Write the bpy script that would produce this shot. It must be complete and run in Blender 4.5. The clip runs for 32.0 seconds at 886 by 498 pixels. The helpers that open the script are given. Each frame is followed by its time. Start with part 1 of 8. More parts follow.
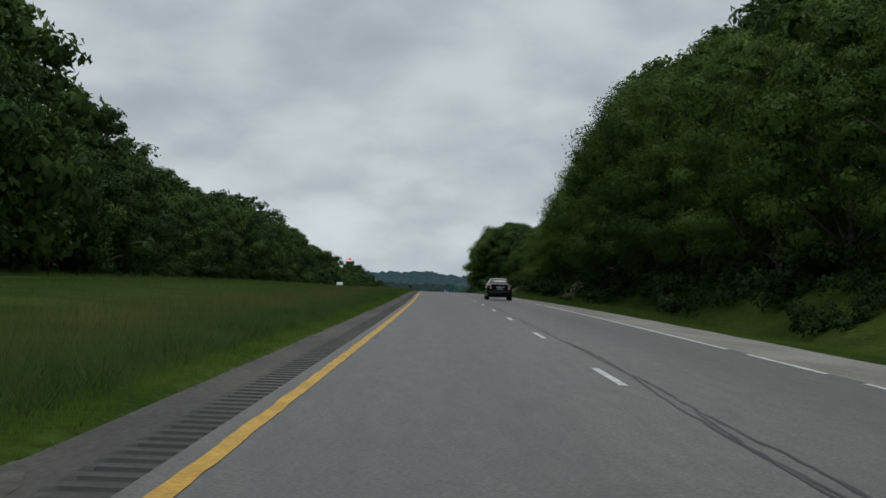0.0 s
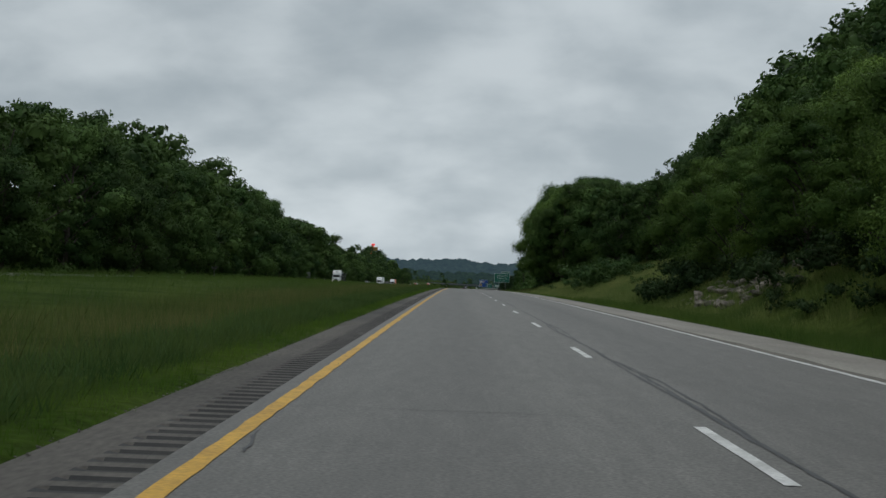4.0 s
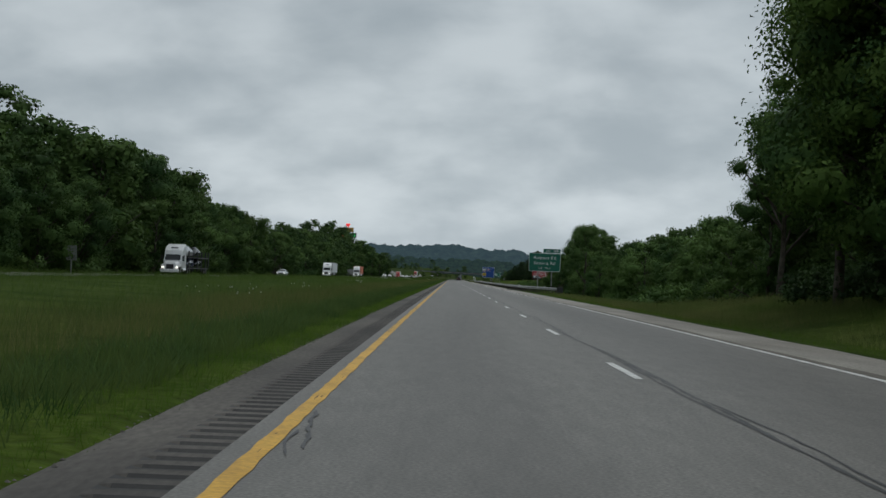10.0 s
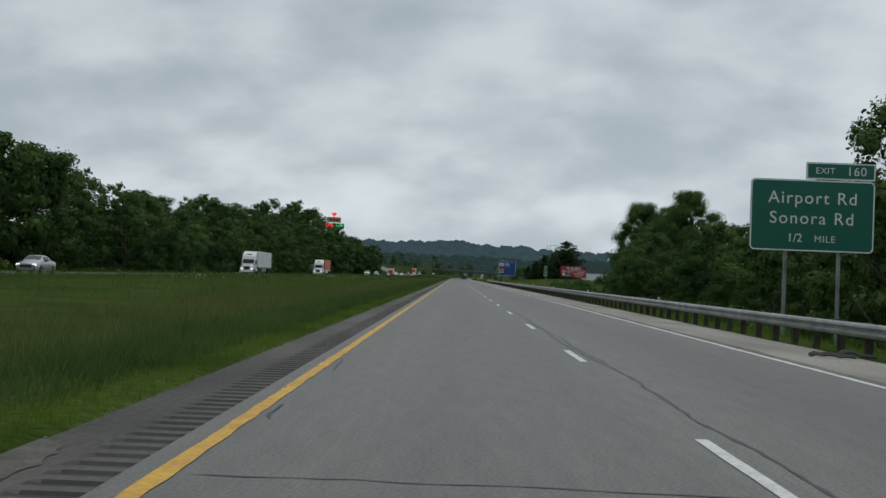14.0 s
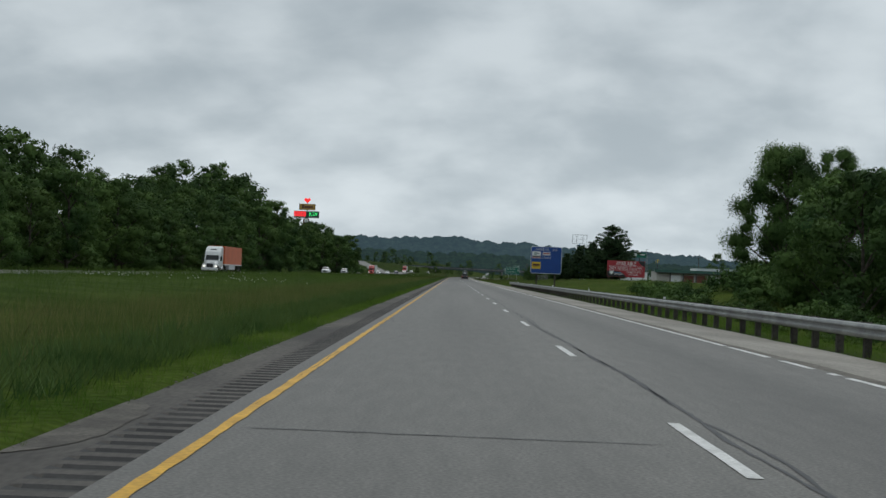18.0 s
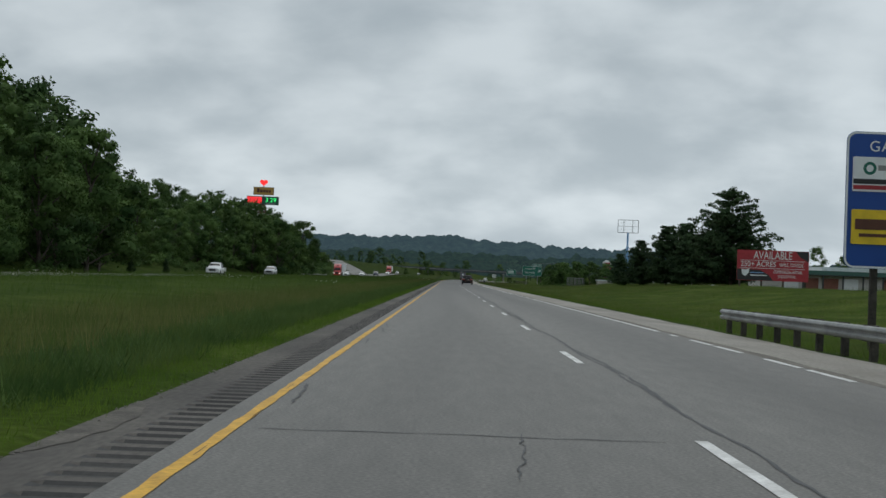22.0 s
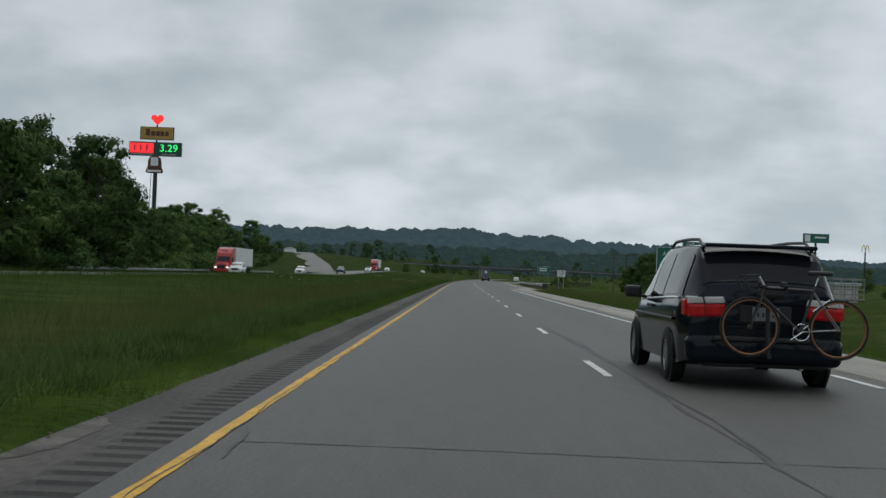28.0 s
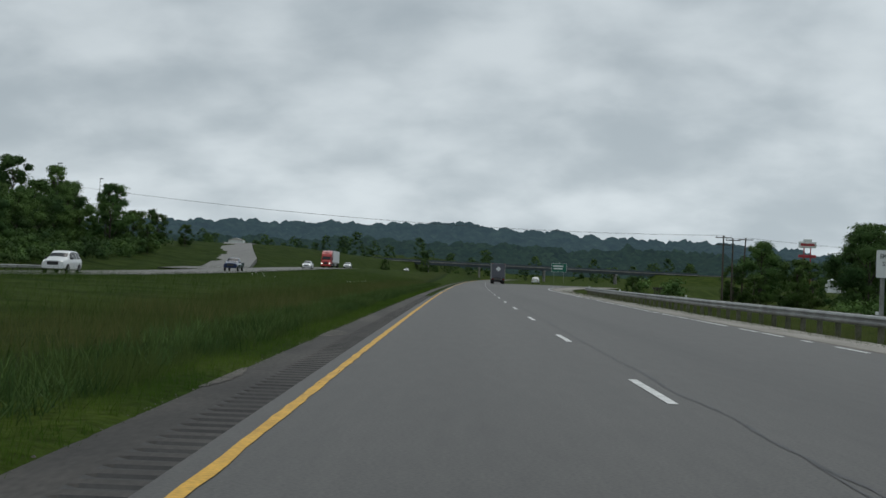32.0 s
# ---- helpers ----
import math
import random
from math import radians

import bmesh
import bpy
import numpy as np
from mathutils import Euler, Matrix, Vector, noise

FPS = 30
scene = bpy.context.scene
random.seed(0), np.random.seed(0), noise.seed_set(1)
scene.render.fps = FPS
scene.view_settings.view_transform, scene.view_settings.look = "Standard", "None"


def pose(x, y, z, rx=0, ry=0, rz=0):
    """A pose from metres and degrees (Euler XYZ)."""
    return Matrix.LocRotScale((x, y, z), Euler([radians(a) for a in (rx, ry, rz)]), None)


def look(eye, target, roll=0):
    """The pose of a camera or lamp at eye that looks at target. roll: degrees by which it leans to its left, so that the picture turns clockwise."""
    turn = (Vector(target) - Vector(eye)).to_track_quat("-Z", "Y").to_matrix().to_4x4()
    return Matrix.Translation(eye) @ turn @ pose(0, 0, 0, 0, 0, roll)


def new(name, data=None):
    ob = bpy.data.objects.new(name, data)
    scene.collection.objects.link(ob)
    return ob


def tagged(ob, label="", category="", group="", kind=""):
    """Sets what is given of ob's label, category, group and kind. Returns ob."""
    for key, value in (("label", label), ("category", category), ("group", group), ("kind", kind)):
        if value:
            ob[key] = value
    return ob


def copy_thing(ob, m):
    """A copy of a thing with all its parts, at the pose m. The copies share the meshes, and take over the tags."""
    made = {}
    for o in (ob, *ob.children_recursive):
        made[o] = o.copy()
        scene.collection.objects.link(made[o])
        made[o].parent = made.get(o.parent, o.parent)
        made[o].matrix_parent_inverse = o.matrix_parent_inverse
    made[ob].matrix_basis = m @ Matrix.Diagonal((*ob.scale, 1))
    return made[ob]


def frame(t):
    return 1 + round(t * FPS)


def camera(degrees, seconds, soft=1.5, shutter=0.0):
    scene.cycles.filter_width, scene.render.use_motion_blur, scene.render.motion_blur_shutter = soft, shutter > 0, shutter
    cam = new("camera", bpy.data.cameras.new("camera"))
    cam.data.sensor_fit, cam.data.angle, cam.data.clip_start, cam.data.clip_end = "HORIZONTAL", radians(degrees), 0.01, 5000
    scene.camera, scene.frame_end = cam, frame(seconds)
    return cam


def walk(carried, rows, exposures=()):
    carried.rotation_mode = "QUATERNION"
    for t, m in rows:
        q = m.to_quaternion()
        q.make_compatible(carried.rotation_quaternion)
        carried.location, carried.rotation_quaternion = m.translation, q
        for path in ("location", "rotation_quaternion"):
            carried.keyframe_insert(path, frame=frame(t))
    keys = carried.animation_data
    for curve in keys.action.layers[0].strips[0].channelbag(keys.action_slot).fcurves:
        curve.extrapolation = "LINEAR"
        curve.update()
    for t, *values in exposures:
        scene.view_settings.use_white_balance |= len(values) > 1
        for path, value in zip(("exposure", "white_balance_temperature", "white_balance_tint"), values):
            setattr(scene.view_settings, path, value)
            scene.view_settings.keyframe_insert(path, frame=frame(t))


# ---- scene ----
cam = camera(38.19, 32.0, soft=1.5)
# seconds, x, y, z in metres, yaw, pitch, roll in degrees
ROWS = [
    (0.0, -3.051, 5.90, -2.669, -0.809, 2.418, -2.20),
    (0.5, -2.697, 23.91, -2.315, -0.595, 2.256, -2.20),
    (1.0, -2.395, 41.82, -1.981, -0.461, 2.231, -2.20),
    (1.5, -2.156, 59.49, -1.669, -0.095, 2.148, -2.20),
    (2.0, -2.013, 76.91, -1.379, 0.156, 2.086, -2.20),
    (2.5, -1.966, 94.53, -1.102, 0.413, 2.033, -2.20),
    (3.0, -1.991, 112.31, -0.840, 0.636, 2.041, -2.20),
    (3.5, -2.044, 129.95, -0.597, 0.706, 1.944, -2.20),
    (5.5, -2.234, 200.29, 0.210, 0.479, 1.675, -2.20),
    (6.0, -2.279, 217.86, 0.372, 0.545, 1.756, -2.20),
    (6.5, -2.321, 235.37, 0.518, 0.567, 1.708, -2.20),
    (7.0, -2.352, 252.75, 0.648, 0.434, 1.600, -2.20),
    (7.5, -2.372, 270.15, 0.764, 0.340, 1.491, -2.20),
    (8.0, -2.382, 287.77, 0.867, 0.368, 1.511, -2.20),
    (8.5, -2.381, 305.54, 0.956, 0.363, 1.432, -2.20),
    (9.0, -2.383, 323.26, 1.031, 0.402, 1.449, -2.20),
    (9.5, -2.404, 340.94, 1.093, 0.408, 1.404, -2.20),
    (10.0, -2.427, 358.68, 1.141, 0.341, 1.295, -2.20),
    (10.5, -2.430, 376.43, 1.177, 0.319, 1.253, -2.20),
    (11.0, -2.403, 394.20, 1.201, 0.222, 1.220, -2.20),
    (11.5, -2.337, 412.02, 1.215, 0.208, 1.218, -2.20),
    (12.0, -2.252, 429.88, 1.218, 0.233, 1.138, -2.20),
    (12.5, -2.170, 447.79, 1.218, 0.181, 1.235, -2.20),
    (13.0, -2.099, 465.79, 1.218, 0.130, 1.187, -2.20),
    (13.5, -2.037, 483.84, 1.218, 0.271, 1.193, -2.20),
    (14.0, -1.995, 501.90, 1.218, 0.524, 1.204, -2.20),
    (14.5, -1.984, 519.92, 1.218, 0.468, 1.140, -2.20),
    (16.5, -1.954, 592.07, 1.218, 0.418, 1.103, -2.20),
    (17.0, -1.964, 610.38, 1.218, 0.428, 1.282, -2.20),
    (17.5, -1.959, 628.78, 1.218, 0.435, 1.173, -2.20),
    (18.0, -1.966, 647.18, 1.218, 0.435, 1.152, -2.20),
    (18.5, -1.980, 665.54, 1.218, 0.467, 1.222, -2.20),
    (19.0, -1.990, 683.92, 1.218, 0.422, 1.181, -2.20),
    (19.5, -2.007, 702.26, 1.218, 0.451, 1.241, -2.20),
    (20.0, -2.040, 720.67, 1.218, 0.407, 1.171, -2.20),
    (20.5, -2.082, 739.19, 1.218, 0.325, 1.262, -2.20),
    (21.0, -2.107, 757.70, 1.218, 0.253, 1.114, -2.20),
    (21.5, -2.099, 776.12, 1.218, 0.260, 1.145, -2.20),
    (22.0, -2.046, 794.56, 1.218, 0.197, 1.255, -2.20),
    (22.5, -1.972, 812.85, 1.218, 0.171, 1.086, -2.20),
    (23.0, -1.897, 831.12, 1.218, 0.220, 1.083, -2.20),
    (23.5, -1.841, 849.58, 1.218, 0.144, 1.283, -2.20),
    (24.0, -1.792, 868.18, 1.218, 0.026, 1.233, -2.20),
    (24.5, -1.727, 886.82, 1.218, 0.218, 1.204, -2.20),
    (26.5, -1.690, 960.95, 1.218, 0.377, 1.167, -2.20),
    (27.0, -1.732, 979.57, 1.218, 0.550, 1.193, -2.20),
    (27.5, -1.832, 998.11, 1.218, 0.803, 1.219, -2.20),
    (28.0, -1.939, 1016.75, 1.218, 0.844, 1.183, -2.20),
    (28.5, -2.040, 1035.43, 1.218, 0.785, 1.167, -2.20),
    (29.0, -2.138, 1054.07, 1.218, 0.697, 1.198, -2.20),
    (29.5, -2.217, 1072.80, 1.218, 0.697, 1.093, -2.20),
    (30.0, -2.266, 1091.69, 1.218, 0.660, 1.162, -2.20),
    (30.5, -2.289, 1110.59, 1.218, 0.545, 1.133, -2.20),
    (31.0, -2.285, 1129.36, 1.218, 0.433, 1.107, -2.20),
    (31.5, -2.262, 1148.02, 1.218, 0.472, 1.157, -2.20),
    (32.0, -2.228, 1166.58, 1.218, 0.631, 1.164, -2.20),
]
EXPOSE = [(0.0, -0.10), (3.5, -0.12), (9.0, -0.13), (11.0, -0.12), (14.0, 0.0), (24.5, 0.03), (32.0, 0.02)]
walk(cam, [(t, pose(x, y, z, 90 + pitch, roll, yaw)) for t, x, y, z, yaw, pitch, roll in ROWS], EXPOSE)

# ---- world, sun ----
SUN_UP, SUN_ROUND = radians(66), radians(15)
world = bpy.data.worlds.new("overcast")
scene.world = world
world.use_nodes = True
wt = world.node_tree
wt.nodes.clear()


def wn(kind, **kw):
    nd = wt.nodes.new(kind)
    for k, v in kw.items():
        nd.inputs[k.replace("_", " ")].default_value = v
    return nd


w_out = wt.nodes.new("ShaderNodeOutputWorld")
w_bg = wn("ShaderNodeBackground", Strength=1.0)
sky = wt.nodes.new("ShaderNodeTexSky")
sky.sky_type, sky.sun_disc, sky.sun_elevation, sky.sun_rotation = "NISHITA", False, SUN_UP, SUN_ROUND
sky.air_density, sky.dust_density = 1.0, 3.0
w_co = wt.nodes.new("ShaderNodeTexCoord")
w_sep = wt.nodes.new("ShaderNodeSeparateXYZ")
wt.links.new(w_co.outputs["Generated"], w_sep.inputs[0])


def wmath(op, a, b=None, clamp=False):
    nd = wt.nodes.new("ShaderNodeMath")
    nd.operation, nd.use_clamp = op, clamp
    for i, v in enumerate((a, b)):
        if v is None:
            continue
        if isinstance(v, (int, float)):
            nd.inputs[i].default_value = v
        else:
            wt.links.new(v, nd.inputs[i])
    return nd.outputs[0]


# a soft cloud deck seen from below: rolls that crowd together towards the horizon
up = wmath("MAXIMUM", w_sep.outputs["Z"], 0.0)
deck = wmath("DIVIDE", 1.0, wmath("ADD", up, 0.45))
w_xy = wt.nodes.new("ShaderNodeCombineXYZ")
wt.links.new(wmath("MULTIPLY", w_sep.outputs["X"], deck), w_xy.inputs[0])
wt.links.new(wmath("MULTIPLY", w_sep.outputs["Y"], wmath("MULTIPLY", deck, 1.15)), w_xy.inputs[1])
w_map = wt.nodes.new("ShaderNodeMapping")
w_map.inputs["Location"].default_value = (3.7, 1.4, 0.0)
w_map.inputs["Rotation"].default_value = (0, 0, radians(9))
w_map.inputs["Scale"].default_value = (1.0, 1.0, 1.0)
wt.links.new(w_xy.outputs[0], w_map.inputs[0])
n_big = wn("ShaderNodeTexNoise", Scale=2.7, Detail=2.0, Roughness=0.5, Distortion=0.1)
n_fine = wn("ShaderNodeTexNoise", Scale=7.0, Detail=5.0, Roughness=0.5, Distortion=0.12)
wt.links.new(w_map.outputs[0], n_big.inputs["Vector"])
wt.links.new(w_map.outputs[0], n_fine.inputs["Vector"])
w_sum = wmath("ADD", wmath("MULTIPLY", n_big.outputs[0], 0.66), wmath("MULTIPLY", n_fine.outputs[0], 0.34))
w_ramp = wt.nodes.new("ShaderNodeValToRGB")
w_ramp.color_ramp.elements[0].position, w_ramp.color_ramp.elements[0].color = 0.38, (0.395, 0.458, 0.500, 1)
w_ramp.color_ramp.interpolation = "EASE"
w_ramp.color_ramp.elements[1].position, w_ramp.color_ramp.elements[1].color = 0.63, (0.625, 0.692, 0.73, 1)
wt.links.new(w_sum, w_ramp.inputs[0])
# brighter towards the horizon haze, and again high overhead where the deck is lit from above
w_hor = wt.nodes.new("ShaderNodeMapRange")
w_hor.inputs["From Min"].default_value, w_hor.inputs["From Max"].default_value = 0.0, 0.17
w_hor.inputs["To Min"].default_value, w_hor.inputs["To Max"].default_value = 1.18, 0.96
wt.links.new(up, w_hor.inputs["Value"])
w_zen = wt.nodes.new("ShaderNodeMapRange")
w_zen.inputs["From Min"].default_value, w_zen.inputs["From Max"].default_value = 0.3, 0.95
w_zen.inputs["To Min"].default_value, w_zen.inputs["To Max"].default_value = 1.0, 1.15
wt.links.new(up, w_zen.inputs["Value"])
w_side = wmath("ADD", wmath("MULTIPLY", wmath("MINIMUM", wmath("MAXIMUM", w_sep.outputs["X"], -0.3), 0.3), 0.08), 1.02)
w_gain = wmath("MULTIPLY", wmath("MULTIPLY", w_hor.outputs[0], w_zen.outputs[0]), w_side)
w_scale = wt.nodes.new("ShaderNodeVectorMath")
w_scale.operation = "SCALE"
wt.links.new(w_ramp.outputs[0], w_scale.inputs[0])
wt.links.new(w_gain, w_scale.inputs["Scale"])
w_dim = wt.nodes.new("ShaderNodeVectorMath")
w_dim.operation = "SCALE"
w_dim.inputs["Scale"].default_value = 0.05
wt.links.new(sky.outputs[0], w_dim.inputs[0])
w_mix = wt.nodes.new("ShaderNodeMix")
w_mix.data_type = "RGBA"
w_mix.inputs["Factor"].default_value = 0.92
wt.links.new(w_dim.outputs[0], w_mix.inputs["A"])
wt.links.new(w_scale.outputs[0], w_mix.inputs["B"])
wt.links.new(w_mix.outputs["Result"], w_bg.inputs["Color"])
wt.links.new(w_bg.outputs[0], w_out.inputs[0])

sun_data = bpy.data.lights.new("sun", "SUN")
sun_data.energy, sun_data.angle, sun_data.color = 0.7, radians(40), (1.0, 0.97, 0.93)
sun = new("sun", sun_data)
sun.matrix_basis = look((0, 0, 50), (-50 * math.cos(SUN_UP) * math.sin(SUN_ROUND), -50 * math.cos(SUN_UP) * math.cos(SUN_ROUND), 50 - 50 * math.sin(SUN_UP)))


# ---- materials ----
def material(name, a, b, scale=1.0, rough=0.7, metal=0.0, bump=0.0, bump_scale=None, fine=None, fine_amount=0.25,
             island=0.0, rand=0.0, spec=0.4, emit=None, emit_strength=0.0, coat=0.0, stretch=(1, 1, 1), trans=0.0, lo=0.35, hi=0.65, fine_even=False, across=(), across_wave=0.0, along=(), blotch=()):
    """Two colours mixed by a broad noise and broken up by a fine one, at sizes in metres."""
    m = bpy.data.materials.new(name)
    m.use_nodes = True
    t = m.node_tree
    bs = t.nodes["Principled BSDF"]
    geo = t.nodes.new("ShaderNodeNewGeometry")
    mp = t.nodes.new("ShaderNodeMapping")
    mp.inputs["Scale"].default_value = stretch
    t.links.new(geo.outputs["Position"], mp.inputs[0])
    n1 = t.nodes.new("ShaderNodeTexNoise")
    n1.inputs["Scale"].default_value = 1.0 / scale
    n1.inputs["Detail"].default_value = 5.0
    t.links.new(mp.outputs[0], n1.inputs["Vector"])
    rp = t.nodes.new("ShaderNodeValToRGB")
    rp.color_ramp.elements[0].position, rp.color_ramp.elements[1].position = lo, hi
    rp.color_ramp.elements[0].color, rp.color_ramp.elements[1].color = (*a, 1), (*b, 1)
    t.links.new(n1.outputs[0], rp.inputs[0])
    col = rp.outputs[0]
    n2 = None
    if fine:
        n2 = t.nodes.new("ShaderNodeTexNoise")
        n2.inputs["Scale"].default_value = 1.0 / fine
        n2.inputs["Detail"].default_value = 4.0
        t.links.new(geo.outputs["Position"] if fine_even else mp.outputs[0], n2.inputs["Vector"])
        mr = t.nodes.new("ShaderNodeMapRange")
        mr.inputs["From Min"].default_value, mr.inputs["From Max"].default_value = 0.3, 0.7
        mr.inputs["To Min"].default_value, mr.inputs["To Max"].default_value = 1 - fine_amount, 1 + fine_amount
        t.links.new(n2.outputs[0], mr.inputs["Value"])
        vm = t.nodes.new("ShaderNodeVectorMath")
        vm.operation = "SCALE"
        t.links.new(col, vm.inputs[0])
        t.links.new(mr.outputs[0], vm.inputs["Scale"])
        col = vm.outputs[0]
    if blotch:
        # worn and stained patches: size, shortening along the road, amount
        bm_ = t.nodes.new("ShaderNodeMapping")
        bm_.inputs["Scale"].default_value = (1.0, blotch[1], 1.0)
        t.links.new(geo.outputs["Position"], bm_.inputs[0])
        n3 = t.nodes.new("ShaderNodeTexNoise")
        n3.inputs["Scale"].default_value, n3.inputs["Detail"].default_value, n3.inputs["Roughness"].default_value = 1.0 / blotch[0], 6.0, 0.62
        t.links.new(bm_.outputs[0], n3.inputs["Vector"])
        mr = t.nodes.new("ShaderNodeMapRange")
        mr.inputs["From Min"].default_value, mr.inputs["From Max"].default_value = 0.3, 0.7
        mr.inputs["To Min"].default_value, mr.inputs["To Max"].default_value = 1 - blotch[2], 1 + blotch[2]
        t.links.new(n3.outputs[0], mr.inputs["Value"])
        vm = t.nodes.new("ShaderNodeVectorMath")
        vm.operation = "SCALE"
        t.links.new(col, vm.inputs[0])
        t.links.new(mr.outputs[0], vm.inputs["Scale"])
        col = vm.outputs[0]
    for amount, source in ((island, geo.outputs["Random Per Island"] if island else None), (rand, None)):
        if not amount:
            continue
        if source is None:
            source = t.nodes.new("ShaderNodeObjectInfo").outputs["Random"]
        mr = t.nodes.new("ShaderNodeMapRange")
        mr.inputs["To Min"].default_value, mr.inputs["To Max"].default_value = 1 - amount, 1 + amount
        t.links.new(source, mr.inputs["Value"])
        vm = t.nodes.new("ShaderNodeVectorMath")
        vm.operation = "SCALE"
        t.links.new(col, vm.inputs[0])
        t.links.new(mr.outputs[0], vm.inputs["Scale"])
        col = vm.outputs[0]
    t.links.new(col, bs.inputs["Base Color"])
    bs.inputs["Roughness"].default_value, bs.inputs["Metallic"].default_value = rough, metal
    bs.inputs["Specular IOR Level"].default_value = spec
    bs.inputs["Coat Weight"].default_value = coat
    if across:
        # colour that changes across the road: stops of (x, gain)
        sp = t.nodes.new("ShaderNodeSeparateXYZ")
        t.links.new(geo.outputs["Position"], sp.inputs[0])
        x0, x1 = across[0][0], across[-1][0]
        mr = t.nodes.new("ShaderNodeMapRange")
        mr.inputs["From Min"].default_value, mr.inputs["From Max"].default_value = x0, x1
        ad = t.nodes.new("ShaderNodeMath")
        ad.operation = "MULTIPLY_ADD"
        ad.inputs[1].default_value = across_wave
        t.links.new(n1.outputs[0], ad.inputs[0])
        t.links.new(sp.outputs["X"], ad.inputs[2])
        t.links.new(ad.outputs[0], mr.inputs["Value"])
        rr_ = t.nodes.new("ShaderNodeValToRGB")
        el = rr_.color_ramp.elements
        while len(el) < len(across):
            el.new(0.5)
        for e_, (xx_, g_) in zip(el, across):
            e_.position = (xx_ - x0) / (x1 - x0)
            e_.color = (*(g_ if isinstance(g_, tuple) else (g_, g_, g_)), 1)
        t.links.new(mr.outputs[0], rr_.inputs[0])
        vm = t.nodes.new("ShaderNodeVectorMath")
        vm.operation = "MULTIPLY"
        t.links.new(col, vm.inputs[0])
        t.links.new(rr_.outputs[0], vm.inputs[1])
        t.links.new(vm.outputs[0], bs.inputs["Base Color"])
        col = vm.outputs[0]
    if along:
        # colour scaled down further along the road: (from, to, gain at the end)
        sy = t.nodes.new("ShaderNodeSeparateXYZ")
        t.links.new(geo.outputs["Position"], sy.inputs[0])
        my = t.nodes.new("ShaderNodeMapRange")
        my.inputs["From Min"].default_value, my.inputs["From Max"].default_value = along[0], along[1]
        my.inputs["To Min"].default_value, my.inputs["To Max"].default_value = 1.0, along[2]
        t.links.new(sy.outputs["Y"], my.inputs["Value"])
        vm = t.nodes.new("ShaderNodeVectorMath")
        vm.operation = "SCALE"
        t.links.new(col, vm.inputs[0])
        t.links.new(my.outputs[0], vm.inputs["Scale"])
        t.links.new(vm.outputs[0], bs.inputs["Base Color"])
        col = vm.outputs[0]
    if trans:
        # thin leaves let part of the light through
        tl, mx = t.nodes.new("ShaderNodeBsdfTranslucent"), t.nodes.new("ShaderNodeMixShader")
        t.links.new(col, tl.inputs["Color"])
        mx.inputs[0].default_value = trans
        t.links.new(bs.outputs[0], mx.inputs[1])
        t.links.new(tl.outputs[0], mx.inputs[2])
        t.links.new(mx.outputs[0], t.nodes["Material Output"].inputs["Surface"])
    if bump:
        bp = t.nodes.new("ShaderNodeBump")
        bp.inputs["Strength"].default_value, bp.inputs["Distance"].default_value = bump, (bump_scale or 0.02)
        t.links.new((n2 or n1).outputs[0], bp.inputs["Height"])
        t.links.new(bp.outputs[0], bs.inputs["Normal"])
    if emit:
        bs.inputs["Emission Color"].default_value, bs.inputs["Emission Strength"].default_value = (*emit, 1), emit_strength
    return m


def plain(name, c, rough=0.5, metal=0.0, spec=0.5, emit=0.0, coat=0.0, vary=0.12, size=0.4):
    return material(name, tuple(v * (1 - vary) for v in c), tuple(v * (1 + vary) for v in c), size, rough, metal, spec=spec,
                    emit=c if emit else None, emit_strength=emit, coat=coat)


LANES = ((-5.0, 0.97), (-3.4, 1.0), (-2.7, 0.95), (-1.8, 0.88), (-0.9, 1.0), (0.6, 1.03), (1.0, 1.0), (1.6, 0.9), (2.05, 0.78), (2.5, 0.9), (3.0, 1.0), (3.5, 1.03), (5.0, 1.0))
M_ASPHALT = material("worn_asphalt", (0.092, 0.088, 0.079), (0.130, 0.125, 0.112), 1.6, 0.62, spec=0.55, bump=0.06, bump_scale=0.003, fine=0.03, fine_amount=0.42, blotch=(0.17, 0.16, 0.17), stretch=(1.0, 0.03, 1), fine_even=True, lo=0.3, hi=0.7, across=LANES, across_wave=0.35, along=(860, 1020, 0.47))
M_ASPHALT_FAR = material("distant_asphalt", (0.104, 0.100, 0.091), (0.144, 0.139, 0.126), 1.6, 0.66, spec=0.55, bump=0.06, bump_scale=0.003, fine=0.03, fine_amount=0.32, blotch=(0.22, 0.045, 0.10), stretch=(1.0, 0.03, 1), fine_even=True, lo=0.3, hi=0.7)
M_EDGE = material("gritty_shoulder_edge", (0.105, 0.095, 0.080), (0.170, 0.155, 0.132), 0.5, 0.95, bump=0.4, bump_scale=0.008, fine=0.05, fine_amount=0.3, stretch=(1.0, 0.3, 1))
M_SHOULDER = material("shoulder_asphalt", (0.048, 0.044, 0.040), (0.112, 0.102, 0.090), 1.8, 0.9, bump=0.4, bump_scale=0.008, fine=0.05, fine_amount=0.25, stretch=(1.0, 0.3, 1), along=(860, 1020, 0.72))
M_GRAVEL = material("pale_shoulder", (0.21, 0.195, 0.17), (0.32, 0.30, 0.265), 2.2, 0.92, bump=0.5, bump_scale=0.012, fine=0.05, fine_amount=0.22, stretch=(1, 0.35, 1))
# groove colour: settled grit, with the shade of the cuts painted in
M_RUMBLE = material("shaded_rumble_groove", (0.014, 0.014, 0.014), (0.037, 0.036, 0.034), 1.2, 0.72, bump=0.3, bump_scale=0.006, fine=0.04)
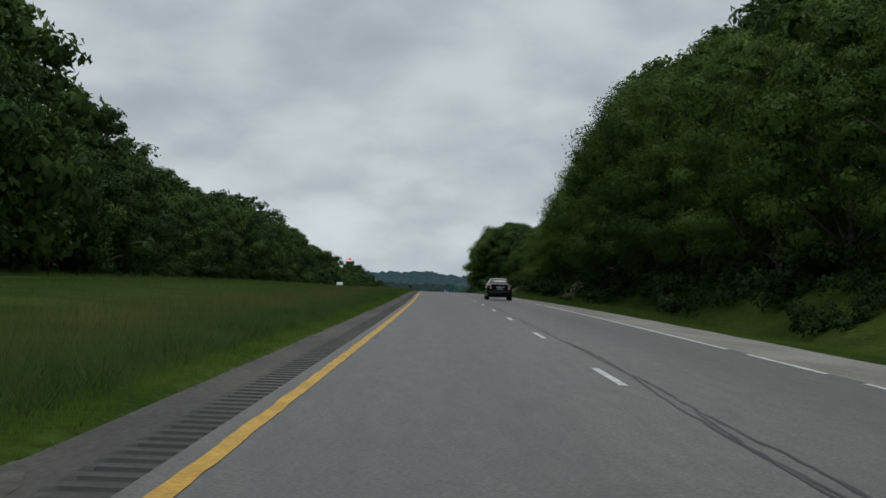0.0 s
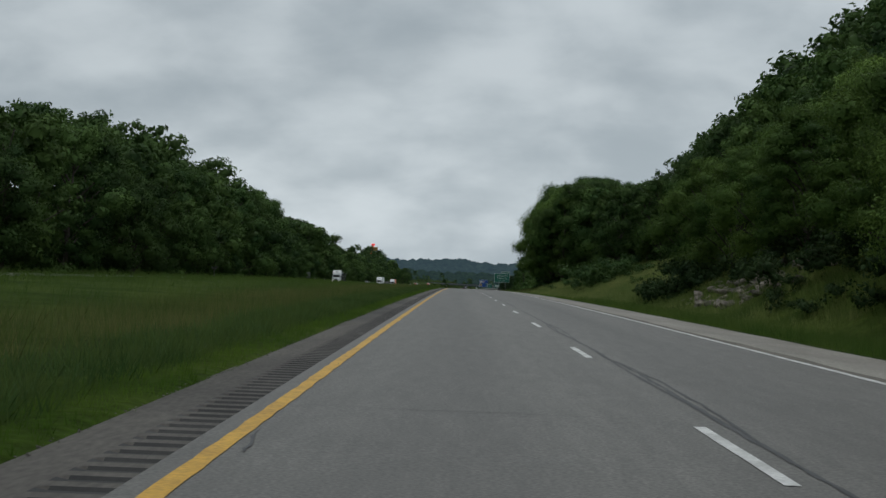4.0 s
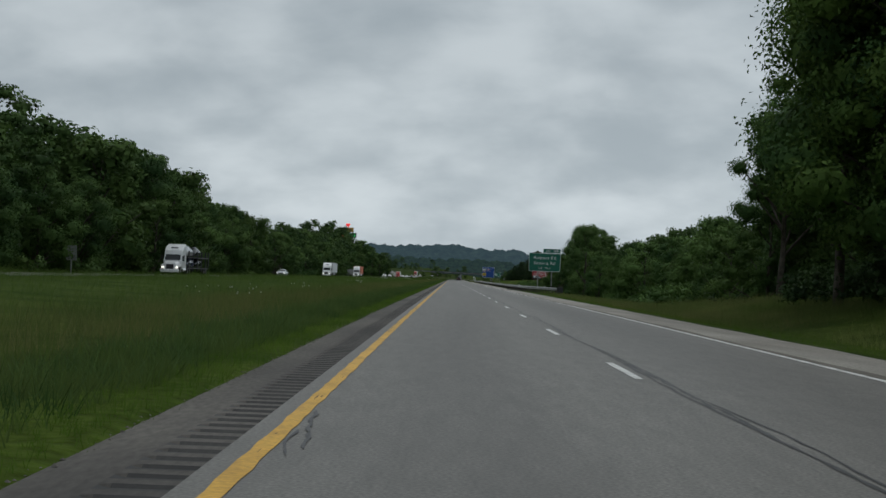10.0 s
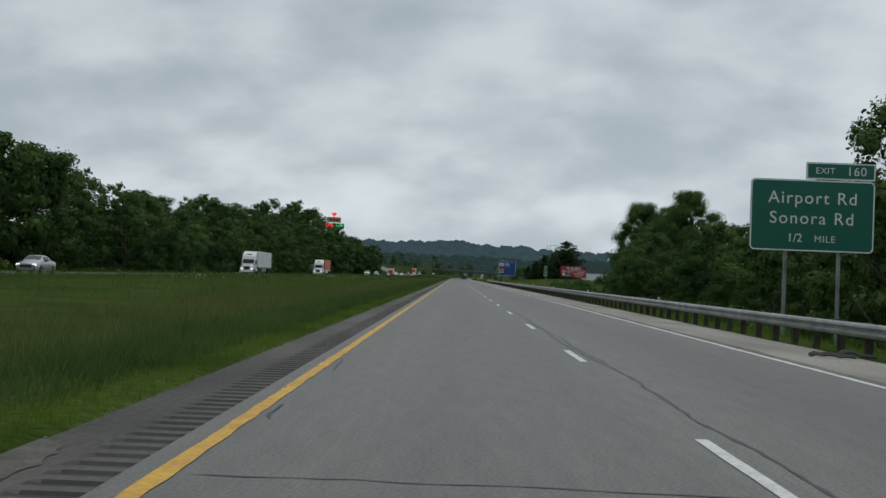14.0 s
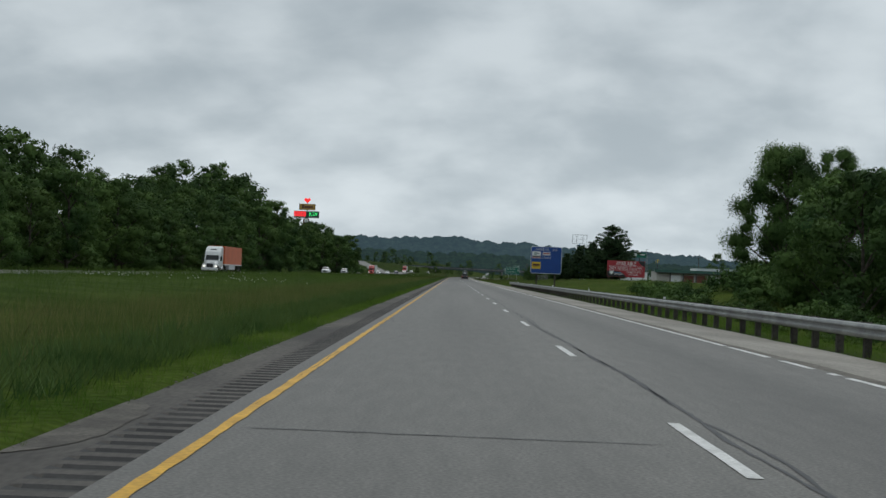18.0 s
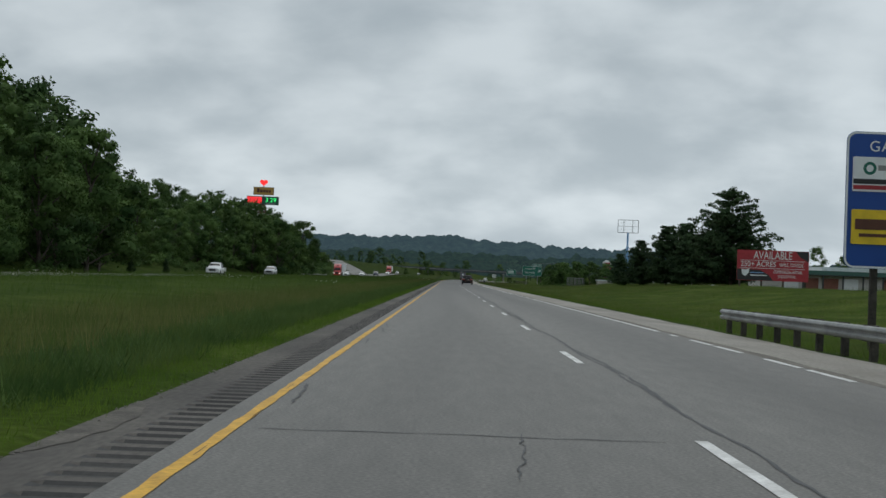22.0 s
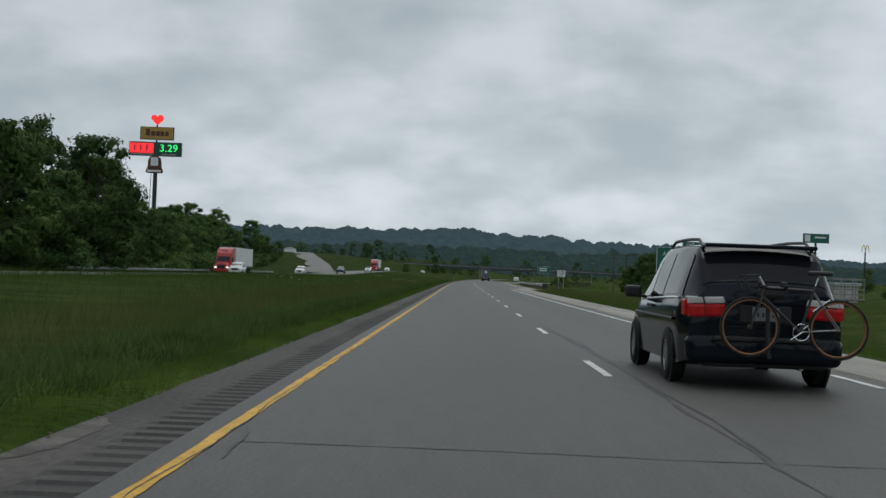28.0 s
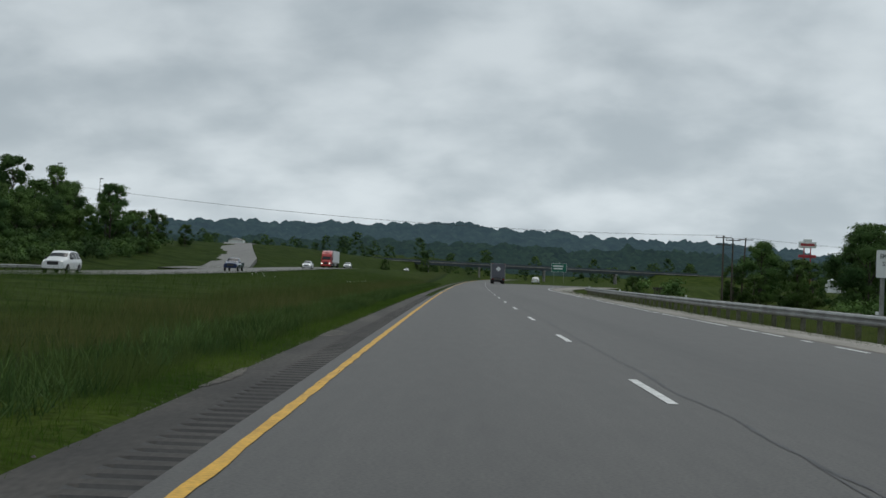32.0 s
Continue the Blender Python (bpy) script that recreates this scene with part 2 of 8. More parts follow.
M_YELLOW = material("yellow_paint", (0.50, 0.27, 0.018), (0.66, 0.37, 0.03), 0.5, 0.6, bump=0.2, bump_scale=0.004, fine=0.05, fine_amount=0.2)
M_WHITE = material("white_road_paint", (0.50, 0.50, 0.48), (0.72, 0.72, 0.70), 0.5, 0.6, bump=0.2, bump_scale=0.004, fine=0.04, fine_amount=0.16)
M_CHIP = material("worn_line_edge", (0.16, 0.10, 0.04), (0.26, 0.16, 0.06), 0.3, 0.9, fine=0.03)
M_TAR = material("crack_sealant", (0.016, 0.017, 0.018), (0.040, 0.041, 0.042), 0.5, 0.55, fine=0.05)
ZONES = ((-46.0, (1.2, 1.2, 1.0)), (-30.0, (1.3, 1.3, 1.0)), (-17.0, (1.3, 1.3, 1.0)), (-11.5, (1.4, 1.3, 1.0)), (-9.5, (1.4, 1.22, 1.0)), (-7.3, (1.25, 1.12, 0.95)), (-6.5, (0.78, 0.86, 0.85)), (-5.85, (0.66, 0.80, 0.80)), (-5.45, (1.35, 1.40, 0.85)), (-4.6, (1.40, 1.40, 0.85)), (6.0, (1.1, 1.1, 1.0)), (9.0, (1.3, 1.25, 1.0)), (14.0, (1.75, 1.6, 1.15)), (44.0, (1.6, 1.5, 1.1)))
M_TURF = material("rough_turf", (0.022, 0.040, 0.009), (0.041, 0.061, 0.016), 4.0, 0.95, bump=0.7, bump_scale=0.06, fine=0.18, fine_amount=0.35, spec=0.02, lo=0.4, hi=0.6, across=ZONES, across_wave=1.2, along=(900, 1060, 0.73))
M_BLADE = material("tall_grass", (0.034, 0.068, 0.012), (0.064, 0.097, 0.021), 4.0, 0.85, island=0.12, spec=0.02, trans=0.2, lo=0.4, hi=0.6, along=(900, 1060, 0.73))
M_RANK = material("rank_dark_grass", (0.026, 0.054, 0.013), (0.058, 0.088, 0.022), 1.6, 0.85, island=0.16, spec=0.02, trans=0.2, lo=0.4, hi=0.6, along=(900, 1060, 0.73))
M_SEED = material("seeding_grass", (0.048, 0.076, 0.018), (0.098, 0.104, 0.036), 3.0, 0.85, island=0.16, spec=0.02, trans=0.2, lo=0.4, hi=0.62, along=(900, 1060, 0.73))
M_SLOPE = material("yellow_green_slope_grass", (0.074, 0.112, 0.024), (0.138, 0.158, 0.046), 3.0, 0.85, island=0.18, spec=0.1, trans=0.25, lo=0.4, hi=0.62)
M_VERGE = material("green_verge_grass", (0.036, 0.076, 0.009), (0.070, 0.116, 0.016), 2.0, 0.85, island=0.18, spec=0.02, trans=0.2, along=(900, 1060, 0.73))
M_WEED = material("weed_leaves", (0.028, 0.062, 0.015), (0.064, 0.105, 0.028), 1.2, 0.7, island=0.2, spec=0.03, trans=0.25)
M_GRIT = material("grit", (0.075, 0.068, 0.058), (0.16, 0.148, 0.128), 0.6, 0.9, island=0.35)
M_LEAF = material("broad_leaves", (0.036, 0.080, 0.024), (0.110, 0.188, 0.050), 6.0, 0.7, island=0.14, rand=0.25, spec=0.12, trans=0.24)
M_LEAF_LIGHT = material("young_leaves", (0.045, 0.090, 0.022), (0.100, 0.165, 0.042), 4.0, 0.7, island=0.14, rand=0.2, spec=0.12, trans=0.24)
# yellow-green, and with extra brightness painted in to lift the dim right bank
M_LEAF_LIFTED = material("brightened_yellow_green_leaves", (0.060, 0.124, 0.028), (0.150, 0.238, 0.052), 5.0, 0.7, island=0.2, rand=0.25, spec=0.12, trans=0.28)
M_UNDER = material("undergrowth_leaves", (0.018, 0.042, 0.014), (0.052, 0.090, 0.030), 2.0, 0.75, island=0.2, spec=0.1, trans=0.2)
M_NEEDLE = material("pine_needles", (0.030, 0.060, 0.028), (0.062, 0.104, 0.044), 1.5, 0.75, island=0.2, rand=0.15, spec=0.1, trans=0.2)
M_BARK = material("bark", (0.045, 0.036, 0.028), (0.10, 0.085, 0.07), 0.5, 0.9, bump=0.7, bump_scale=0.03, fine=0.08)
# distance haze is put into both woods as a faint blue emission
M_WOODS = material("hazed_far_woods", (0.008, 0.016, 0.012), (0.020, 0.032, 0.022), 18.0, 0.95, fine=7.0, fine_amount=0.5, spec=0.0, bump=1.0, bump_scale=3.0, emit=(0.050, 0.082, 0.108), emit_strength=0.6)
M_WOODS_NEAR = material("hazed_mid_woods", (0.008, 0.018, 0.010), (0.018, 0.032, 0.016), 14.0, 0.95, fine=5.0, fine_amount=0.5, spec=0.0, bump=1.0, bump_scale=2.5, emit=(0.042, 0.07, 0.085), emit_strength=0.36)
M_GALV = material("galvanised_steel", (0.21, 0.215, 0.21), (0.34, 0.345, 0.335), 0.8, 0.5, 0.6, fine=0.06, fine_amount=0.15)
M_POST = material("weathered_post", (0.03, 0.026, 0.022), (0.075, 0.066, 0.055), 0.4, 0.85, fine=0.05)
M_POST_PALE = material("pale_wooden_post", (0.085, 0.085, 0.06), (0.16, 0.155, 0.115), 0.5, 0.9, fine=0.06)
M_PATCH = material("broken_asphalt_edge", (0.066, 0.060, 0.052), (0.125, 0.114, 0.098), 0.4, 0.95, bump=0.5, bump_scale=0.01, fine=0.04)
M_SIGN_GREEN = plain("sign_green", (0.0, 0.115, 0.075), 0.45, vary=0.06, size=1.0)
M_SIGN_BLUE = plain("sign_blue", (0.004, 0.055, 0.27), 0.45, vary=0.06, size=1.0)
M_SIGN_WHITE = plain("sign_white", (0.72, 0.74, 0.74), 0.5, vary=0.05)
M_SIGN_RED = plain("sign_red", (0.36, 0.025, 0.035), 0.5)
M_SIGN_YELLOW = plain("sign_yellow", (0.72, 0.50, 0.02), 0.5)
M_GOLD = plain("sign_gold", (0.42, 0.25, 0.05), 0.55)
M_BROWN = plain("sign_brown", (0.10, 0.035, 0.02), 0.6)
M_BLACK = plain("black_plastic", (0.018, 0.018, 0.019), 0.5)
M_TYRE = material("tyre_rubber", (0.014, 0.014, 0.014), (0.028, 0.027, 0.026), 0.2, 0.85, fine=0.03)
M_RIM = plain("alloy_rim", (0.40, 0.41, 0.42), 0.35, 0.8)
M_CHROME = plain("chrome", (0.75, 0.76, 0.77), 0.15, 1.0)
M_GLASS = plain("dark_car_glass", (0.008, 0.010, 0.011), 0.06, 0.0, 0.45, vary=0.05)
M_WHITE_PAINT = plain("white_vehicle_paint", (0.70, 0.71, 0.71), 0.3, coat=0.5, vary=0.05)
M_TRAILER = plain("white_trailer_skin", (0.62, 0.64, 0.65), 0.45, vary=0.06, size=2.0)
M_ORANGE = plain("orange_trailer_skin", (0.52, 0.10, 0.02), 0.5, vary=0.08, size=2.0)
M_RED_PAINT = plain("red_vehicle_paint", (0.42, 0.02, 0.018), 0.3, coat=0.5, vary=0.06)
M_CAR_BLACK = plain("black_car_paint", (0.004, 0.005, 0.006), 0.08, 0.0, 0.22, coat=0.0, vary=0.1, size=1.0)
M_TINT = plain("tinted_van_glass", (0.010, 0.010, 0.013), 0.05, 0.0, 0.16, vary=0.05)
M_VAN_PAINT = plain("dark_slate_paint", (0.008, 0.011, 0.017), 0.10, 0.0, 0.2, coat=0.0, vary=0.08, size=1.0)
M_BLUE_PAINT = plain("dark_blue_paint", (0.02, 0.03, 0.08), 0.25, coat=0.8)
M_SILVER = plain("silver_paint", (0.35, 0.36, 0.37), 0.3, 0.4, coat=0.6)
M_GREY_SKIN = plain("grey_trailer_skin", (0.10, 0.105, 0.125), 0.45, 0.1, vary=0.1, size=2.0)
M_TAIL = plain("red_lens", (0.34, 0.010, 0.010), 0.2, spec=0.3, emit=0.12, coat=0.0, vary=0.3, size=0.15)
M_TAIL_DIM = plain("red_lens_unlit", (0.28, 0.012, 0.012), 0.15, spec=0.4, coat=0.2)
M_CLEAR = plain("clear_lens", (0.62, 0.58, 0.56), 0.12, spec=0.6, coat=1.0)
M_PLATE = plain("number_plate", (0.24, 0.26, 0.28), 0.5)
M_HEADLAMP = plain("lit_headlamp", (0.95, 0.93, 0.85), 0.2, emit=1.2)
M_LED_RED = plain("red_led_face", (1.0, 0.03, 0.04), 0.4, emit=0.75, vary=0.2, size=0.8)
M_LED_GREEN = plain("green_led", (0.05, 0.95, 0.22), 0.4, emit=0.9)
M_LED_BACK = plain("led_back", (0.01, 0.07, 0.045), 0.5)
M_HEART = plain("red_neon_heart", (0.95, 0.03, 0.03), 0.4, emit=0.8)
M_CONCRETE = material("weathered_concrete", (0.20, 0.195, 0.185), (0.34, 0.33, 0.31), 2.5, 0.85, fine=0.2, fine_amount=0.15, bump=0.2)
M_GIRDER = plain("bridge_girder", (0.055, 0.075, 0.085), 0.6)
M_PANEL = plain("cream_wall_panel", (0.45, 0.43, 0.40), 0.7)
M_BRICK_RED = plain("red_brick_panel", (0.21, 0.085, 0.06), 0.85, size=1.0)
M_ROOF_GREEN = plain("green_fascia", (0.03, 0.10, 0.075), 0.5)
M_ROOF_WHITE = plain("pale_metal_roof", (0.55, 0.60, 0.60), 0.5)
M_POLE_BLUE = plain("blue_pole_paint", (0.19, 0.36, 0.62), 0.5)
M_FRAME = plain("grey_sign_frame", (0.20, 0.22, 0.24), 0.6)
M_POLE_DARK = plain("dark_pole_paint", (0.025, 0.027, 0.03), 0.6)
M_POLE_WOOD = material("wooden_pole", (0.05, 0.04, 0.032), (0.10, 0.082, 0.065), 0.8, 0.9)
M_ROCK = material("broken_rock", (0.11, 0.095, 0.082), (0.33, 0.28, 0.24), 0.8, 0.9, bump=0.6, bump_scale=0.05, fine=0.15, rand=0.25)
M_FLOWER = plain("white_flower", (0.62, 0.62, 0.55), 0.7)
M_BIKE_TYRE = plain("tan_bike_tyre", (0.30, 0.13, 0.055), 0.7)
M_BIKE = plain("dark_bike_paint", (0.03, 0.02, 0.025), 0.35, coat=0.4)


# ---- mesh helpers ----
def thing(name, label, category, group="", kind="", at=(0, 0, 0), turn=0.0):
    ob = new(name)
    ob.empty_display_size = 0.2
    ob.matrix_basis = pose(*at, 0, 0, turn)
    return tagged(ob, label, category, group, kind)


def link(name, me, mat, parent=None, label="", smooth=False):
    if mat is not None:
        me.materials.clear()
        me.materials.append(mat)
    if smooth:
        me.polygons.foreach_set("use_smooth", [True] * len(me.polygons))
    ob = new(name, me)
    ob.parent = parent
    if label:
        ob["label"] = label
    return ob


def part(name, bm, mat, parent=None, label="", smooth=False):
    me = bpy.data.meshes.new(name)
    bm.to_mesh(me)
    bm.free()
    return link(name, me, mat, parent, label, smooth)


def raw(name, verts, faces, mat, parent=None, label="", smooth=False):
    me = bpy.data.meshes.new(name)
    me.from_pydata([tuple(v) for v in verts], [], [tuple(f) for f in faces])
    me.update()
    return link(name, me, mat, parent, label, smooth)


def box_bm(sx, sy, sz, at=(0, 0, 0), bevel=0.0, bm=None, turn=None, segments=2):
    bm = bm or bmesh.new()
    m = Matrix.Translation(at) @ (turn or Matrix()) @ Matrix.Diagonal((sx, sy, sz, 1))
    made = bmesh.ops.create_cube(bm, size=1.0, matrix=m)
    if bevel:
        es = {e for v in made["verts"] for e in v.link_edges}
        bmesh.ops.bevel(bm, geom=list(es), offset=bevel, segments=segments, affect="EDGES", profile=0.5)
    return bm


def rod_bm(a, b, r, r2=None, sides=10, bm=None):
    bm = bm or bmesh.new()
    a, b = Vector(a), Vector(b)
    m = Matrix.Translation((a + b) / 2) @ (b - a).to_track_quat("Z", "Y").to_matrix().to_4x4()
    bmesh.ops.create_cone(bm, cap_ends=True, segments=sides, radius1=r, radius2=r if r2 is None else r2, depth=(b - a).length, matrix=m)
    return bm


def text_part(name, words, size, mat, parent, at, turn=(90, 0, 0), align="CENTER", depth=0.006, spacing=1.0, wide=1.0):
    cu = bpy.data.curves.new(name, "FONT")
    cu.body, cu.size, cu.align_x, cu.align_y, cu.extrude = words, size, align, "CENTER", depth
    cu.space_character = spacing
    tmp = new(name + "_curve", cu)
    me = bpy.data.meshes.new_from_object(tmp.evaluated_get(bpy.context.evaluated_depsgraph_get()))
    bpy.data.objects.remove(tmp)
    bpy.data.curves.remove(cu)
    ob = link(name, me, mat, parent)
    ob.matrix_basis = pose(*at, *turn) @ Matrix.Diagonal((wide, 1, 1, 1))
    return ob


# ---- lie of the land ----
def road_x(y):
    y = np.asarray(y, float)
    return np.where(y < 100, -0.0200 * (100 - y) ** 2 / 200, np.where(y > 1170, (y - 1170) ** 2 / 18000.0, 0.0))


def road_z(y):
    y = np.asarray(y, float)
    return -0.0205 * 430 / 2.2 * np.clip(1 - y / 430, 0, None) ** 2.2


def smooth01(v, a, b):
    k = np.clip((v - a) / (b - a), 0, 1)
    return k * k * (3 - 2 * k)


def wob(x, y, s, seed=0.0):
    return (np.sin(x / s + seed) * np.cos(y / (s * 1.27) + 1.7 * seed) + 0.5 * np.sin(x / (s * 0.43) + y / (s * 0.61) + seed)) / 1.5


def wood_top(y):
    """Height of the treetops at the edge of the long wood, along the road."""
    return np.interp(y, [0, 140, 165, 190, 226, 255, 280, 320, 370, 425, 470, 520, 575, 620, 643, 660, 674, 688, 699, 740, 752, 768, 786, 810, 823, 829, 846, 863, 880, 897, 915, 928, 934, 952, 976, 990, 997, 1004, 1022, 1033, 1057, 1072, 1098, 1140, 1175, 1206, 1237, 1300, 1500, 1900],
                     [31, 32, 29, 25, 22.5, 21, 19.5, 23, 25, 25.5, 22.5, 20, 21, 19.2, 16, 17, 17.3, 14.5, 11.2, 11, 9.5, 14.2, 15.8, 18.4, 18.4, 14.2, 15.5, 16.2, 18, 18.6, 19.2, 20, 21.8, 25.0, 21.6, 17.5, 15.6, 18.4, 19.6, 18.6, 19.2, 19.5, 19, 19.5, 17, 11, 7, 6, 6, 4])


def lane_extra(y):
    """How far the exit lane has widened the carriageway."""
    y = np.asarray(y, float)
    return 2.45 * smooth01(y, 1160, 1190) + np.clip(y - 1220, 0, None) * 0.012 + np.clip(y - 1300, 0, None) ** 2 / 900.0 * (y < 1420) + np.where(y >= 1420, 16.0 + (y - 1420) * 0.3, 0)


def other_rise(y):
    """The other carriageway climbs away towards the bridge."""
    return 1.8 * smooth01(np.asarray(y, float), 1260, 1500)


def ground_z(x, y):
    x, y = np.asarray(x, float), np.asarray(y, float)
    u = x - road_x(y)
    z = road_z(y)
    d = np.zeros_like(u)
    # median, rising a little to the other carriageway
    d = np.where(u < -4.8, 0.02 + 0.22 * smooth01(-u, 6, 26) - 0.10 * smooth01(-u, 5, 11) * (1 - smooth01(-u, 11, 21)), d)
    d = np.where((u < -30) & (u > -41), 0.10, d)
    # wooded bank beyond it
    d = np.where(u <= -41, 0.10 - 0.2 * smooth01(-u, 41, 43) + 0.5 * wood_top(y) * smooth01(-u, 43, 80), d)
    d = d + np.where(u < -4.8, other_rise(y) * smooth01(-u, 7, 30), 0)
    # ramp and interchange on that side
    d = d + np.where(u < -40, smooth01(y, 1390, 1640) * smooth01(-u, 42, 60) * 5.0, 0)
    # verge, ditch and cut slope on this side
    ditch = -0.17 - 0.22 * smooth01(u, 6.6, 9.0)
    rise = np.where(y < 190, 0.60, 0.60 - 0.28 * smooth01(y, 190, 270))
    cut = rise * np.clip(u - 10.0, 0, 28) + 0.12 * np.clip(u - 38, 0, 60)
    cut = cut * (1 - smooth01(y, 385, 455))
    low = -2.2 * smooth01(u, 9, 17) * smooth01(y, 440, 490) * (1 - smooth01(y, 770, 850))
    field = 1.7 * smooth01(u, 11, 36) * smooth01(y, 790, 870) * (1 - smooth01(y, 1030, 1130))
    far = -1.6 * smooth01(u, 16, 30) * smooth01(y, 1180, 1280)
    right = ditch + cut + low + field + far
    lane = lane_extra(y)
    right = np.where(u < 6.3 + lane, -0.21, right)
    d = np.where(u > 6.2, right, d)
    d = np.where((u >= -4.8) & (u <= 6.2), np.where(u > 3.0, -0.21, -0.05), d)
    z = z + d + np.where((u > 12 + lane) | (u < -48), 0.35 * wob(x, y, 9.0) + 0.2 * wob(x, y, 3.1, 2.0), np.where((u < -7) & (u > -29), 0.05 * wob(x, y, 4.0, 1.0), 0))
    # beyond the interchange the land swells towards the hills
    z = z + 9.0 * smooth01(y, 1930, 2300)
    # embankments of the crossing road
    e = np.exp(-((y - 1850) / 26.0) ** 2)
    z = np.where(u < -50, np.maximum(z, 8.0 * e), z)
    z = np.where(u > 72, np.maximum(z, 6.0 * e), z)
    return z


def gz(x, y):
    return float(ground_z(x, y))


def sheet(name, xs_of_y, ys, lift, mat, label="", kind="structure", category="", rel=True, surf=None):
    """A strip along the road: columns given as offsets from its axis, laid on the road's height."""
    ys = np.asarray(ys, float)
    cols = [np.asarray([c(v) if callable(c) else c for v in ys], float) for c in xs_of_y]
    n = len(cols)
    verts, faces = [], []
    for i, yy in enumerate(ys):
        for c in cols:
            xx = float(road_x(yy)) + c[i]
            zz = float(road_z(yy)) + lift if surf is None else surf(xx, yy) + lift
            verts.append((xx, yy, zz))
    for i in range(len(ys) - 1):
        for j in range(n - 1):
            a = i * n + j
            faces.append((a, a + 1, a + n + 1, a + n))
    ob = raw(name, verts, faces, mat)
    return tagged(ob, label, category, kind=kind)


# ground: one sheet out to the horizon, finer along the road
gx = np.concatenate([np.linspace(-1800, -220, 14), np.linspace(-180, -60, 17), np.arange(-55, -28, 1.5), np.arange(-28, -6, 2.0), [-5.3, -4.9, -4.6], [0.0], [6.0, 6.3, 6.6, 7.2],
                     np.arange(8.0, 44, 1.6), np.linspace(46, 140, 16), np.linspace(170, 1900, 16)])
gy = np.concatenate([np.linspace(-400, -20, 12), np.arange(0, 1480, 5.0), np.linspace(1485, 2100, 62), np.linspace(2150, 3400, 14)])
GX, GY = np.meshgrid(gx, gy)
GXW = GX + road_x(GY)
GZ = ground_z(GXW, GY)
nx, ny = len(gx), len(gy)
g_verts = np.stack([GXW.ravel(), GY.ravel(), GZ.ravel()], 1)
g_faces = [(j * nx + i, j * nx + i + 1, (j + 1) * nx + i + 1, (j + 1) * nx + i) for j in range(ny - 1) for i in range(nx - 1)]
ground = raw("ground", g_verts.tolist(), g_faces, M_TURF, smooth=True)
tagged(ground, "rough green roadside turf over gently rolling ground", "ground", kind="structure")

# carriageway, laid in strips: lanes and the smoother wheel paths between them
YS = np.concatenate([np.arange(-60, 1480, 6.0), np.arange(1480, 2060, 12.0)])
LANE_EXTRA = lambda y: float(lane_extra(y))
road = sheet("road", [-3.8, -2.7, -1.6, -0.5, 0.6, 1.7, 2.8, 3.65], YS, 0.0, M_ASPHALT, "worn grey asphalt carriageway with two lanes", category="road")
exit_lane = sheet("exit_lane", [3.65, lambda y: 3.65 + LANE_EXTRA(y)], np.arange(1155, 1420, 5.0), 0.0, M_ASPHALT, "asphalt exit lane widening from the carriageway", category="road")
shoulder_left = sheet("shoulder_left", [lambda y: -4.83 + 0.05 * math.sin(y * 0.9) + 0.04 * math.sin(y * 2.3), -4.33], np.arange(-20, 1500, 1.5), -0.01, M_SHOULDER, "dark stained asphalt shoulder beside the median", category="shoulder")
shoulder_inner = sheet("shoulder_inner", [-3.90, -3.8], YS, -0.004, M_ASPHALT, "narrow asphalt strip beside the yellow line", category="shoulder")
def shoulder_fall(x, y):
    """The right shoulder falls away from the lanes."""
    inner = float(road_x(y)) + 3.65 + (LANE_EXTRA(y) if y > 1155 else 0)
    return float(road_z(y)) - 0.048 * max(0.0, x - inner)


shoulder_right = sheet("shoulder_right", [lambda y: 3.65 + (LANE_EXTRA(y) if y > 1155 else 0), lambda y: 6.35 + 0.06 * math.sin(y * 0.7) + (LANE_EXTRA(y) if y > 1155 else 0)], np.arange(-20, 1420, 2.5), -0.012, M_GRAVEL, "pale weathered shoulder with gravel", category="shoulder", surf=shoulder_fall)

# rumble strip: one grooved band
rv, rf = [], []
y0, k = -5.0, 0
PITCH = 0.36
while y0 < 1240:
    for yy, zz in ((0.0, -0.005), (0.15, -0.005), (0.175, -0.024), (0.315, -0.024), (0.355, -0.005)):
        Y = y0 + yy
        cx, cz = float(road_x(Y)), float(road_z(Y))
        rv += [(cx - 4.33, Y, cz + max(zz, -0.0095)), (cx - 4.26, Y, cz + zz), (cx - 3.90, Y, cz + zz)]
    for j in range(4) if k == 0 else range(-1, 4):
        for e in (0, 1):
            a = k * 15 + j * 3 + e
            rf.append((a, a + 1, a + 4, a + 3))
    y0 += PITCH
    k += 1
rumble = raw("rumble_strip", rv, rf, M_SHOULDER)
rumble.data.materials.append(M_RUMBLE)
# faces deep in the grooves get the painted-in dark
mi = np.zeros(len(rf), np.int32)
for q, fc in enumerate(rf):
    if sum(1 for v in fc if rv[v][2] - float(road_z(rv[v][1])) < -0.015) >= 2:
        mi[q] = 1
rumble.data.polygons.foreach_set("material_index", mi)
tagged(rumble, "milled rumble strip of dark transverse grooves", "rumble strip", kind="stuff")

# painted lines
rng = random.Random(7)


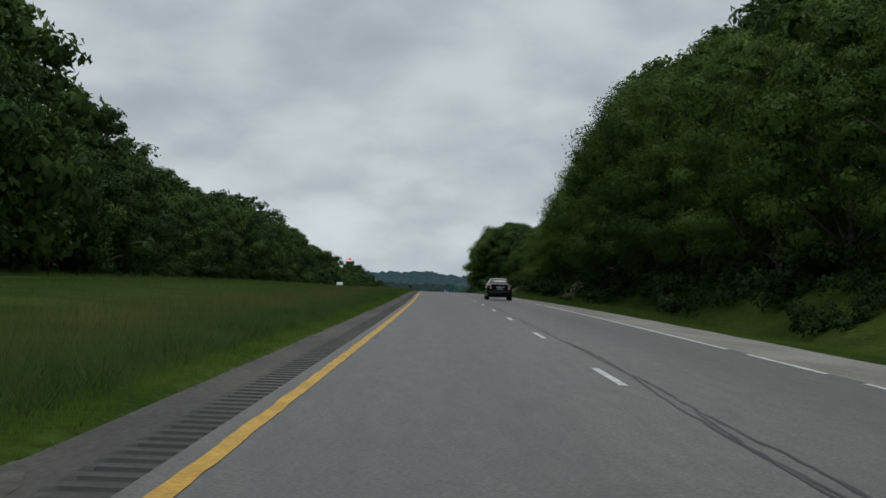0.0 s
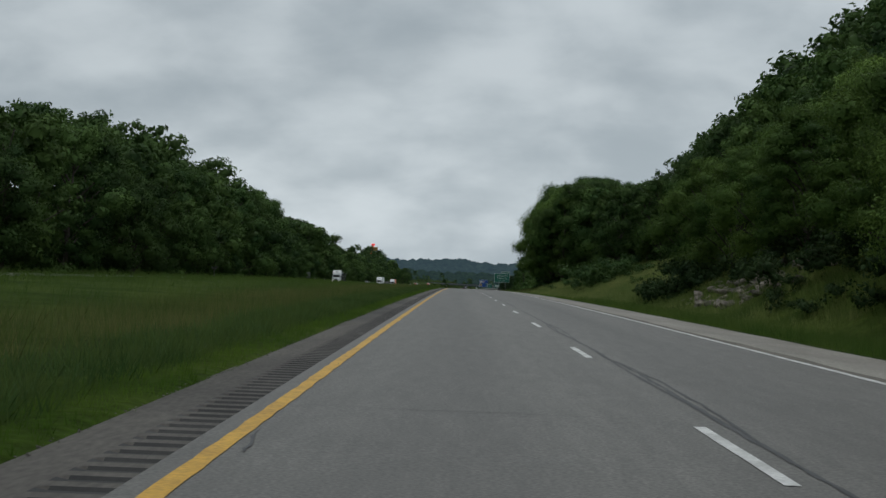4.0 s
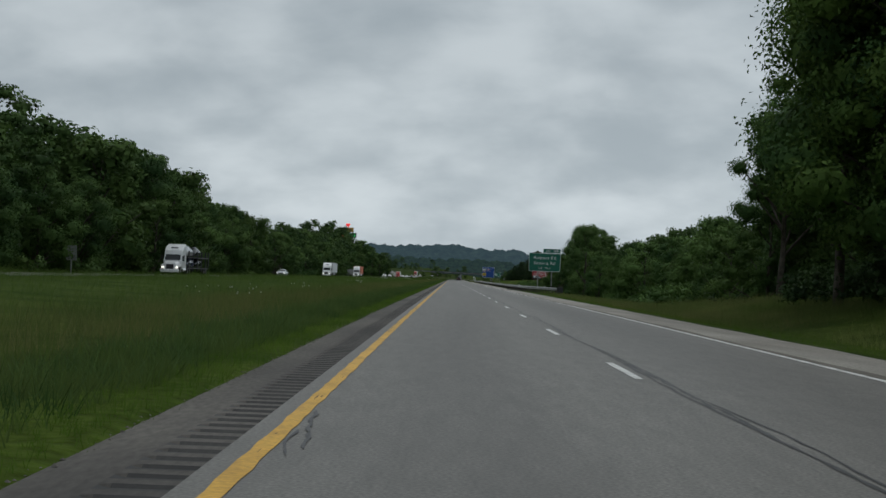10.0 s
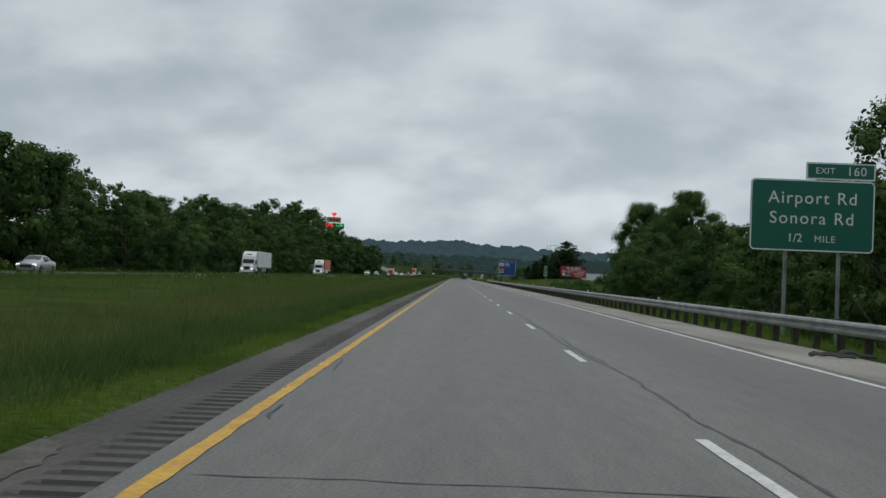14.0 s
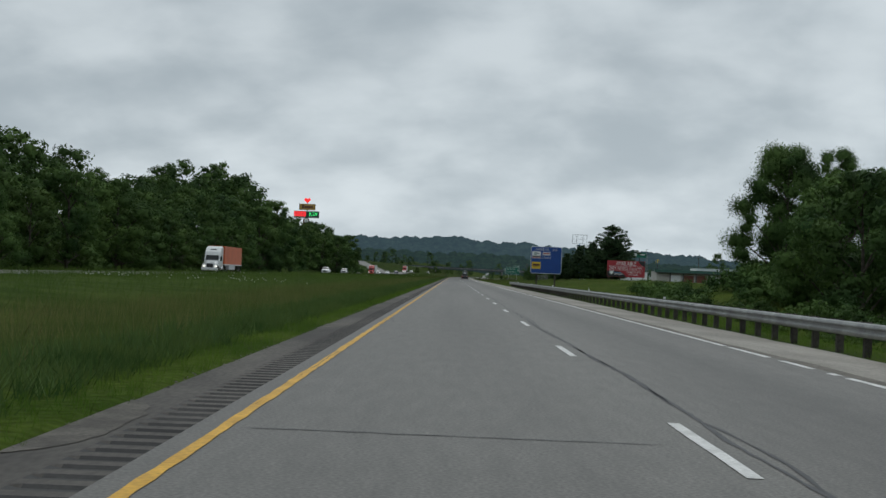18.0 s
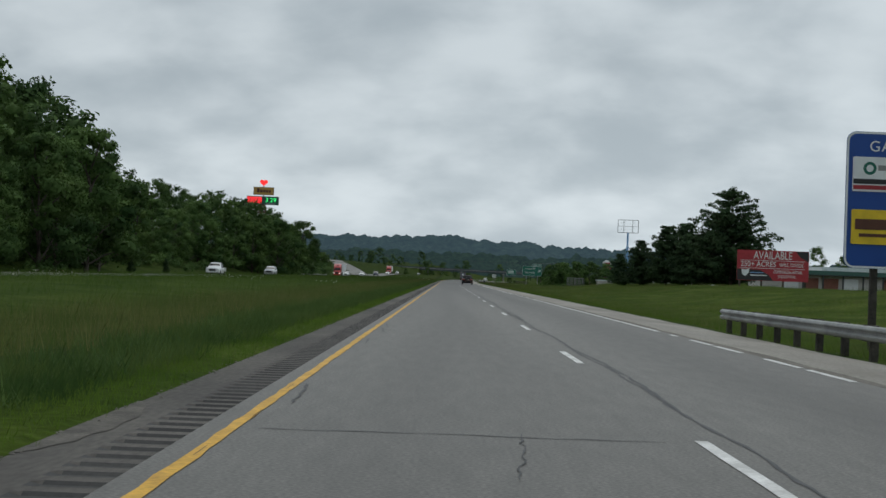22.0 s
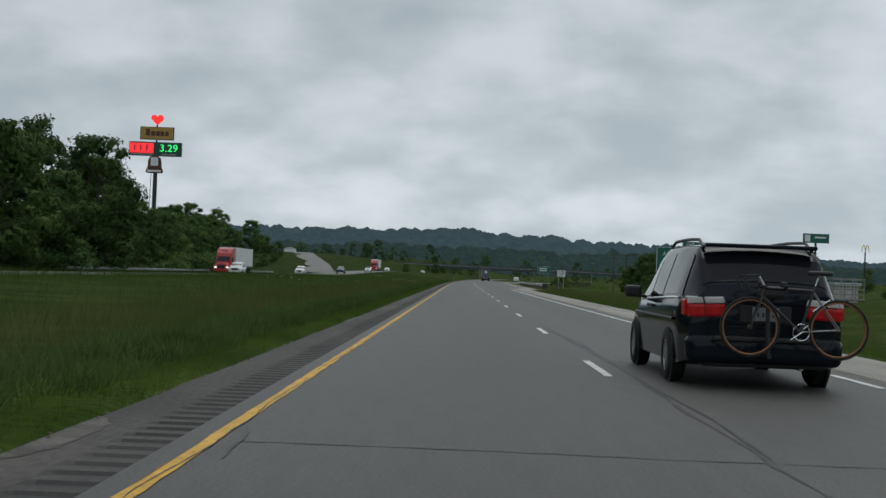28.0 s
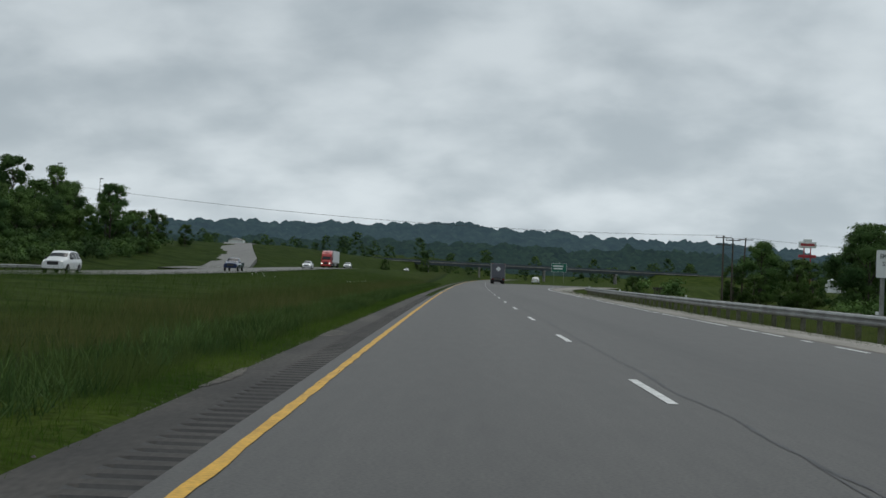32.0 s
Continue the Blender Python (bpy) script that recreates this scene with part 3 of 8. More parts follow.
def line_band(name, centre, half, ys, mat, label, ragged=0.0, lift=0.006, skip=None):
    verts, faces = [], []
    for i, yy in enumerate(ys):
        cx = float(road_x(yy)) + (centre(yy) if callable(centre) else centre)
        zz = float(road_z(yy)) + lift
        hw = half(yy) if callable(half) else half
        verts += [(cx - hw + rng.uniform(-ragged, ragged), yy, zz), (cx + hw + rng.uniform(-ragged, ragged), yy, zz)]
    for i in range(len(ys) - 1):
        if skip is None or not skip(float(ys[i])):
            faces.append((2 * i, 2 * i + 1, 2 * i + 3, 2 * i + 2))
    return tagged(raw(name, verts, faces, mat), label, "road marking", kind="structure")


line_band("yellow_line", -3.65, lambda y: 0.070 - 0.018 * float(smooth01(y, 440, 640)), np.arange(-20, 1700, 0.4), M_YELLOW, "solid yellow edge line with chipped paint", 0.011)
def edge_at(y):
    return 3.55 - 0.33 * float(smooth01(y, 1000, 1080)) if y < 1158 else 3.45 + LANE_EXTRA(y)


def edge_worn(y):
    """Where the white paint has gone: whole stretches, and bits of others."""
    if 1150 < y < 1167:
        return True
    k = float(wob(0.0, y, 19.0, 0.4)) + 0.35 * math.sin(y / 31.0)
    return k > 0.15 and math.sin(y * 1.9) + math.sin(y * 0.83 + 1.0) + 0.7 * math.sin(y * 4.7) > 1.1 - 1.6 * k


line_band("white_edge_line", edge_at, 0.06, np.arange(-20, 1400, 0.45), M_WHITE, "solid white edge line beside the shoulder", 0.012, skip=edge_worn)
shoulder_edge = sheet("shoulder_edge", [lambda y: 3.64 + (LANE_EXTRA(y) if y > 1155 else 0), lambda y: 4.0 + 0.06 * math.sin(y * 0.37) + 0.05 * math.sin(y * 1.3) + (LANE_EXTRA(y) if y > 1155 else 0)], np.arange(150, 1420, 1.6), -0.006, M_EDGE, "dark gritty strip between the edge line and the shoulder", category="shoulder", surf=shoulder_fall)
dashes = thing("lane_dashes", "broken white lane line of painted dashes", "road marking", kind="structure")
dash_bm = bmesh.new()
dv = [dash_bm.verts.new(v) for v in [(-0.055, 0, 0), (0.055, 0.0, 0), (0.055, -1.0, 0), (0.06, -2.0, 0), (0.055, -3.05, 0), (-0.055, -3.05, 0), (-0.052, -2.0, 0), (-0.06, -1.0, 0)]]
dash_bm.faces.new(dv[::-1])
dash_me = bpy.data.meshes.new("dash")
dash_bm.to_mesh(dash_me)
dash_bm.free()
dash_me.materials.append(M_WHITE)
for k in range(0, 130):
    yy = k * 12.192
    ob = new("dash", dash_me)
    ob.parent = dashes
    sl = float(road_z(yy) - road_z(yy - 3.05)) / 3.05
    ob.matrix_basis = pose(float(road_x(yy)), yy, float(road_z(yy)) + 0.006, math.degrees(math.atan(sl)), 0, -math.degrees(float(road_x(yy) - road_x(yy - 3.05)) / 3.05))

# sealed cracks: a long one beside the dashes, and transverse ones every 60 feet
def tar_strip(name, pts, w0, w1, lift, seed):
    r = random.Random(seed)
    verts, faces = [], []
    for i, (x, y) in enumerate(pts):
        a, b = pts[max(i - 1, 0)], pts[min(i + 1, len(pts) - 1)]
        d = Vector((b[0] - a[0], b[1] - a[1])).normalized()
        w = r.uniform(w0, w1) * (0.3 if i in (0, len(pts) - 1) else 1)
        for sgn in (-1, 1):
            X, Y = x - d.y * w * sgn, y + d.x * w * sgn
            verts.append((X + float(road_x(Y)), Y, float(road_z(Y)) + lift))
    for i in range(len(pts) - 1):
        faces.append((2 * i, 2 * i + 2, 2 * i + 3, 2 * i + 1))
    return verts, faces


tv, tf = [], []


def add_tar(pts, w0, w1, lift=0.004, seed=1):
    v, f = tar_strip("", pts, w0, w1, lift, seed)
    b = len(tv)
    tv.extend(v)
    tf.extend([tuple(i + b for i in q) for q in f])


rc = random.Random(11)
pts, xx = [], 0.28
for i in range(5200):
    yy = -10 + i * 0.25
    xx += rc.gauss(0, 0.013) + (0.28 + 0.04 * math.sin(yy / 23.0) - xx) * 0.06
    pts.append((xx, yy))
add_tar(pts, 0.006, 0.032, 0.004, 3)
for i in range(130):
    yy = rc.uniform(0, 1240)
    n = rc.randint(8, 30)
    off = rc.choice((-1, 1, 1)) * rc.uniform(0.04, 0.14)
    add_tar([(0.28 + 0.04 * math.sin((yy + j * 0.5) / 23.0) + off * math.sin(math.pi * j / n) * rc.uniform(0.8, 1.2), yy + j * 0.5) for j in range(n)], 0.008, 0.026, 0.0045, i)
yy, k = 693.8 - 18.44 * 37, 0
while yy < 1330:
    strong = yy > 455
    if strong or k % 3 != 1:
        x, p, sl = -3.5, [], rc.uniform(-0.02, 0.03)
        end = rc.choice((-0.2, 0.5, 3.2, 3.6)) if strong else rc.uniform(-2, 0.6)
        dy = 0.0
        while x < end:
            dy += rc.gauss(0, 0.018)
            p.append((x, yy + dy + sl * (x + 3.6)))
            x += 0.16
        if len(p) > 3:
            add_tar(p, 0.007 if strong else 0.005, 0.02 if strong else 0.012, 0.0042, k)
    yy += 18.44
    k += 1
for i in range(95):
    yy, side = rc.uniform(5, 1240), rc.random()
    x = -3.53 if side < 0.7 else rc.uniform(-2.6, -0.8)
    n = rc.randint(7, 17)
    p, dx = [], 0.0
    for j in range(n):
        dx += rc.uniform(-0.012, 0.032) if side < 0.7 else rc.gauss(0, 0.018)
        p.append((x + dx, yy - j * 0.15))
    add_tar(p, 0.007 if side < 0.7 else 0.004, 0.022 if side < 0.7 else 0.012, 0.0072, i + 300)
# the open joint that wanders along the yellow line
rj = random.Random(29)
yy = 262.0
while yy < 1110:
    for a, b in ((300, 385), (432, 470), (490, 640), (725, 975)):
        if a < yy < b:
            yy = float(b)
    n = rj.randint(10, 60)
    cx, drift = -3.66 + rj.uniform(-0.03, 0.05), 0.0
    for i in range(n):
        drift = 0.92 * drift + rj.uniform(-0.012, 0.012)
        w = 0.003 + 0.005 * rj.random() if 0 < i < n - 1 else 0.002
        zz = float(road_z(yy)) + 0.0085
        px = cx + drift + float(road_x(yy))
        tv += [(px - w, yy, zz), (px + w, yy, zz)]
        if i:
            b0 = len(tv) - 4
            tf.append((b0, b0 + 1, b0 + 3, b0 + 2))
        yy += 0.16
    yy += rj.choice((0.4, 1.0, 3.0, 9.0, 16.0))
cracks = raw("crack_sealing", tv, tf, M_TAR)
tagged(cracks, "dark sealed cracks wandering across the asphalt", "road marking", kind="stuff")
# worn gaps in the yellow paint
pv, pf = [], []
for i in range(900):
    yy = rc.uniform(100, 1300)
    if rc.random() < 0.6:
        yy = rc.choice((215, 255, 285, 392, 405, 447, 455, 590, 600, 640, 690, 740, 760, 870, 880, 1000, 1020, 1130)) + rc.gauss(0, 4)
    x, ln, w = -3.65 + rc.uniform(-0.07, 0.07), rc.uniform(0.05, 0.35), rc.uniform(0.002, 0.008)
    b = len(pv)
    ring = [(x + w * math.cos(a) * rc.uniform(0.2, 1.8), yy + ln * math.sin(a) * rc.uniform(0.6, 1.1)) for a in [q * math.pi / 4 for q in range(8)]]
    pv += [(p[0] + float(road_x(p[1])), p[1], float(road_z(p[1])) + 0.0085) for p in ring]
    pf.append(tuple(range(b, b + 8)))
tagged(raw("paint_chips", pv, pf, M_CHIP), "bare asphalt showing through chipped yellow paint", "road marking", kind="stuff")

# the other carriageway, and its ramp climbing to the bridge
other = thing("other_carriageway", "distant grey carriageway beyond the grass median", "road", kind="structure")
ob = sheet("lanes", [-40.5, -39.5, -32.5, -31.2], YS, 0.2, M_ASPHALT_FAR, surf=lambda x, y: float(road_z(y)) + float(other_rise(y)))
ob.parent = other

# ---- trees ----
ICO = bmesh.new()
bmesh.ops.create_icosphere(ICO, subdivisions=1, radius=1.0)
ICO.verts.ensure_lookup_table()
ICO_V = np.array([v.co[:] for v in ICO.verts])
ICO_F = np.array([[v.index for v in f.verts] for f in ICO.faces])
ICO.free()


def leaf_cloud(r, centres, radii, per, size, squash=0.7, core=0.5, axis=None, rim=1.18, inner=0.0):
    """Leaf sprays lying over a set of lobes, with a leafy mass inside each; returns points, faces and normals."""
    V, F, N, base = [], [], [], 0
    mid = np.mean(np.array(centres), axis=0) if axis is None else np.asarray(axis, float)
    flat = np.array([1, 1, squash])
    for c, rad in zip(centres, radii):
        out = (c - mid) / (np.linalg.norm(c - mid) + 1e-6)
        n = max(6, int(per * rad * rad))
        d = r.standard_normal((n, 3)) + 0.55 * out + np.array([0, 0, 0.15])
        d /= np.linalg.norm(d, axis=1)[:, None]
        reach = rad * np.where(r.uniform(0, 1, n) < 0.12, r.uniform(1.0, rim + 0.15, n), r.uniform(0.55, rim - 0.08, n))
        pos = c + d * reach[:, None] * flat
        nn = d * 0.8 + np.array([0, 0, 0.35]) + 0.55 * r.standard_normal((n, 3))
        nn /= np.linalg.norm(nn, axis=1)[:, None]
        a = np.cross(nn, r.standard_normal((n, 3)))
        a /= np.linalg.norm(a, axis=1)[:, None] + 1e-9
        b = np.cross(nn, a)
        s = size * r.uniform(0.55, 1.35, n)[:, None]
        q = np.stack([pos - a * s, pos - b * s * 0.55 + nn * s * 0.2, pos + a * s * 1.1 - nn * s * 0.25, pos + b * s * 0.55 + nn * s * 0.2], 1).reshape(-1, 3)
        sh = d + 0.45 * out + np.array([0, 0, 0.35]) + 0.2 * r.standard_normal((n, 3))
        V.append(q)
        N.append(np.repeat(sh, 4, axis=0))
        F.append(np.arange(n * 4).reshape(n, 4) + base)
        base += n * 4
        if inner:
            m = max(4, int(n * inner))
            d = r.standard_normal((m, 3)) + 0.3 * out
            d /= np.linalg.norm(d, axis=1)[:, None]
            pos = c + d * (rad * r.uniform(0.2, 0.72, m))[:, None] * flat
            a = np.cross(d, r.standard_normal((m, 3)))
            a /= np.linalg.norm(a, axis=1)[:, None] + 1e-9
            b = np.cross(d, a)
            g = size * 2.1 * r.uniform(0.7, 1.3, m)[:, None]
            V.append(np.stack([pos - a * g, pos - b * g * 0.7, pos + a * g, pos + b * g * 0.7], 1).reshape(-1, 3))
            N.append(np.repeat(d + 0.3 * out + np.array([0, 0, 0.2]), 4, axis=0))
            F.append(np.arange(m * 4).reshape(m, 4) + base)
            base += m * 4
        if core:
            k = r.uniform(0.8, 1.15, len(ICO_V))[:, None]
            V.append(c + ICO_V * rad * core * k * flat)
            N.append(ICO_V + 0.45 * out + np.array([0, 0, 0.35]))
            F.append(np.concatenate([ICO_F, ICO_F[:, 2:]], 1) + base)
            base += len(ICO_V)
    N = np.concatenate(N)
    return np.concatenate(V), np.concatenate(F), N / np.linalg.norm(N, axis=1)[:, None]


def quick_mesh(name, V, F, mat, N=None):
    me = bpy.data.meshes.new(name)
    faces = [tuple(f[:3]) if f[2] == f[3] else tuple(f) for f in F.tolist()]
    me.from_pydata(V.tolist(), [], faces)
    me.update()
    me.materials.append(mat)
    if N is not None:
        me.polygons.foreach_set("use_smooth", [True] * len(me.polygons))
        me.normals_split_custom_set_from_vertices(N.tolist())
    return me


def tube(pts, radii, sides, V, F):
    base = len(V)
    for i, (p, rr) in enumerate(zip(pts, radii)):
        a, b = Vector(pts[max(i - 1, 0)]), Vector(pts[min(i + 1, len(pts) - 1)])
        q = (b - a).to_track_quat("Z", "Y")
        for k in range(sides):
            o = q @ Vector((rr * math.cos(2 * math.pi * k / sides), rr * math.sin(2 * math.pi * k / sides), 0))
            V.append(tuple(Vector(p) + o))
    for i in range(len(pts) - 1):
        for k in range(sides):
            F.append((base + i * sides + k, base + i * sides + (k + 1) % sides, base + (i + 1) * sides + (k + 1) % sides, base + (i + 1) * sides + k))


def tree_meshes(seed, H, R, low, lobes, per, size, mat, lean=0.0, sides=7, core=0.55, inner=0.0):
    """A broadleaf tree: tapered trunk that forks into limbs, each limb ending in leafy lobes."""
    r = np.random.default_rng(seed)
    V, F = [], []
    top = H * 0.72
    trunk = [(0, 0, -0.6)] + [(lean * (i / 5) ** 2 + r.normal(0, 0.05), r.normal(0, 0.05) + 0.0, top * i / 5) for i in range(1, 6)]
    tube(trunk, [H * 0.020, H * 0.017, H * 0.014, H * 0.011, H * 0.008, H * 0.004], sides, V, F)
    centres, radii = [], []
    for i in range(lobes):
        g = (i + 0.5) / lobes
        a = i * 2.39996 + r.uniform(-0.5, 0.5)
        h = low + (H - low) * (0.06 + 0.92 * g ** 0.85)
        k = (h - low) / (H - low)
        wide = R * (0.45 + 0.75 * math.sin(math.pi * min(1, 0.18 + 0.80 * k)) ** 0.9 - 0.30 * k)
        d = wide * r.uniform(0.35, 0.92)
        rad = R * (0.20 + 0.26 * r.uniform(0, 1) ** 1.6) * (1.0 - 0.22 * k)
        c = np.array([lean * k + d * math.cos(a), d * math.sin(a), min(h, H - rad * 0.7)])
        centres.append(c)
        radii.append(rad)
        if i % 2 == 0:
            s = max(1.0, c[2] - d * 0.8 - 0.8)
            s = min(s, top)
            j = s / top
            p0 = Vector((lean * j * j, 0, s))
            p1 = Vector(c)
            mid = p0.lerp(p1, 0.5) + Vector((r.normal(0, 0.2), r.normal(0, 0.2), 0.25))
            tube([p0, mid, p1], [H * 0.007, H * 0.005, H * 0.0025], 5, V, F)
    lv, lf, ln = leaf_cloud(r, centres, radii, per, size, axis=(lean * 0.5, 0, low + (H - low) * 0.45), core=core, inner=inner)
    wood = bpy.data.meshes.new("trunk")
    wood.from_pydata(V, [], F)
    wood.update()
    wood.materials.append(M_BARK)
    wood.polygons.foreach_set("use_smooth", [True] * len(F))
    return wood, quick_mesh("crown", lv, lf, mat, ln)


def pine_meshes(seed, H, R, low, size=0.21, broad=False):
    r = np.random.default_rng(seed)
    V, F = [], []
    tube([(0, 0, -0.5), (0.1, 0, H * 0.5), (0.0, 0.1, H * 0.97)], [H * 0.02, H * 0.013, H * 0.003], 7, V, F)
    centres, radii = [], []
    h = low
    while h < H - 0.5:
        k = (h - low) / (H - low)
        reach = (R * min(1.0, 0.7 + 1.3 * k) * (1 - k) ** 0.5 if broad else R * (1 - k) ** 0.75) + 0.4
        n = (8 if broad else 5) if k < 0.7 else 4
        for i in range(n):
            a = 2 * math.pi * i / n + h * 1.3 + r.uniform(-0.5, 0.5)
            L = reach * r.uniform(0.45, 1.12)
            tube([(0, 0, h), (L * 0.6 * math.cos(a), L * 0.6 * math.sin(a), h + 0.15 * L), (L * math.cos(a), L * math.sin(a), h + 0.22 * L)], [0.05, 0.035, 0.012], 4, V, F)
            for q in np.arange(0.3, 1.05, 0.22):
                centres.append(np.array([L * q * math.cos(a) + r.normal(0, 0.15), L * q * math.sin(a) + r.normal(0, 0.15), h + 0.2 * L * q + 0.1]))
                radii.append(r.uniform(0.5, 0.95) * (0.75 + 0.35 * (1 - k)))
        h += r.uniform(0.45, 0.75)
    lv, lf, ln = leaf_cloud(r, centres, radii, 64, size, squash=0.55, core=0.45, axis=(0, 0, H * 0.35))
    wood = bpy.data.meshes.new("trunk")
    wood.from_pydata(V, [], F)
    wood.update()
    wood.materials.append(M_BARK)
    return wood, quick_mesh("crown", lv, lf, M_NEEDLE, ln)


def tree_kind(name, meshes, label, category="tree"):
    root = thing(name, label, category)
    for nm, me in zip(("trunk", "crown"), meshes):
        ob = new(nm, me)
        ob.parent = root
    root.location = (0, -900, -500)
    return root


SHAPES = [(17, 5.2, 1.2, 46, 0.6, "tall dark green broadleaf tree in full leaf"),
          (14, 5.6, 0.8, 44, -0.7, "spreading dark green broadleaf tree on the roadside"),
          (11, 4.4, 0.5, 36, 0.3, "lighter green young broadleaf tree"),
          (18, 4.8, 7.0, 38, 1.2, "tall leggy broadleaf tree with open crown"),
          (15, 6.2, 0.8, 50, 0.0, "broad dense dark green broadleaf tree"),
          (8, 3.4, 0.3, 30, 0.2, "small bushy light green tree")]
NEAR_HIGH = [q[0] for q in SHAPES]
NEAR = [tree_kind("broadleaf_tree", tree_meshes(20 + i, H, R, low, lb, 330, 0.092, M_LEAF_LIGHT if i in (2, 5) else M_LEAF, ln, core=0.0, inner=0.4), lab) for i, (H, R, low, lb, ln, lab) in enumerate(SHAPES)]
FAR = [tree_kind("broadleaf_tree", tree_meshes(60 + i, H, R, low, lb, 118, 0.178, M_LEAF_LIGHT if i == 3 else M_LEAF, ln, 5, core=0.34, inner=0.22), lab) for i, (H, R, low, lb, ln, lab) in enumerate([
    (17, 5.5, 0.6, 32, 0.4, "dark green broadleaf tree in a dense roadside wood"),
    (14, 5.0, 0.4, 30, -0.4, "rounded dark green tree in a dense roadside wood"),
    (20, 5.2, 1.4, 34, 0.6, "tall dark green tree standing over the wood"),
    (10, 4.2, 0.3, 26, 0.2, "lighter green tree at the edge of the wood"),
    (16, 6.4, 0.5, 34, 0.0, "wide dark green tree in a dense roadside wood")])]
FAR_HIGH = (17.0, 14.0, 20.0, 10.0, 16.0)
DEEP, CREST = [], []
for i, (H, R, lb) in enumerate(((16.0, 5.6, 22), (13.0, 5.2, 20), (19.0, 5.4, 22))):
    wood_me, leaf_me = tree_meshes(90 + i, H, R, 0.6, lb, 36, 0.285, M_LEAF, 0.2, 4)
    nrm = np.array([d.vector[:] for d in leaf_me.corner_normals])
    at_v = np.zeros((len(leaf_me.vertices), 3))
    at_v[[l.vertex_index for l in leaf_me.loops]] = nrm
    co = np.array([v.co[:] for v in leaf_me.vertices])
    polys = [tuple(p.vertices) for p in leaf_me.polygons]
    DEEP.append((H, co, polys, at_v))
    # the same tree without its lower half, for places where others stand before it
    crest = [p for p in polys if co[p[0], 2] > 0.54 * H]
    used = sorted({k for p in crest for k in p})
    back = {k: j for j, k in enumerate(used)}
    CREST.append((H, co[used], [tuple(back[k] for k in p) for p in crest], at_v[used]))


class Wood:
    """Trees too many to count, gathered into one mesh."""

    def __init__(self):
        self.v, self.f, self.nv, self.n = [], [], [], 0

    def add(self, r, x, y, top=None, scale=1.0, z=None, crest=False):
        H, v, f, nv = (CREST if crest else DEEP)[r.randrange(3)]
        z0 = gz(x, y) - 0.3 if z is None else z
        s = scale if top is None else max(0.35, (top - z0) / H)
        w = s * r.uniform(0.9, 1.1) if s > 0.6 else s * 1.25
        a = r.uniform(0, 2 * math.pi)
        ca, sa = math.cos(a), math.sin(a)
        self.v.append(np.stack([(v[:, 0] * ca - v[:, 1] * sa) * w + x, (v[:, 0] * sa + v[:, 1] * ca) * w + y, v[:, 2] * s + z0], 1))
        self.nv.append(np.stack([nv[:, 0] * ca - nv[:, 1] * sa, nv[:, 0] * sa + nv[:, 1] * ca, nv[:, 2]], 1))
        self.f.extend([tuple(i + self.n for i in p) for p in f])
        self.n += len(v)

    def done(self, name, label, leaf):
        ob = raw(name, np.concatenate(self.v).tolist(), self.f, leaf, smooth=True)
        ob.data.normals_split_custom_set_from_vertices(np.concatenate(self.nv).tolist())
        return tagged(ob, label, "trees", kind="stuff")


def bush_mesh(seed, R, H, mat, n=11, per=95, size=0.125):
    r = np.random.default_rng(seed)
    cs = [np.array([r.uniform(-R, R) * 0.7, r.uniform(-R, R) * 0.7, H * r.uniform(0.25, 0.75)]) for _ in range(n)]
    rs = [r.uniform(0.28, 0.45) * R for _ in range(n)]
    v, f, nv = leaf_cloud(r, cs, rs, per, size, axis=(0, 0, 0.1 * H), core=0.4)
    return quick_mesh("bush", v, f, mat, nv)


BUSH = [bush_mesh(5, 1.6, 1.9, M_LEAF), bush_mesh(6, 2.2, 2.6, M_LEAF), bush_mesh(7, 1.3, 1.5, M_LEAF_LIGHT), bush_mesh(8, 1.8, 1.4, M_LEAF_LIGHT)]
BUSH_LABEL = ["dark green roadside bush", "large dark green shrub on the bank", "light green sapling bush", "low spreading light green shrub"]


def plant(kinds, weights, r, x, y, smin=0.85, smax=1.15, sink=0.2, group="roadside trees"):
    k = r.choices(range(len(kinds)), weights)[0]
    s = r.uniform(smin, smax)
    ob = copy_thing(kinds[k], Matrix())
    ob.matrix_basis = pose(x, y, gz(x, y) - sink, 0, 0, r.uniform(0, 360)) @ Matrix.Diagonal((s, s, s * r.uniform(0.92, 1.1), 1))
    ob["group"] = group
    return ob


def shrub(r, x, y, k=None, s=1.0):
    k = r.randrange(4) if k is None else k
    ob = new("bush", BUSH[k])
    ob.matrix_basis = pose(x, y, gz(x, y) - 0.15, 0, 0, r.uniform(0, 360)) @ Matrix.Diagonal((s, s, s, 1))
    return tagged(ob, BUSH_LABEL[k], "bush", "roadside bushes")


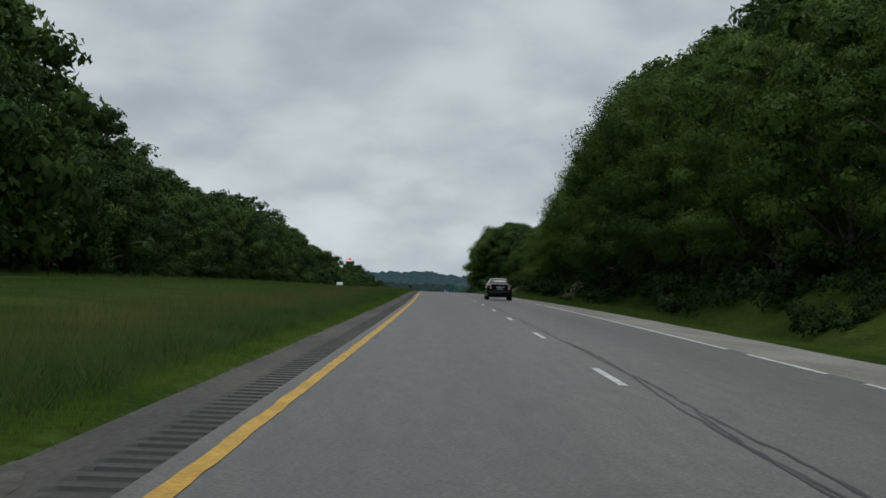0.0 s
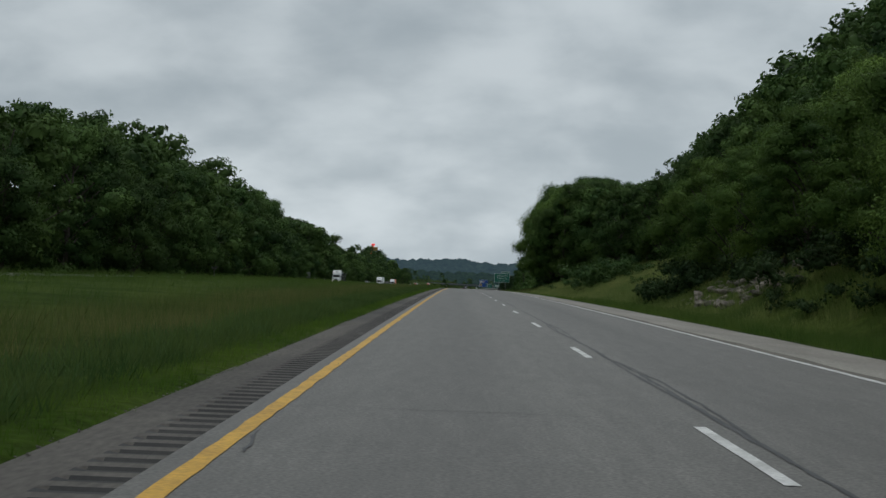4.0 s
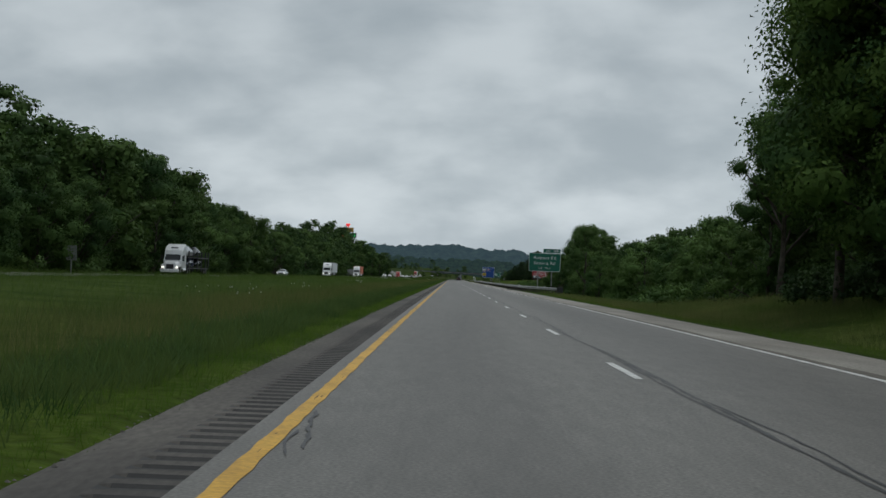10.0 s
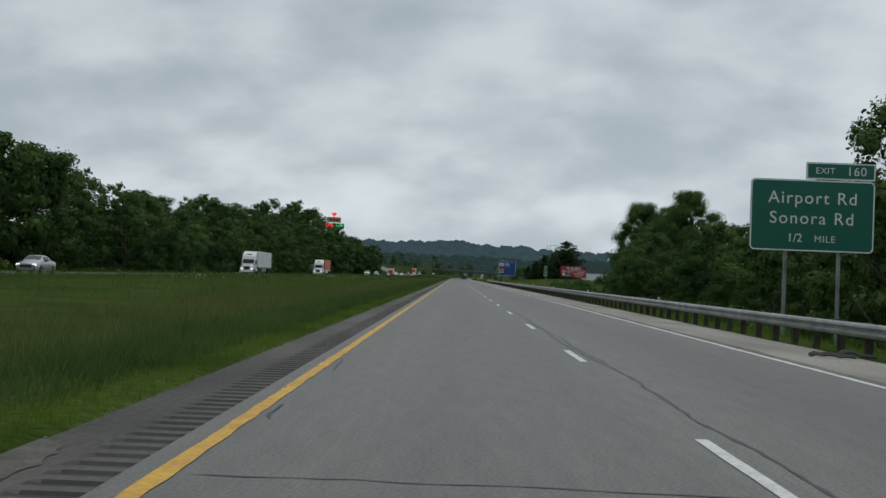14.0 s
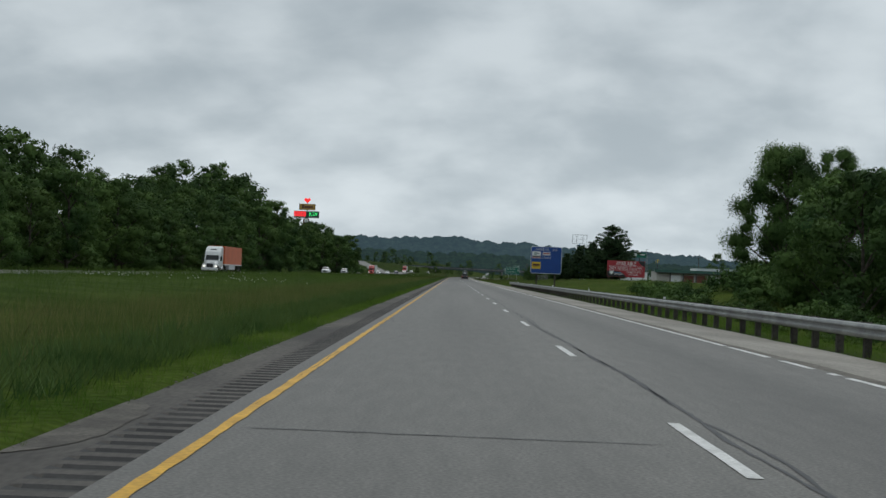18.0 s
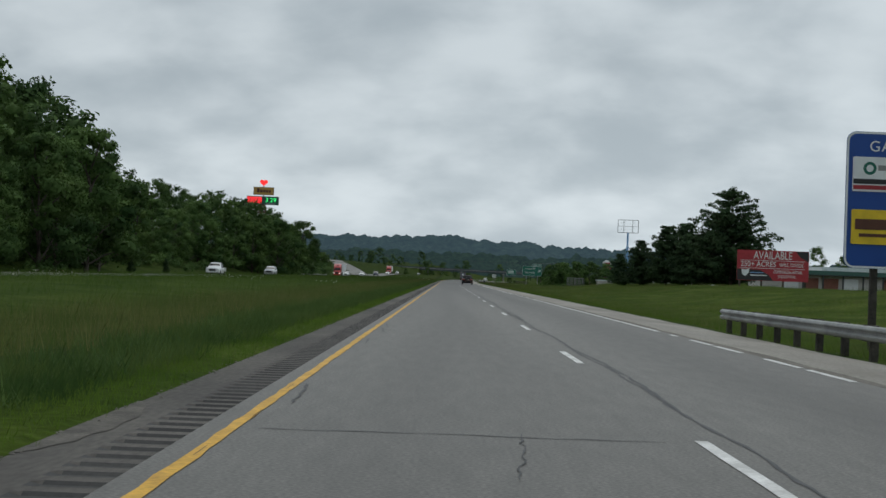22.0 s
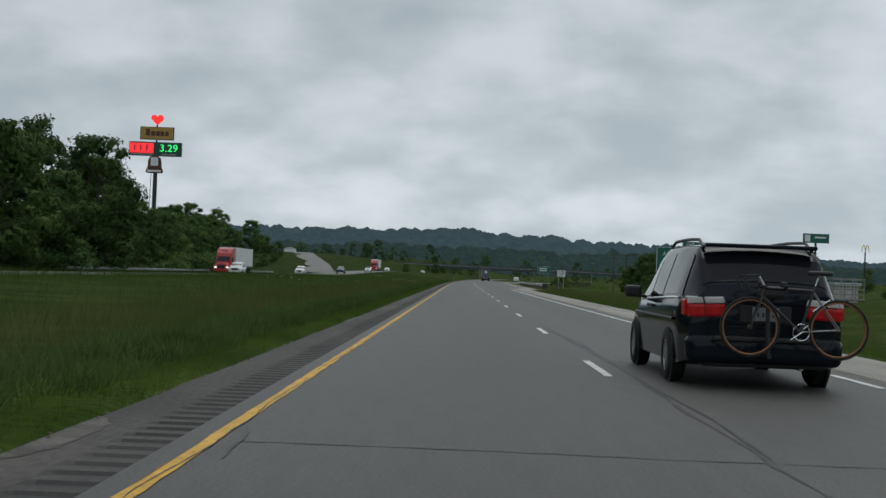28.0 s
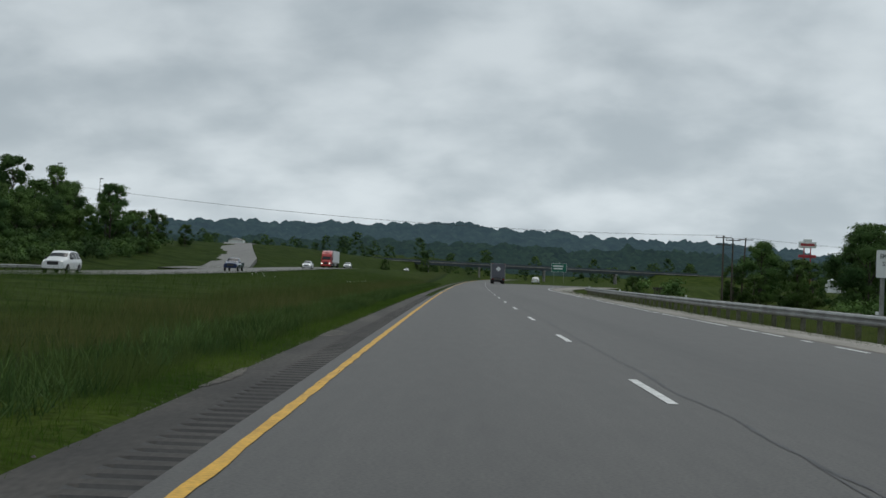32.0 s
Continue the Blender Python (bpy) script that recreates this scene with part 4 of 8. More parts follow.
class Thicket:
    """Bushes that grow into one another, gathered into one mesh."""

    def __init__(self):
        self.v, self.f, self.nv, self.n = [], [], [], 0
        self.src = []
        for me in BUSH[:2]:
            nrm = np.zeros((len(me.vertices), 3))
            nrm[[l.vertex_index for l in me.loops]] = np.array([d.vector[:] for d in me.corner_normals])
            self.src.append((np.array([v.co[:] for v in me.vertices]), [tuple(p.vertices) for p in me.polygons], nrm))

    def add(self, r, x, y, s):
        v, f, nv = self.src[r.randrange(2)]
        a = r.uniform(0, 2 * math.pi)
        ca, sa = math.cos(a), math.sin(a)
        self.v.append(np.stack([(v[:, 0] * ca - v[:, 1] * sa) * s + x, (v[:, 0] * sa + v[:, 1] * ca) * s + y, v[:, 2] * s + gz(x, y) - 0.15], 1))
        self.nv.append(np.stack([nv[:, 0] * ca - nv[:, 1] * sa, nv[:, 0] * sa + nv[:, 1] * ca, nv[:, 2]], 1))
        self.f.extend([tuple(i + self.n for i in p) for p in f])
        self.n += len(v)

    def done(self, name, label):
        ob = raw(name, np.concatenate(self.v).tolist(), self.f, M_UNDER, smooth=True)
        ob.data.normals_split_custom_set_from_vertices(np.concatenate(self.nv).tolist())
        return tagged(ob, label, "bushes", kind="stuff")


thicket = Thicket()
rt = random.Random(41)
def plant_top(k, r, x, y, top, group):
    """One of the wood's trees, grown to reach a given height."""
    z0 = gz(x, y) - 0.2
    s = max(0.35, (top - z0) / FAR_HIGH[k])
    ob = copy_thing(FAR[k], Matrix())
    ob.matrix_basis = pose(x, y, z0, 0, 0, r.uniform(0, 360)) @ Matrix.Diagonal((s * r.uniform(0.9, 1.1), s, s, 1))
    ob["group"] = group
    return ob


wood = Wood()
y = 60.0
while y < 1185:
    T = float(wood_top(y)) * (1 + 0.05 * math.sin(y / 8.7) + 0.04 * math.sin(y / 4.3 + 1)) + float(road_z(y))
    edge = -46.5 - 1.5 * math.sin(y / 31.0) - 8.0 * float(smooth01(y, 945, 975) * (1 - smooth01(y, 1075, 1110)))
    if rt.random() < 0.85:
        plant_top(rt.choice((0, 1, 1, 3, 4, 4)), rt, edge + rt.uniform(-1.5, 2.5), y, T * rt.uniform(0.45, 0.82), "front row of the wood")
    else:
        wood.add(rt, edge + rt.uniform(-2.5, 0.5), y, T * rt.uniform(0.5, 0.78))
    wood.add(rt, edge - 6 + rt.uniform(-2, 2), y + rt.uniform(-2, 3), T * rt.uniform(0.74, 0.98))
    wood.add(rt, edge - 13 + rt.uniform(-2, 2), y + rt.uniform(-3, 3), T * rt.uniform(0.86, 1.04), crest=True)
    if rt.random() < 0.9:
        wood.add(rt, edge - 22 + rt.uniform(-3, 3), y + rt.uniform(-3, 3), T * rt.uniform(0.9, 1.06), crest=True)
    if rt.random() < 0.3:
        shrub(rt, edge + rt.uniform(2.0, 4.0), y + rt.uniform(-3, 3), None, rt.uniform(0.9, 1.6))
    y += rt.uniform(6.5, 9.0)
# clump below the tall sign, and scattered trees beyond it
for x, y, k, top in ((-52, 1190, 4, 15.5), (-56, 1200, 4, 16.5), (-50, 1180, 0, 15), (-52, 1214, 1, 11), (-60, 1225, 0, 12), (-56, 1240, 1, 10), (-62, 1262, 4, 12), (-68, 1290, 1, 13), (-74, 1320, 0, 15), (-78, 1345, 3, 14),
                     (-84, 1398, 1, 20), (-87, 1390, 0, 19), (-76.5, 1400, 2, 18.6), (-66, 1400, 1, 15.6), (-71, 1398, 3, 10.5), (-62.5, 1403, 3, 11), (-59.5, 1402, 3, 8.5), (-80, 1404, 4, 13), (-91, 1489, 2, 21), (-84, 1432, 4, 17), (-90, 1452, 0, 19), (-78, 1440, 3, 14), (-97, 1470, 1, 20),
                     (-72, 1462, 3, 13), (-68, 1474, 3, 11), (-104, 1500, 2, 20), (-112, 1520, 0, 19), (-96, 1410, 4, 18), (-88, 1400, 2, 19)):
    plant_top(k, rt, x, y, top, "trees below the tall sign")
for i in range(26):
    y = 1232 + i * 6.4
    plant_top((4, 0, 1, 4, 1)[i % 5], rt, -55 - 0.13 * (y - 1235) + rt.uniform(-3, 2), y, rt.uniform(8.0, 11.0) + 0.028 * (y - 1235), "trees below the tall sign")
    shrub(rt, -50.5 - 0.13 * (y - 1235) + rt.uniform(-1.5, 1.5), y + rt.uniform(-2, 2), rt.choice((0, 1)), rt.uniform(1.1, 1.7))
for i in range(44):
    y = 1196 + i * 5.2
    shrub(rt, -44.6 - 0.10 * max(0, y - 1235) + rt.uniform(-1.2, 0.6), y + rt.uniform(-1.5, 1.5), rt.choice((0, 1)), rt.uniform(1.0, 1.5))
# wooded bank beside the right lane at the start: treetops rise with the slope
BANK_U, BANK_Y = (12, 18, 27, 34, 44), (60, 105, 135, 165, 210, 250, 290, 330, 370, 410, 450)
BANK_TOP = ((13, 16.5, 14, 11, 9, 9.5, 10, 12, 13, 12, 9), (16, 20, 23, 16, 13, 11.5, 11.5, 15, 19.5, 24.5, 12), (20, 25, 29, 27, 20.5, 19, 20, 17, 19, 25, 16),
            (28, 32, 34, 33, 28, 26, 25.5, 25, 21, 23, 25), (32, 38, 41, 40, 38, 38, 35, 34, 31, 27, 29))


def bank_top(u, y):
    return float(np.interp(u, BANK_U, [np.interp(y, BANK_Y, row) for row in BANK_TOP])) + float(road_z(y))


def bank_tree(r, x, y, k, near, part_of, least=3.0):
    """A tree on the bank, grown to the height of the wood's outline there."""
    z0 = gz(x, y) - 0.3
    high = NEAR_HIGH[k] if near else FAR_HIGH[k]
    s = max(least, bank_top(x - 1.2, y) * r.uniform(0.93, 1.02) - z0) / high
    w = s * r.uniform(0.9, 1.1) if s > 0.6 else min(0.62, s * 1.25)
    ob = copy_thing((NEAR if near else FAR)[k], Matrix())
    ob.matrix_basis = pose(x, y, z0, 0, 0, r.uniform(0, 360)) @ Matrix.Diagonal((w, w, s, 1))
    ob["group"] = part_of
    return ob


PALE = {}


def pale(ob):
    """Yellow-green leaves for a roadside tree, painted brighter where the bank lacks light."""
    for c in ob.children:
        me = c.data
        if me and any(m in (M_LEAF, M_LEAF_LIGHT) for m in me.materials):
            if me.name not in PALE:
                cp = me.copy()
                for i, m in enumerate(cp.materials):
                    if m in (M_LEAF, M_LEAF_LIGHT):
                        cp.materials[i] = M_LEAF_LIFTED
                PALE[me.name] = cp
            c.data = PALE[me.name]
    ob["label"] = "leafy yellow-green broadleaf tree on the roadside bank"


y = 50.0
while y < 240:
    rocky = abs(y - 132) < 12 or abs(y - 214) < 12
    near = (13.6 if y < 118 else 14.6) + (1.6 if rocky else 0)
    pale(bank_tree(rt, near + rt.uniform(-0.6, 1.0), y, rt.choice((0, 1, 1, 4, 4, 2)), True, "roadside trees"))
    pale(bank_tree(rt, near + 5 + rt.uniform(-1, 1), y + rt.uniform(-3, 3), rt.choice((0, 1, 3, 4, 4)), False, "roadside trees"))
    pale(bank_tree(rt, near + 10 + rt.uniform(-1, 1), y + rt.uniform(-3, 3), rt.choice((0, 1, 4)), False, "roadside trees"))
    for k in (15, 20, 26, 32, 39):
        x, yy = near + k + rt.uniform(-2, 2), y + rt.uniform(-3, 3)
        wood.add(rt, x, yy, bank_top(x, yy), crest=k > 16)
    for _ in range(2 if rocky else 8):
        thicket.add(rt, near + rt.uniform(-3.8, 0.5), y + rt.uniform(-4, 4), rt.uniform(0.35, 0.9))
    y += rt.uniform(6.5, 8.5)
# trees crowning the grassy cut slope
for y in np.arange(240, 378, 7.0):
    for row in range(4):
        x, yy = 33.5 + 7 * row + rt.uniform(-1.5, 1.5) - 10 * float(smooth01(y, 325, 372)), y + rt.uniform(-2, 2)
        if row < 1:
            bank_tree(rt, x, yy, rt.choice((0, 1, 1, 3, 4, 4)), False, "trees crowning the slope", 6.0)
        else:
            wood.add(rt, x, yy, max(bank_top(x, yy), gz(x, yy) + 8))
    for _ in range(2):
        x = 30.0 + rt.uniform(-2, 2) - 10 * float(smooth01(y, 325, 372))
        shrub(rt, x, y + rt.uniform(-3, 3), rt.choice((0, 1, 3)), rt.uniform(0.7, 1.2))
for _ in range(32):
    shrub(rt, rt.uniform(12, 30), rt.uniform(236, 368), rt.choice((0, 1, 2, 3)), rt.uniform(0.3, 0.65))
for _ in range(9):
    shrub(rt, rt.uniform(12, 17), rt.uniform(292, 312), rt.choice((0, 1)), rt.uniform(0.8, 1.3))
# the big clump that leans over the shoulder
for x, y, k in ((15.6, 388, 4), (17, 398, 0), (16.6, 408, 1), (16.5, 378, 0), (22, 392, 3), (24, 404, 4), (16.4, 421, 3), (20.5, 427, 3), (21, 418, 0), (31, 396, 0), (18, 386, 2),
                (33, 412, 1), (30, 434, 1), (32, 425, 4), (19, 379, 2), (27, 377, 1), (28, 447, 1), (22, 384, 4), (27, 388, 1), (19, 412, 4), (36, 402, 4)):
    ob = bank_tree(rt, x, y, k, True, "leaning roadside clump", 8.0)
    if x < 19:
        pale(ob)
for _ in range(40):
    thicket.add(rt, rt.uniform(14.5, 22), rt.uniform(374, 436), rt.uniform(0.6, 1.2))
# tall trees that stand clear of the bank's outline
for x, y, k, top, wide in ((16.6, 122, 4, 20.0, 0.85), (18.2, 129, 0, 22.0, 0.95), (33.6, 703, 3, 16.0, 1.0), (20, 446, 3, 14.5, 0.9), (23.5, 453, 0, 14.0, 0.8), (27, 462, 3, 13.0, 0.9)):
    z0 = gz(x, y) - 0.3
    t_s = (top + float(road_z(y)) - z0) / NEAR_HIGH[k]
    ob = copy_thing(NEAR[k], Matrix())
    ob.matrix_basis = pose(x, y, z0, 0, 0, rt.uniform(0, 360)) @ Matrix.Diagonal((t_s * wide, t_s * wide, t_s, 1))
    ob["group"] = "roadside trees"
# treeline behind the guardrail
y = 452.0
while y < 735:
    near = 21.0 + 2.5 * math.sin(y / 19.0) + (5 if y > 640 else 0)
    tall = 1.0 + 0.06 * float(1 - smooth01(y, 560, 640))
    plant(FAR, (0.7, 3, 0, 3, 3), rt, near + rt.uniform(0, 3), y, 0.5 * tall, 0.68 * tall)
    wood.add(rt, near + 7 + rt.uniform(-2, 2), y + rt.uniform(-2, 2), None, rt.uniform(0.50, 0.68) * tall)
    wood.add(rt, near + 11 + rt.uniform(-1, 1), y + 4 + rt.uniform(-2, 2), None, rt.uniform(0.50, 0.64) * tall)
    if y < 560:
        wood.add(rt, near + 22 + rt.uniform(-2, 2), y + rt.uniform(-2, 2), None, rt.uniform(0.54, 0.68) * tall)
        for _ in range(3):
            thicket.add(rt, near + rt.uniform(0, 6), y + rt.uniform(-4, 4), rt.uniform(0.6, 1.1))
    wood.add(rt, near + 16 + rt.uniform(-3, 3), y + rt.uniform(-2, 2), None, rt.uniform(0.54, 0.72) * tall)
    for _ in range(2):
        shrub(rt, near + rt.uniform(-7.5, -2), y + rt.uniform(-4, 4), rt.choice((2, 3, 2, 1)), rt.uniform(0.6, 1.2))
    y += rt.uniform(7.0, 9.5)
for x, y, k, s in ((47.0, 836, 4, 1.45), (51.5, 828, 0, 1.25)):
    ob = copy_thing(NEAR[k], Matrix())
    ob.matrix_basis = pose(x, y, gz(x, y) - 0.3, 0, 0, rt.uniform(0, 360)) @ Matrix.Diagonal((s * 0.9, s * 0.9, s, 1))
    ob["group"] = "trees behind the guardrail"
for x, y, k, top in ((49, 846, 1, 15), (50, 818, 0, 17), (54, 842, 2, 18), (46, 810, 1, 15), (41, 790, 4, 14), (38, 772, 1, 13), (43, 760, 0, 14), (37, 750, 1, 12.5), (47, 780, 4, 15), (50, 802, 1, 16)):
    plant_top(k, rt, x, y, top, "trees behind the guardrail")
for _ in range(22):
    shrub(rt, rt.uniform(22, 40), rt.uniform(735, 838), rt.choice((0, 1, 3)), rt.uniform(0.7, 1.4))
for _ in range(24):
    shrub(rt, rt.uniform(37, 47), rt.uniform(806, 838), rt.choice((0, 1)), rt.uniform(1.5, 2.3))
for _ in range(15):
    shrub(rt, rt.uniform(22, 34), rt.uniform(775, 822), rt.choice((0, 1)), rt.uniform(0.7, 1.2))
# bushes on the far bank behind the little evergreens
for _ in range(20):
    shrub(rt, rt.uniform(-55, -49), rt.uniform(975, 1070), rt.choice((0, 1)), rt.uniform(0.6, 1.1))
# pines at the end of the field
PINE = [tree_kind("pine_tree", pine_meshes(3, 15.6, 8.4, 0.9, broad=True), "dense dark green pine at the edge of a field", "tree"), tree_kind("pine_tree", pine_meshes(4, 10.5, 4.2, 0.8), "dark green pine in a row", "tree")]
for x, y, k, s in ((40.0, 985, 0, 0.95), (41.5, 997, 0, 0.78), (33, 1000, 1, 0.95), (36.5, 988, 1, 0.8), (30.0, 1008, 1, 0.76), (37, 1006, 1, 1.05), (27.5, 1014, 1, 0.55), (35, 992, 1, 0.8)):
    ob = copy_thing(PINE[k], Matrix())
    ob.matrix_basis = pose(x, y, gz(x, y) - 0.2, 0, 0, rt.uniform(0, 360)) @ Matrix.Diagonal((s, s, s, 1))
    ob["group"] = "pines by the billboard"
for x, y, q in ((52.2, 1176, 0.52), (53.6, 1175, 0.60), (55.0, 1176, 0.56), (56.3, 1175, 0.62), (57.6, 1177, 0.5)):
    ob = copy_thing(PINE[1], Matrix())
    ob.matrix_basis = pose(x, y, gz(x, y) - 0.1, 0, 0, rt.uniform(0, 360)) @ Matrix.Diagonal((0.34, 0.34, q, 1))
    ob["label"], ob["group"] = "dark narrow evergreen in a hedge behind a shed", "evergreen hedge"
for x, y in ((-46.0, 972), (-46.3, 995.5)):
    ob = copy_thing(PINE[1], Matrix())
    ob.matrix_basis = pose(x, y, gz(x, y) - 0.1, 0, 0, rt.uniform(0, 360)) @ Matrix.Diagonal((0.16, 0.16, 0.24, 1))
    ob["label"], ob["group"] = "small dark conical evergreen on the grassy bank", "evergreens on the bank"
# trees beyond the exit, on both sides, and the mid-distance
for x, y, k, s in ((53, 1400, 4, 0.74), (56, 1408, 1, 0.75), (58, 1394, 1, 0.5), (50, 1392, 3, 0.55), (47, 1395, 3, 0.7), (41.5, 1302, 4, 0.66), (44, 1310, 1, 0.8), (48, 1300, 0, 0.5), (38, 1318, 3, 0.7), (51, 1330, 3, 0.8), (57, 1380, 1, 0.55),
                   (34, 1262, 3, 0.5), (42, 1254, 1, 0.45), (38, 1200, 3, 0.5), (44, 1188, 1, 0.5), (33, 1222, 3, 0.45), (50, 1212, 4, 0.45), (55, 1180, 1, 0.55), (60, 1160, 0, 0.5),
                   (26, 1372, 3, 0.4), (29, 1388, 3, 0.3), (-16, 1700, 3, 0.6), (-30, 1660, 3, 0.5)):
    ob = copy_thing(FAR[k], Matrix())
    ob.matrix_basis = pose(x, y, gz(x, y) - 0.3, 0, 0, rt.uniform(0, 360)) @ Matrix.Diagonal((s, s, s, 1))
    ob["group"] = "scattered trees by the interchange"
for x, y, k, top in ((38, 1292, 4, 7.6), (43, 1296, 1, 8.7), (48, 1290, 0, 9.2), (54, 1300, 4, 9.5), (60, 1296, 1, 9.0), (50, 1310, 4, 9.0)):
    plant_top(k, rt, x, y, top, "hedge beside the exit")
for x, y, k, s in ((34.5, 1286, 1, 1.3), (37, 1284, 0, 1.4), (16.5, 1283, 1, 0.95), (41, 1287, 1, 1.3), (46, 1284, 3, 1.4), (31.5, 1290, 3, 1.0)):
    shrub(rt, x, y, k, s)
for _ in range(80):
    wood.add(rt, rt.uniform(105, 420), rt.uniform(1080, 1820), None, rt.uniform(0.55, 0.85))
for _ in range(70):
    wood.add(rt, rt.uniform(-420, -115), rt.uniform(1500, 1900), None, rt.uniform(0.6, 0.9))
for _ in range(60):
    wood.add(rt, rt.uniform(-160, 240), rt.uniform(1880, 1990), None, rt.uniform(0.55, 0.9))
thicket.done("undergrowth", "dense dark green undergrowth on the wooded bank")
wood.done("wood", "dense dark green woodland of broadleaf trees", M_LEAF)

# ---- distant wooded hills ----
def ridge(x):
    xs = [-2200, -1200, -800, -420, -250, -60, 120, 250, 340, 430, 700, 1100, 1700, 2400]
    hs = [30, 42, 50, 56, 62, 65, 62, 54, 48, 43, 39, 36, 32, 28]
    return np.interp(x, xs, hs)


def hill_sheet(name, x_a, x_b, y_a, y_b, height, crown, tall, step, mat, label, seed):
    """A wooded slope: a rolling sheet whose surface is the tops of close-set round crowns."""
    r = np.random.default_rng(seed)
    hx, hy = np.arange(x_a, x_b, step), np.arange(y_a, y_b, step * 1.5)
    X, Y = np.meshgrid(hx, hy)
    ci, cj = np.floor(X / crown).astype(int), np.floor(Y / crown).astype(int)
    top = np.zeros_like(X)
    for di in (-1, 0, 1):
        for dj in (-1, 0, 1):
            a, b = ci + di, cj + dj
            h1 = np.modf(np.abs(np.sin(a * 12.9898 + b * 78.233 + seed) * 43758.5453))[0]
            h2 = np.modf(np.abs(np.sin(a * 39.346 + b * 11.135 + seed) * 24634.6345))[0]
            h3 = np.modf(np.abs(np.sin(a * 73.156 + b * 52.235 + seed) * 17342.1237))[0]
            d = np.hypot(X - (a + h1) * crown, Y - (b + h2) * crown) / (crown * (0.55 + 0.35 * h3))
            top = np.maximum(top, np.sqrt(np.clip(1 - d * d, 0, None)) * tall * (0.4 + 0.9 * h3 * h3))
    Z = height(X, Y) + top + 0.12 * tall * r.standard_normal(X.shape) + 3.0 * wob(X, Y, 47.0, 1.0)
    n = len(hx)
    f = [(j * n + i, j * n + i + 1, (j + 1) * n + i + 1, (j + 1) * n + i) for j in range(len(hy) - 1) for i in range(n - 1)]
    return tagged(raw(name, np.stack([X.ravel(), Y.ravel(), Z.ravel()], 1).tolist(), f, mat, smooth=True), label, "hill", kind="structure")


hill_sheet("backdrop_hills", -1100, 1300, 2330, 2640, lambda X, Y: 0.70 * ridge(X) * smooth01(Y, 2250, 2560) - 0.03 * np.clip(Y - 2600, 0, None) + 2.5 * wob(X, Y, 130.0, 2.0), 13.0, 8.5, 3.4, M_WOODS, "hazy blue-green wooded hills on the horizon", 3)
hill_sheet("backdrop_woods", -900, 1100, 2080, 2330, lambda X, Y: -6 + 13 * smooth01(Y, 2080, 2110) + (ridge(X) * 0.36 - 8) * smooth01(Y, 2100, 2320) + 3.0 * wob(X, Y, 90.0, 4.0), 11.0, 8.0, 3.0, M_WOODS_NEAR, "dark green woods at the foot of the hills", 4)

# ---- tall grass ----
def tufts(name, n, place, height, spread, mat, label, seed, blades=3, wide=1.0):
    r = np.random.default_rng(seed)
    x, y = place(r, n)
    z = ground_z(x, y)
    a = r.uniform(0, math.pi, (n, blades)) + r.normal(0, 0.3, (n, blades))
    h = height * r.uniform(0.6, 1.3, (n, 1)) * r.uniform(0.7, 1.1, (n, blades))
    lean = spread * r.uniform(0.4, 1.3, (n, blades))
    wdt = wide * (0.003 + 0.0045 * h)
    off = spread * 0.5
    bx, by = x[:, None] + r.uniform(-off, off, (n, blades)), y[:, None] + r.uniform(-off, off, (n, blades))
    ca, sa = np.cos(a), np.sin(a)
    zz = np.broadcast_to(z[:, None], bx.shape)
    v = np.stack([np.stack([bx - sa * wdt, by + ca * wdt, zz - 0.03], -1), np.stack([bx + sa * wdt, by - ca * wdt, zz - 0.03], -1),
                  np.stack([bx + ca * lean, by + sa * lean, zz + h], -1)], 2).reshape(-1, 3)
    m = n * blades
    me = bpy.data.meshes.new(name)
    me.vertices.add(m * 3)
    me.vertices.foreach_set("co", v.ravel())
    me.loops.add(m * 3)
    me.loops.foreach_set("vertex_index", np.arange(m * 3))
    me.polygons.add(m)
    me.polygons.foreach_set("loop_start", np.arange(m) * 3)
    me.update(calc_edges=True)
    me.polygons.foreach_set("use_smooth", np.ones(m, bool))
    nv = np.stack([-0.35 * ca, -0.35 * sa, np.full_like(a, 0.9)], -1) + r.normal(0, 0.12, (n, blades, 3))
    me.normals_split_custom_set_from_vertices(np.repeat(nv.reshape(-1, 3) / np.linalg.norm(nv.reshape(-1, 3), axis=1)[:, None], 3, axis=0).tolist())
    return tagged(link(name, me, mat), label, "grass", kind="stuff")


def strip(x0, x1, y0, y1, power=1.0, clump=0.0, size=1.3):
    """Places between two offsets from the road; clump: how strongly they gather in patches."""
    def place(r, n):
        y = r.uniform(y0, y1, n)
        u = x0 + (x1 - x0) * r.uniform(0, 1, n) ** power
        if clump:
            for _ in range(3):
                bad = wob(u, y, size, 0.7) + 0.7 * wob(u, y, size * 0.37, 2.1) < r.uniform(-1.2, 1.2, n) * (1.6 - clump)
                y[bad] = r.uniform(y0, y1, int(bad.sum()))
        return u + road_x(y), y
    return place


tufts("verge_grass", 66000, strip(-4.76, -5.6, 4, 1290), 0.10, 0.09, M_VERGE, "short bright green grass along the shoulder", 1, 4, 1.5)
tufts("rank_grass", 74000, strip(-5.3, -6.7, 6, 1320, 1.0, 0.9), 0.25, 0.22, M_RANK, "rank dark green grass in the median", 12, 4, 2.0)
tufts("rank_grass", 14000, strip(-5.9, -8.0, 6, 1320, 1.0, 0.6, 2.2), 0.36, 0.2, M_BLADE, "tall bright blades standing in the median", 13, 3)
tufts("seeding_grass", 70000, strip(-6.8, -11.6, 6, 1320, 1.0, 0.5, 2.6), 0.46, 0.3, M_SEED, "tall brownish seeding grass in the median", 2, 3, 1.5)
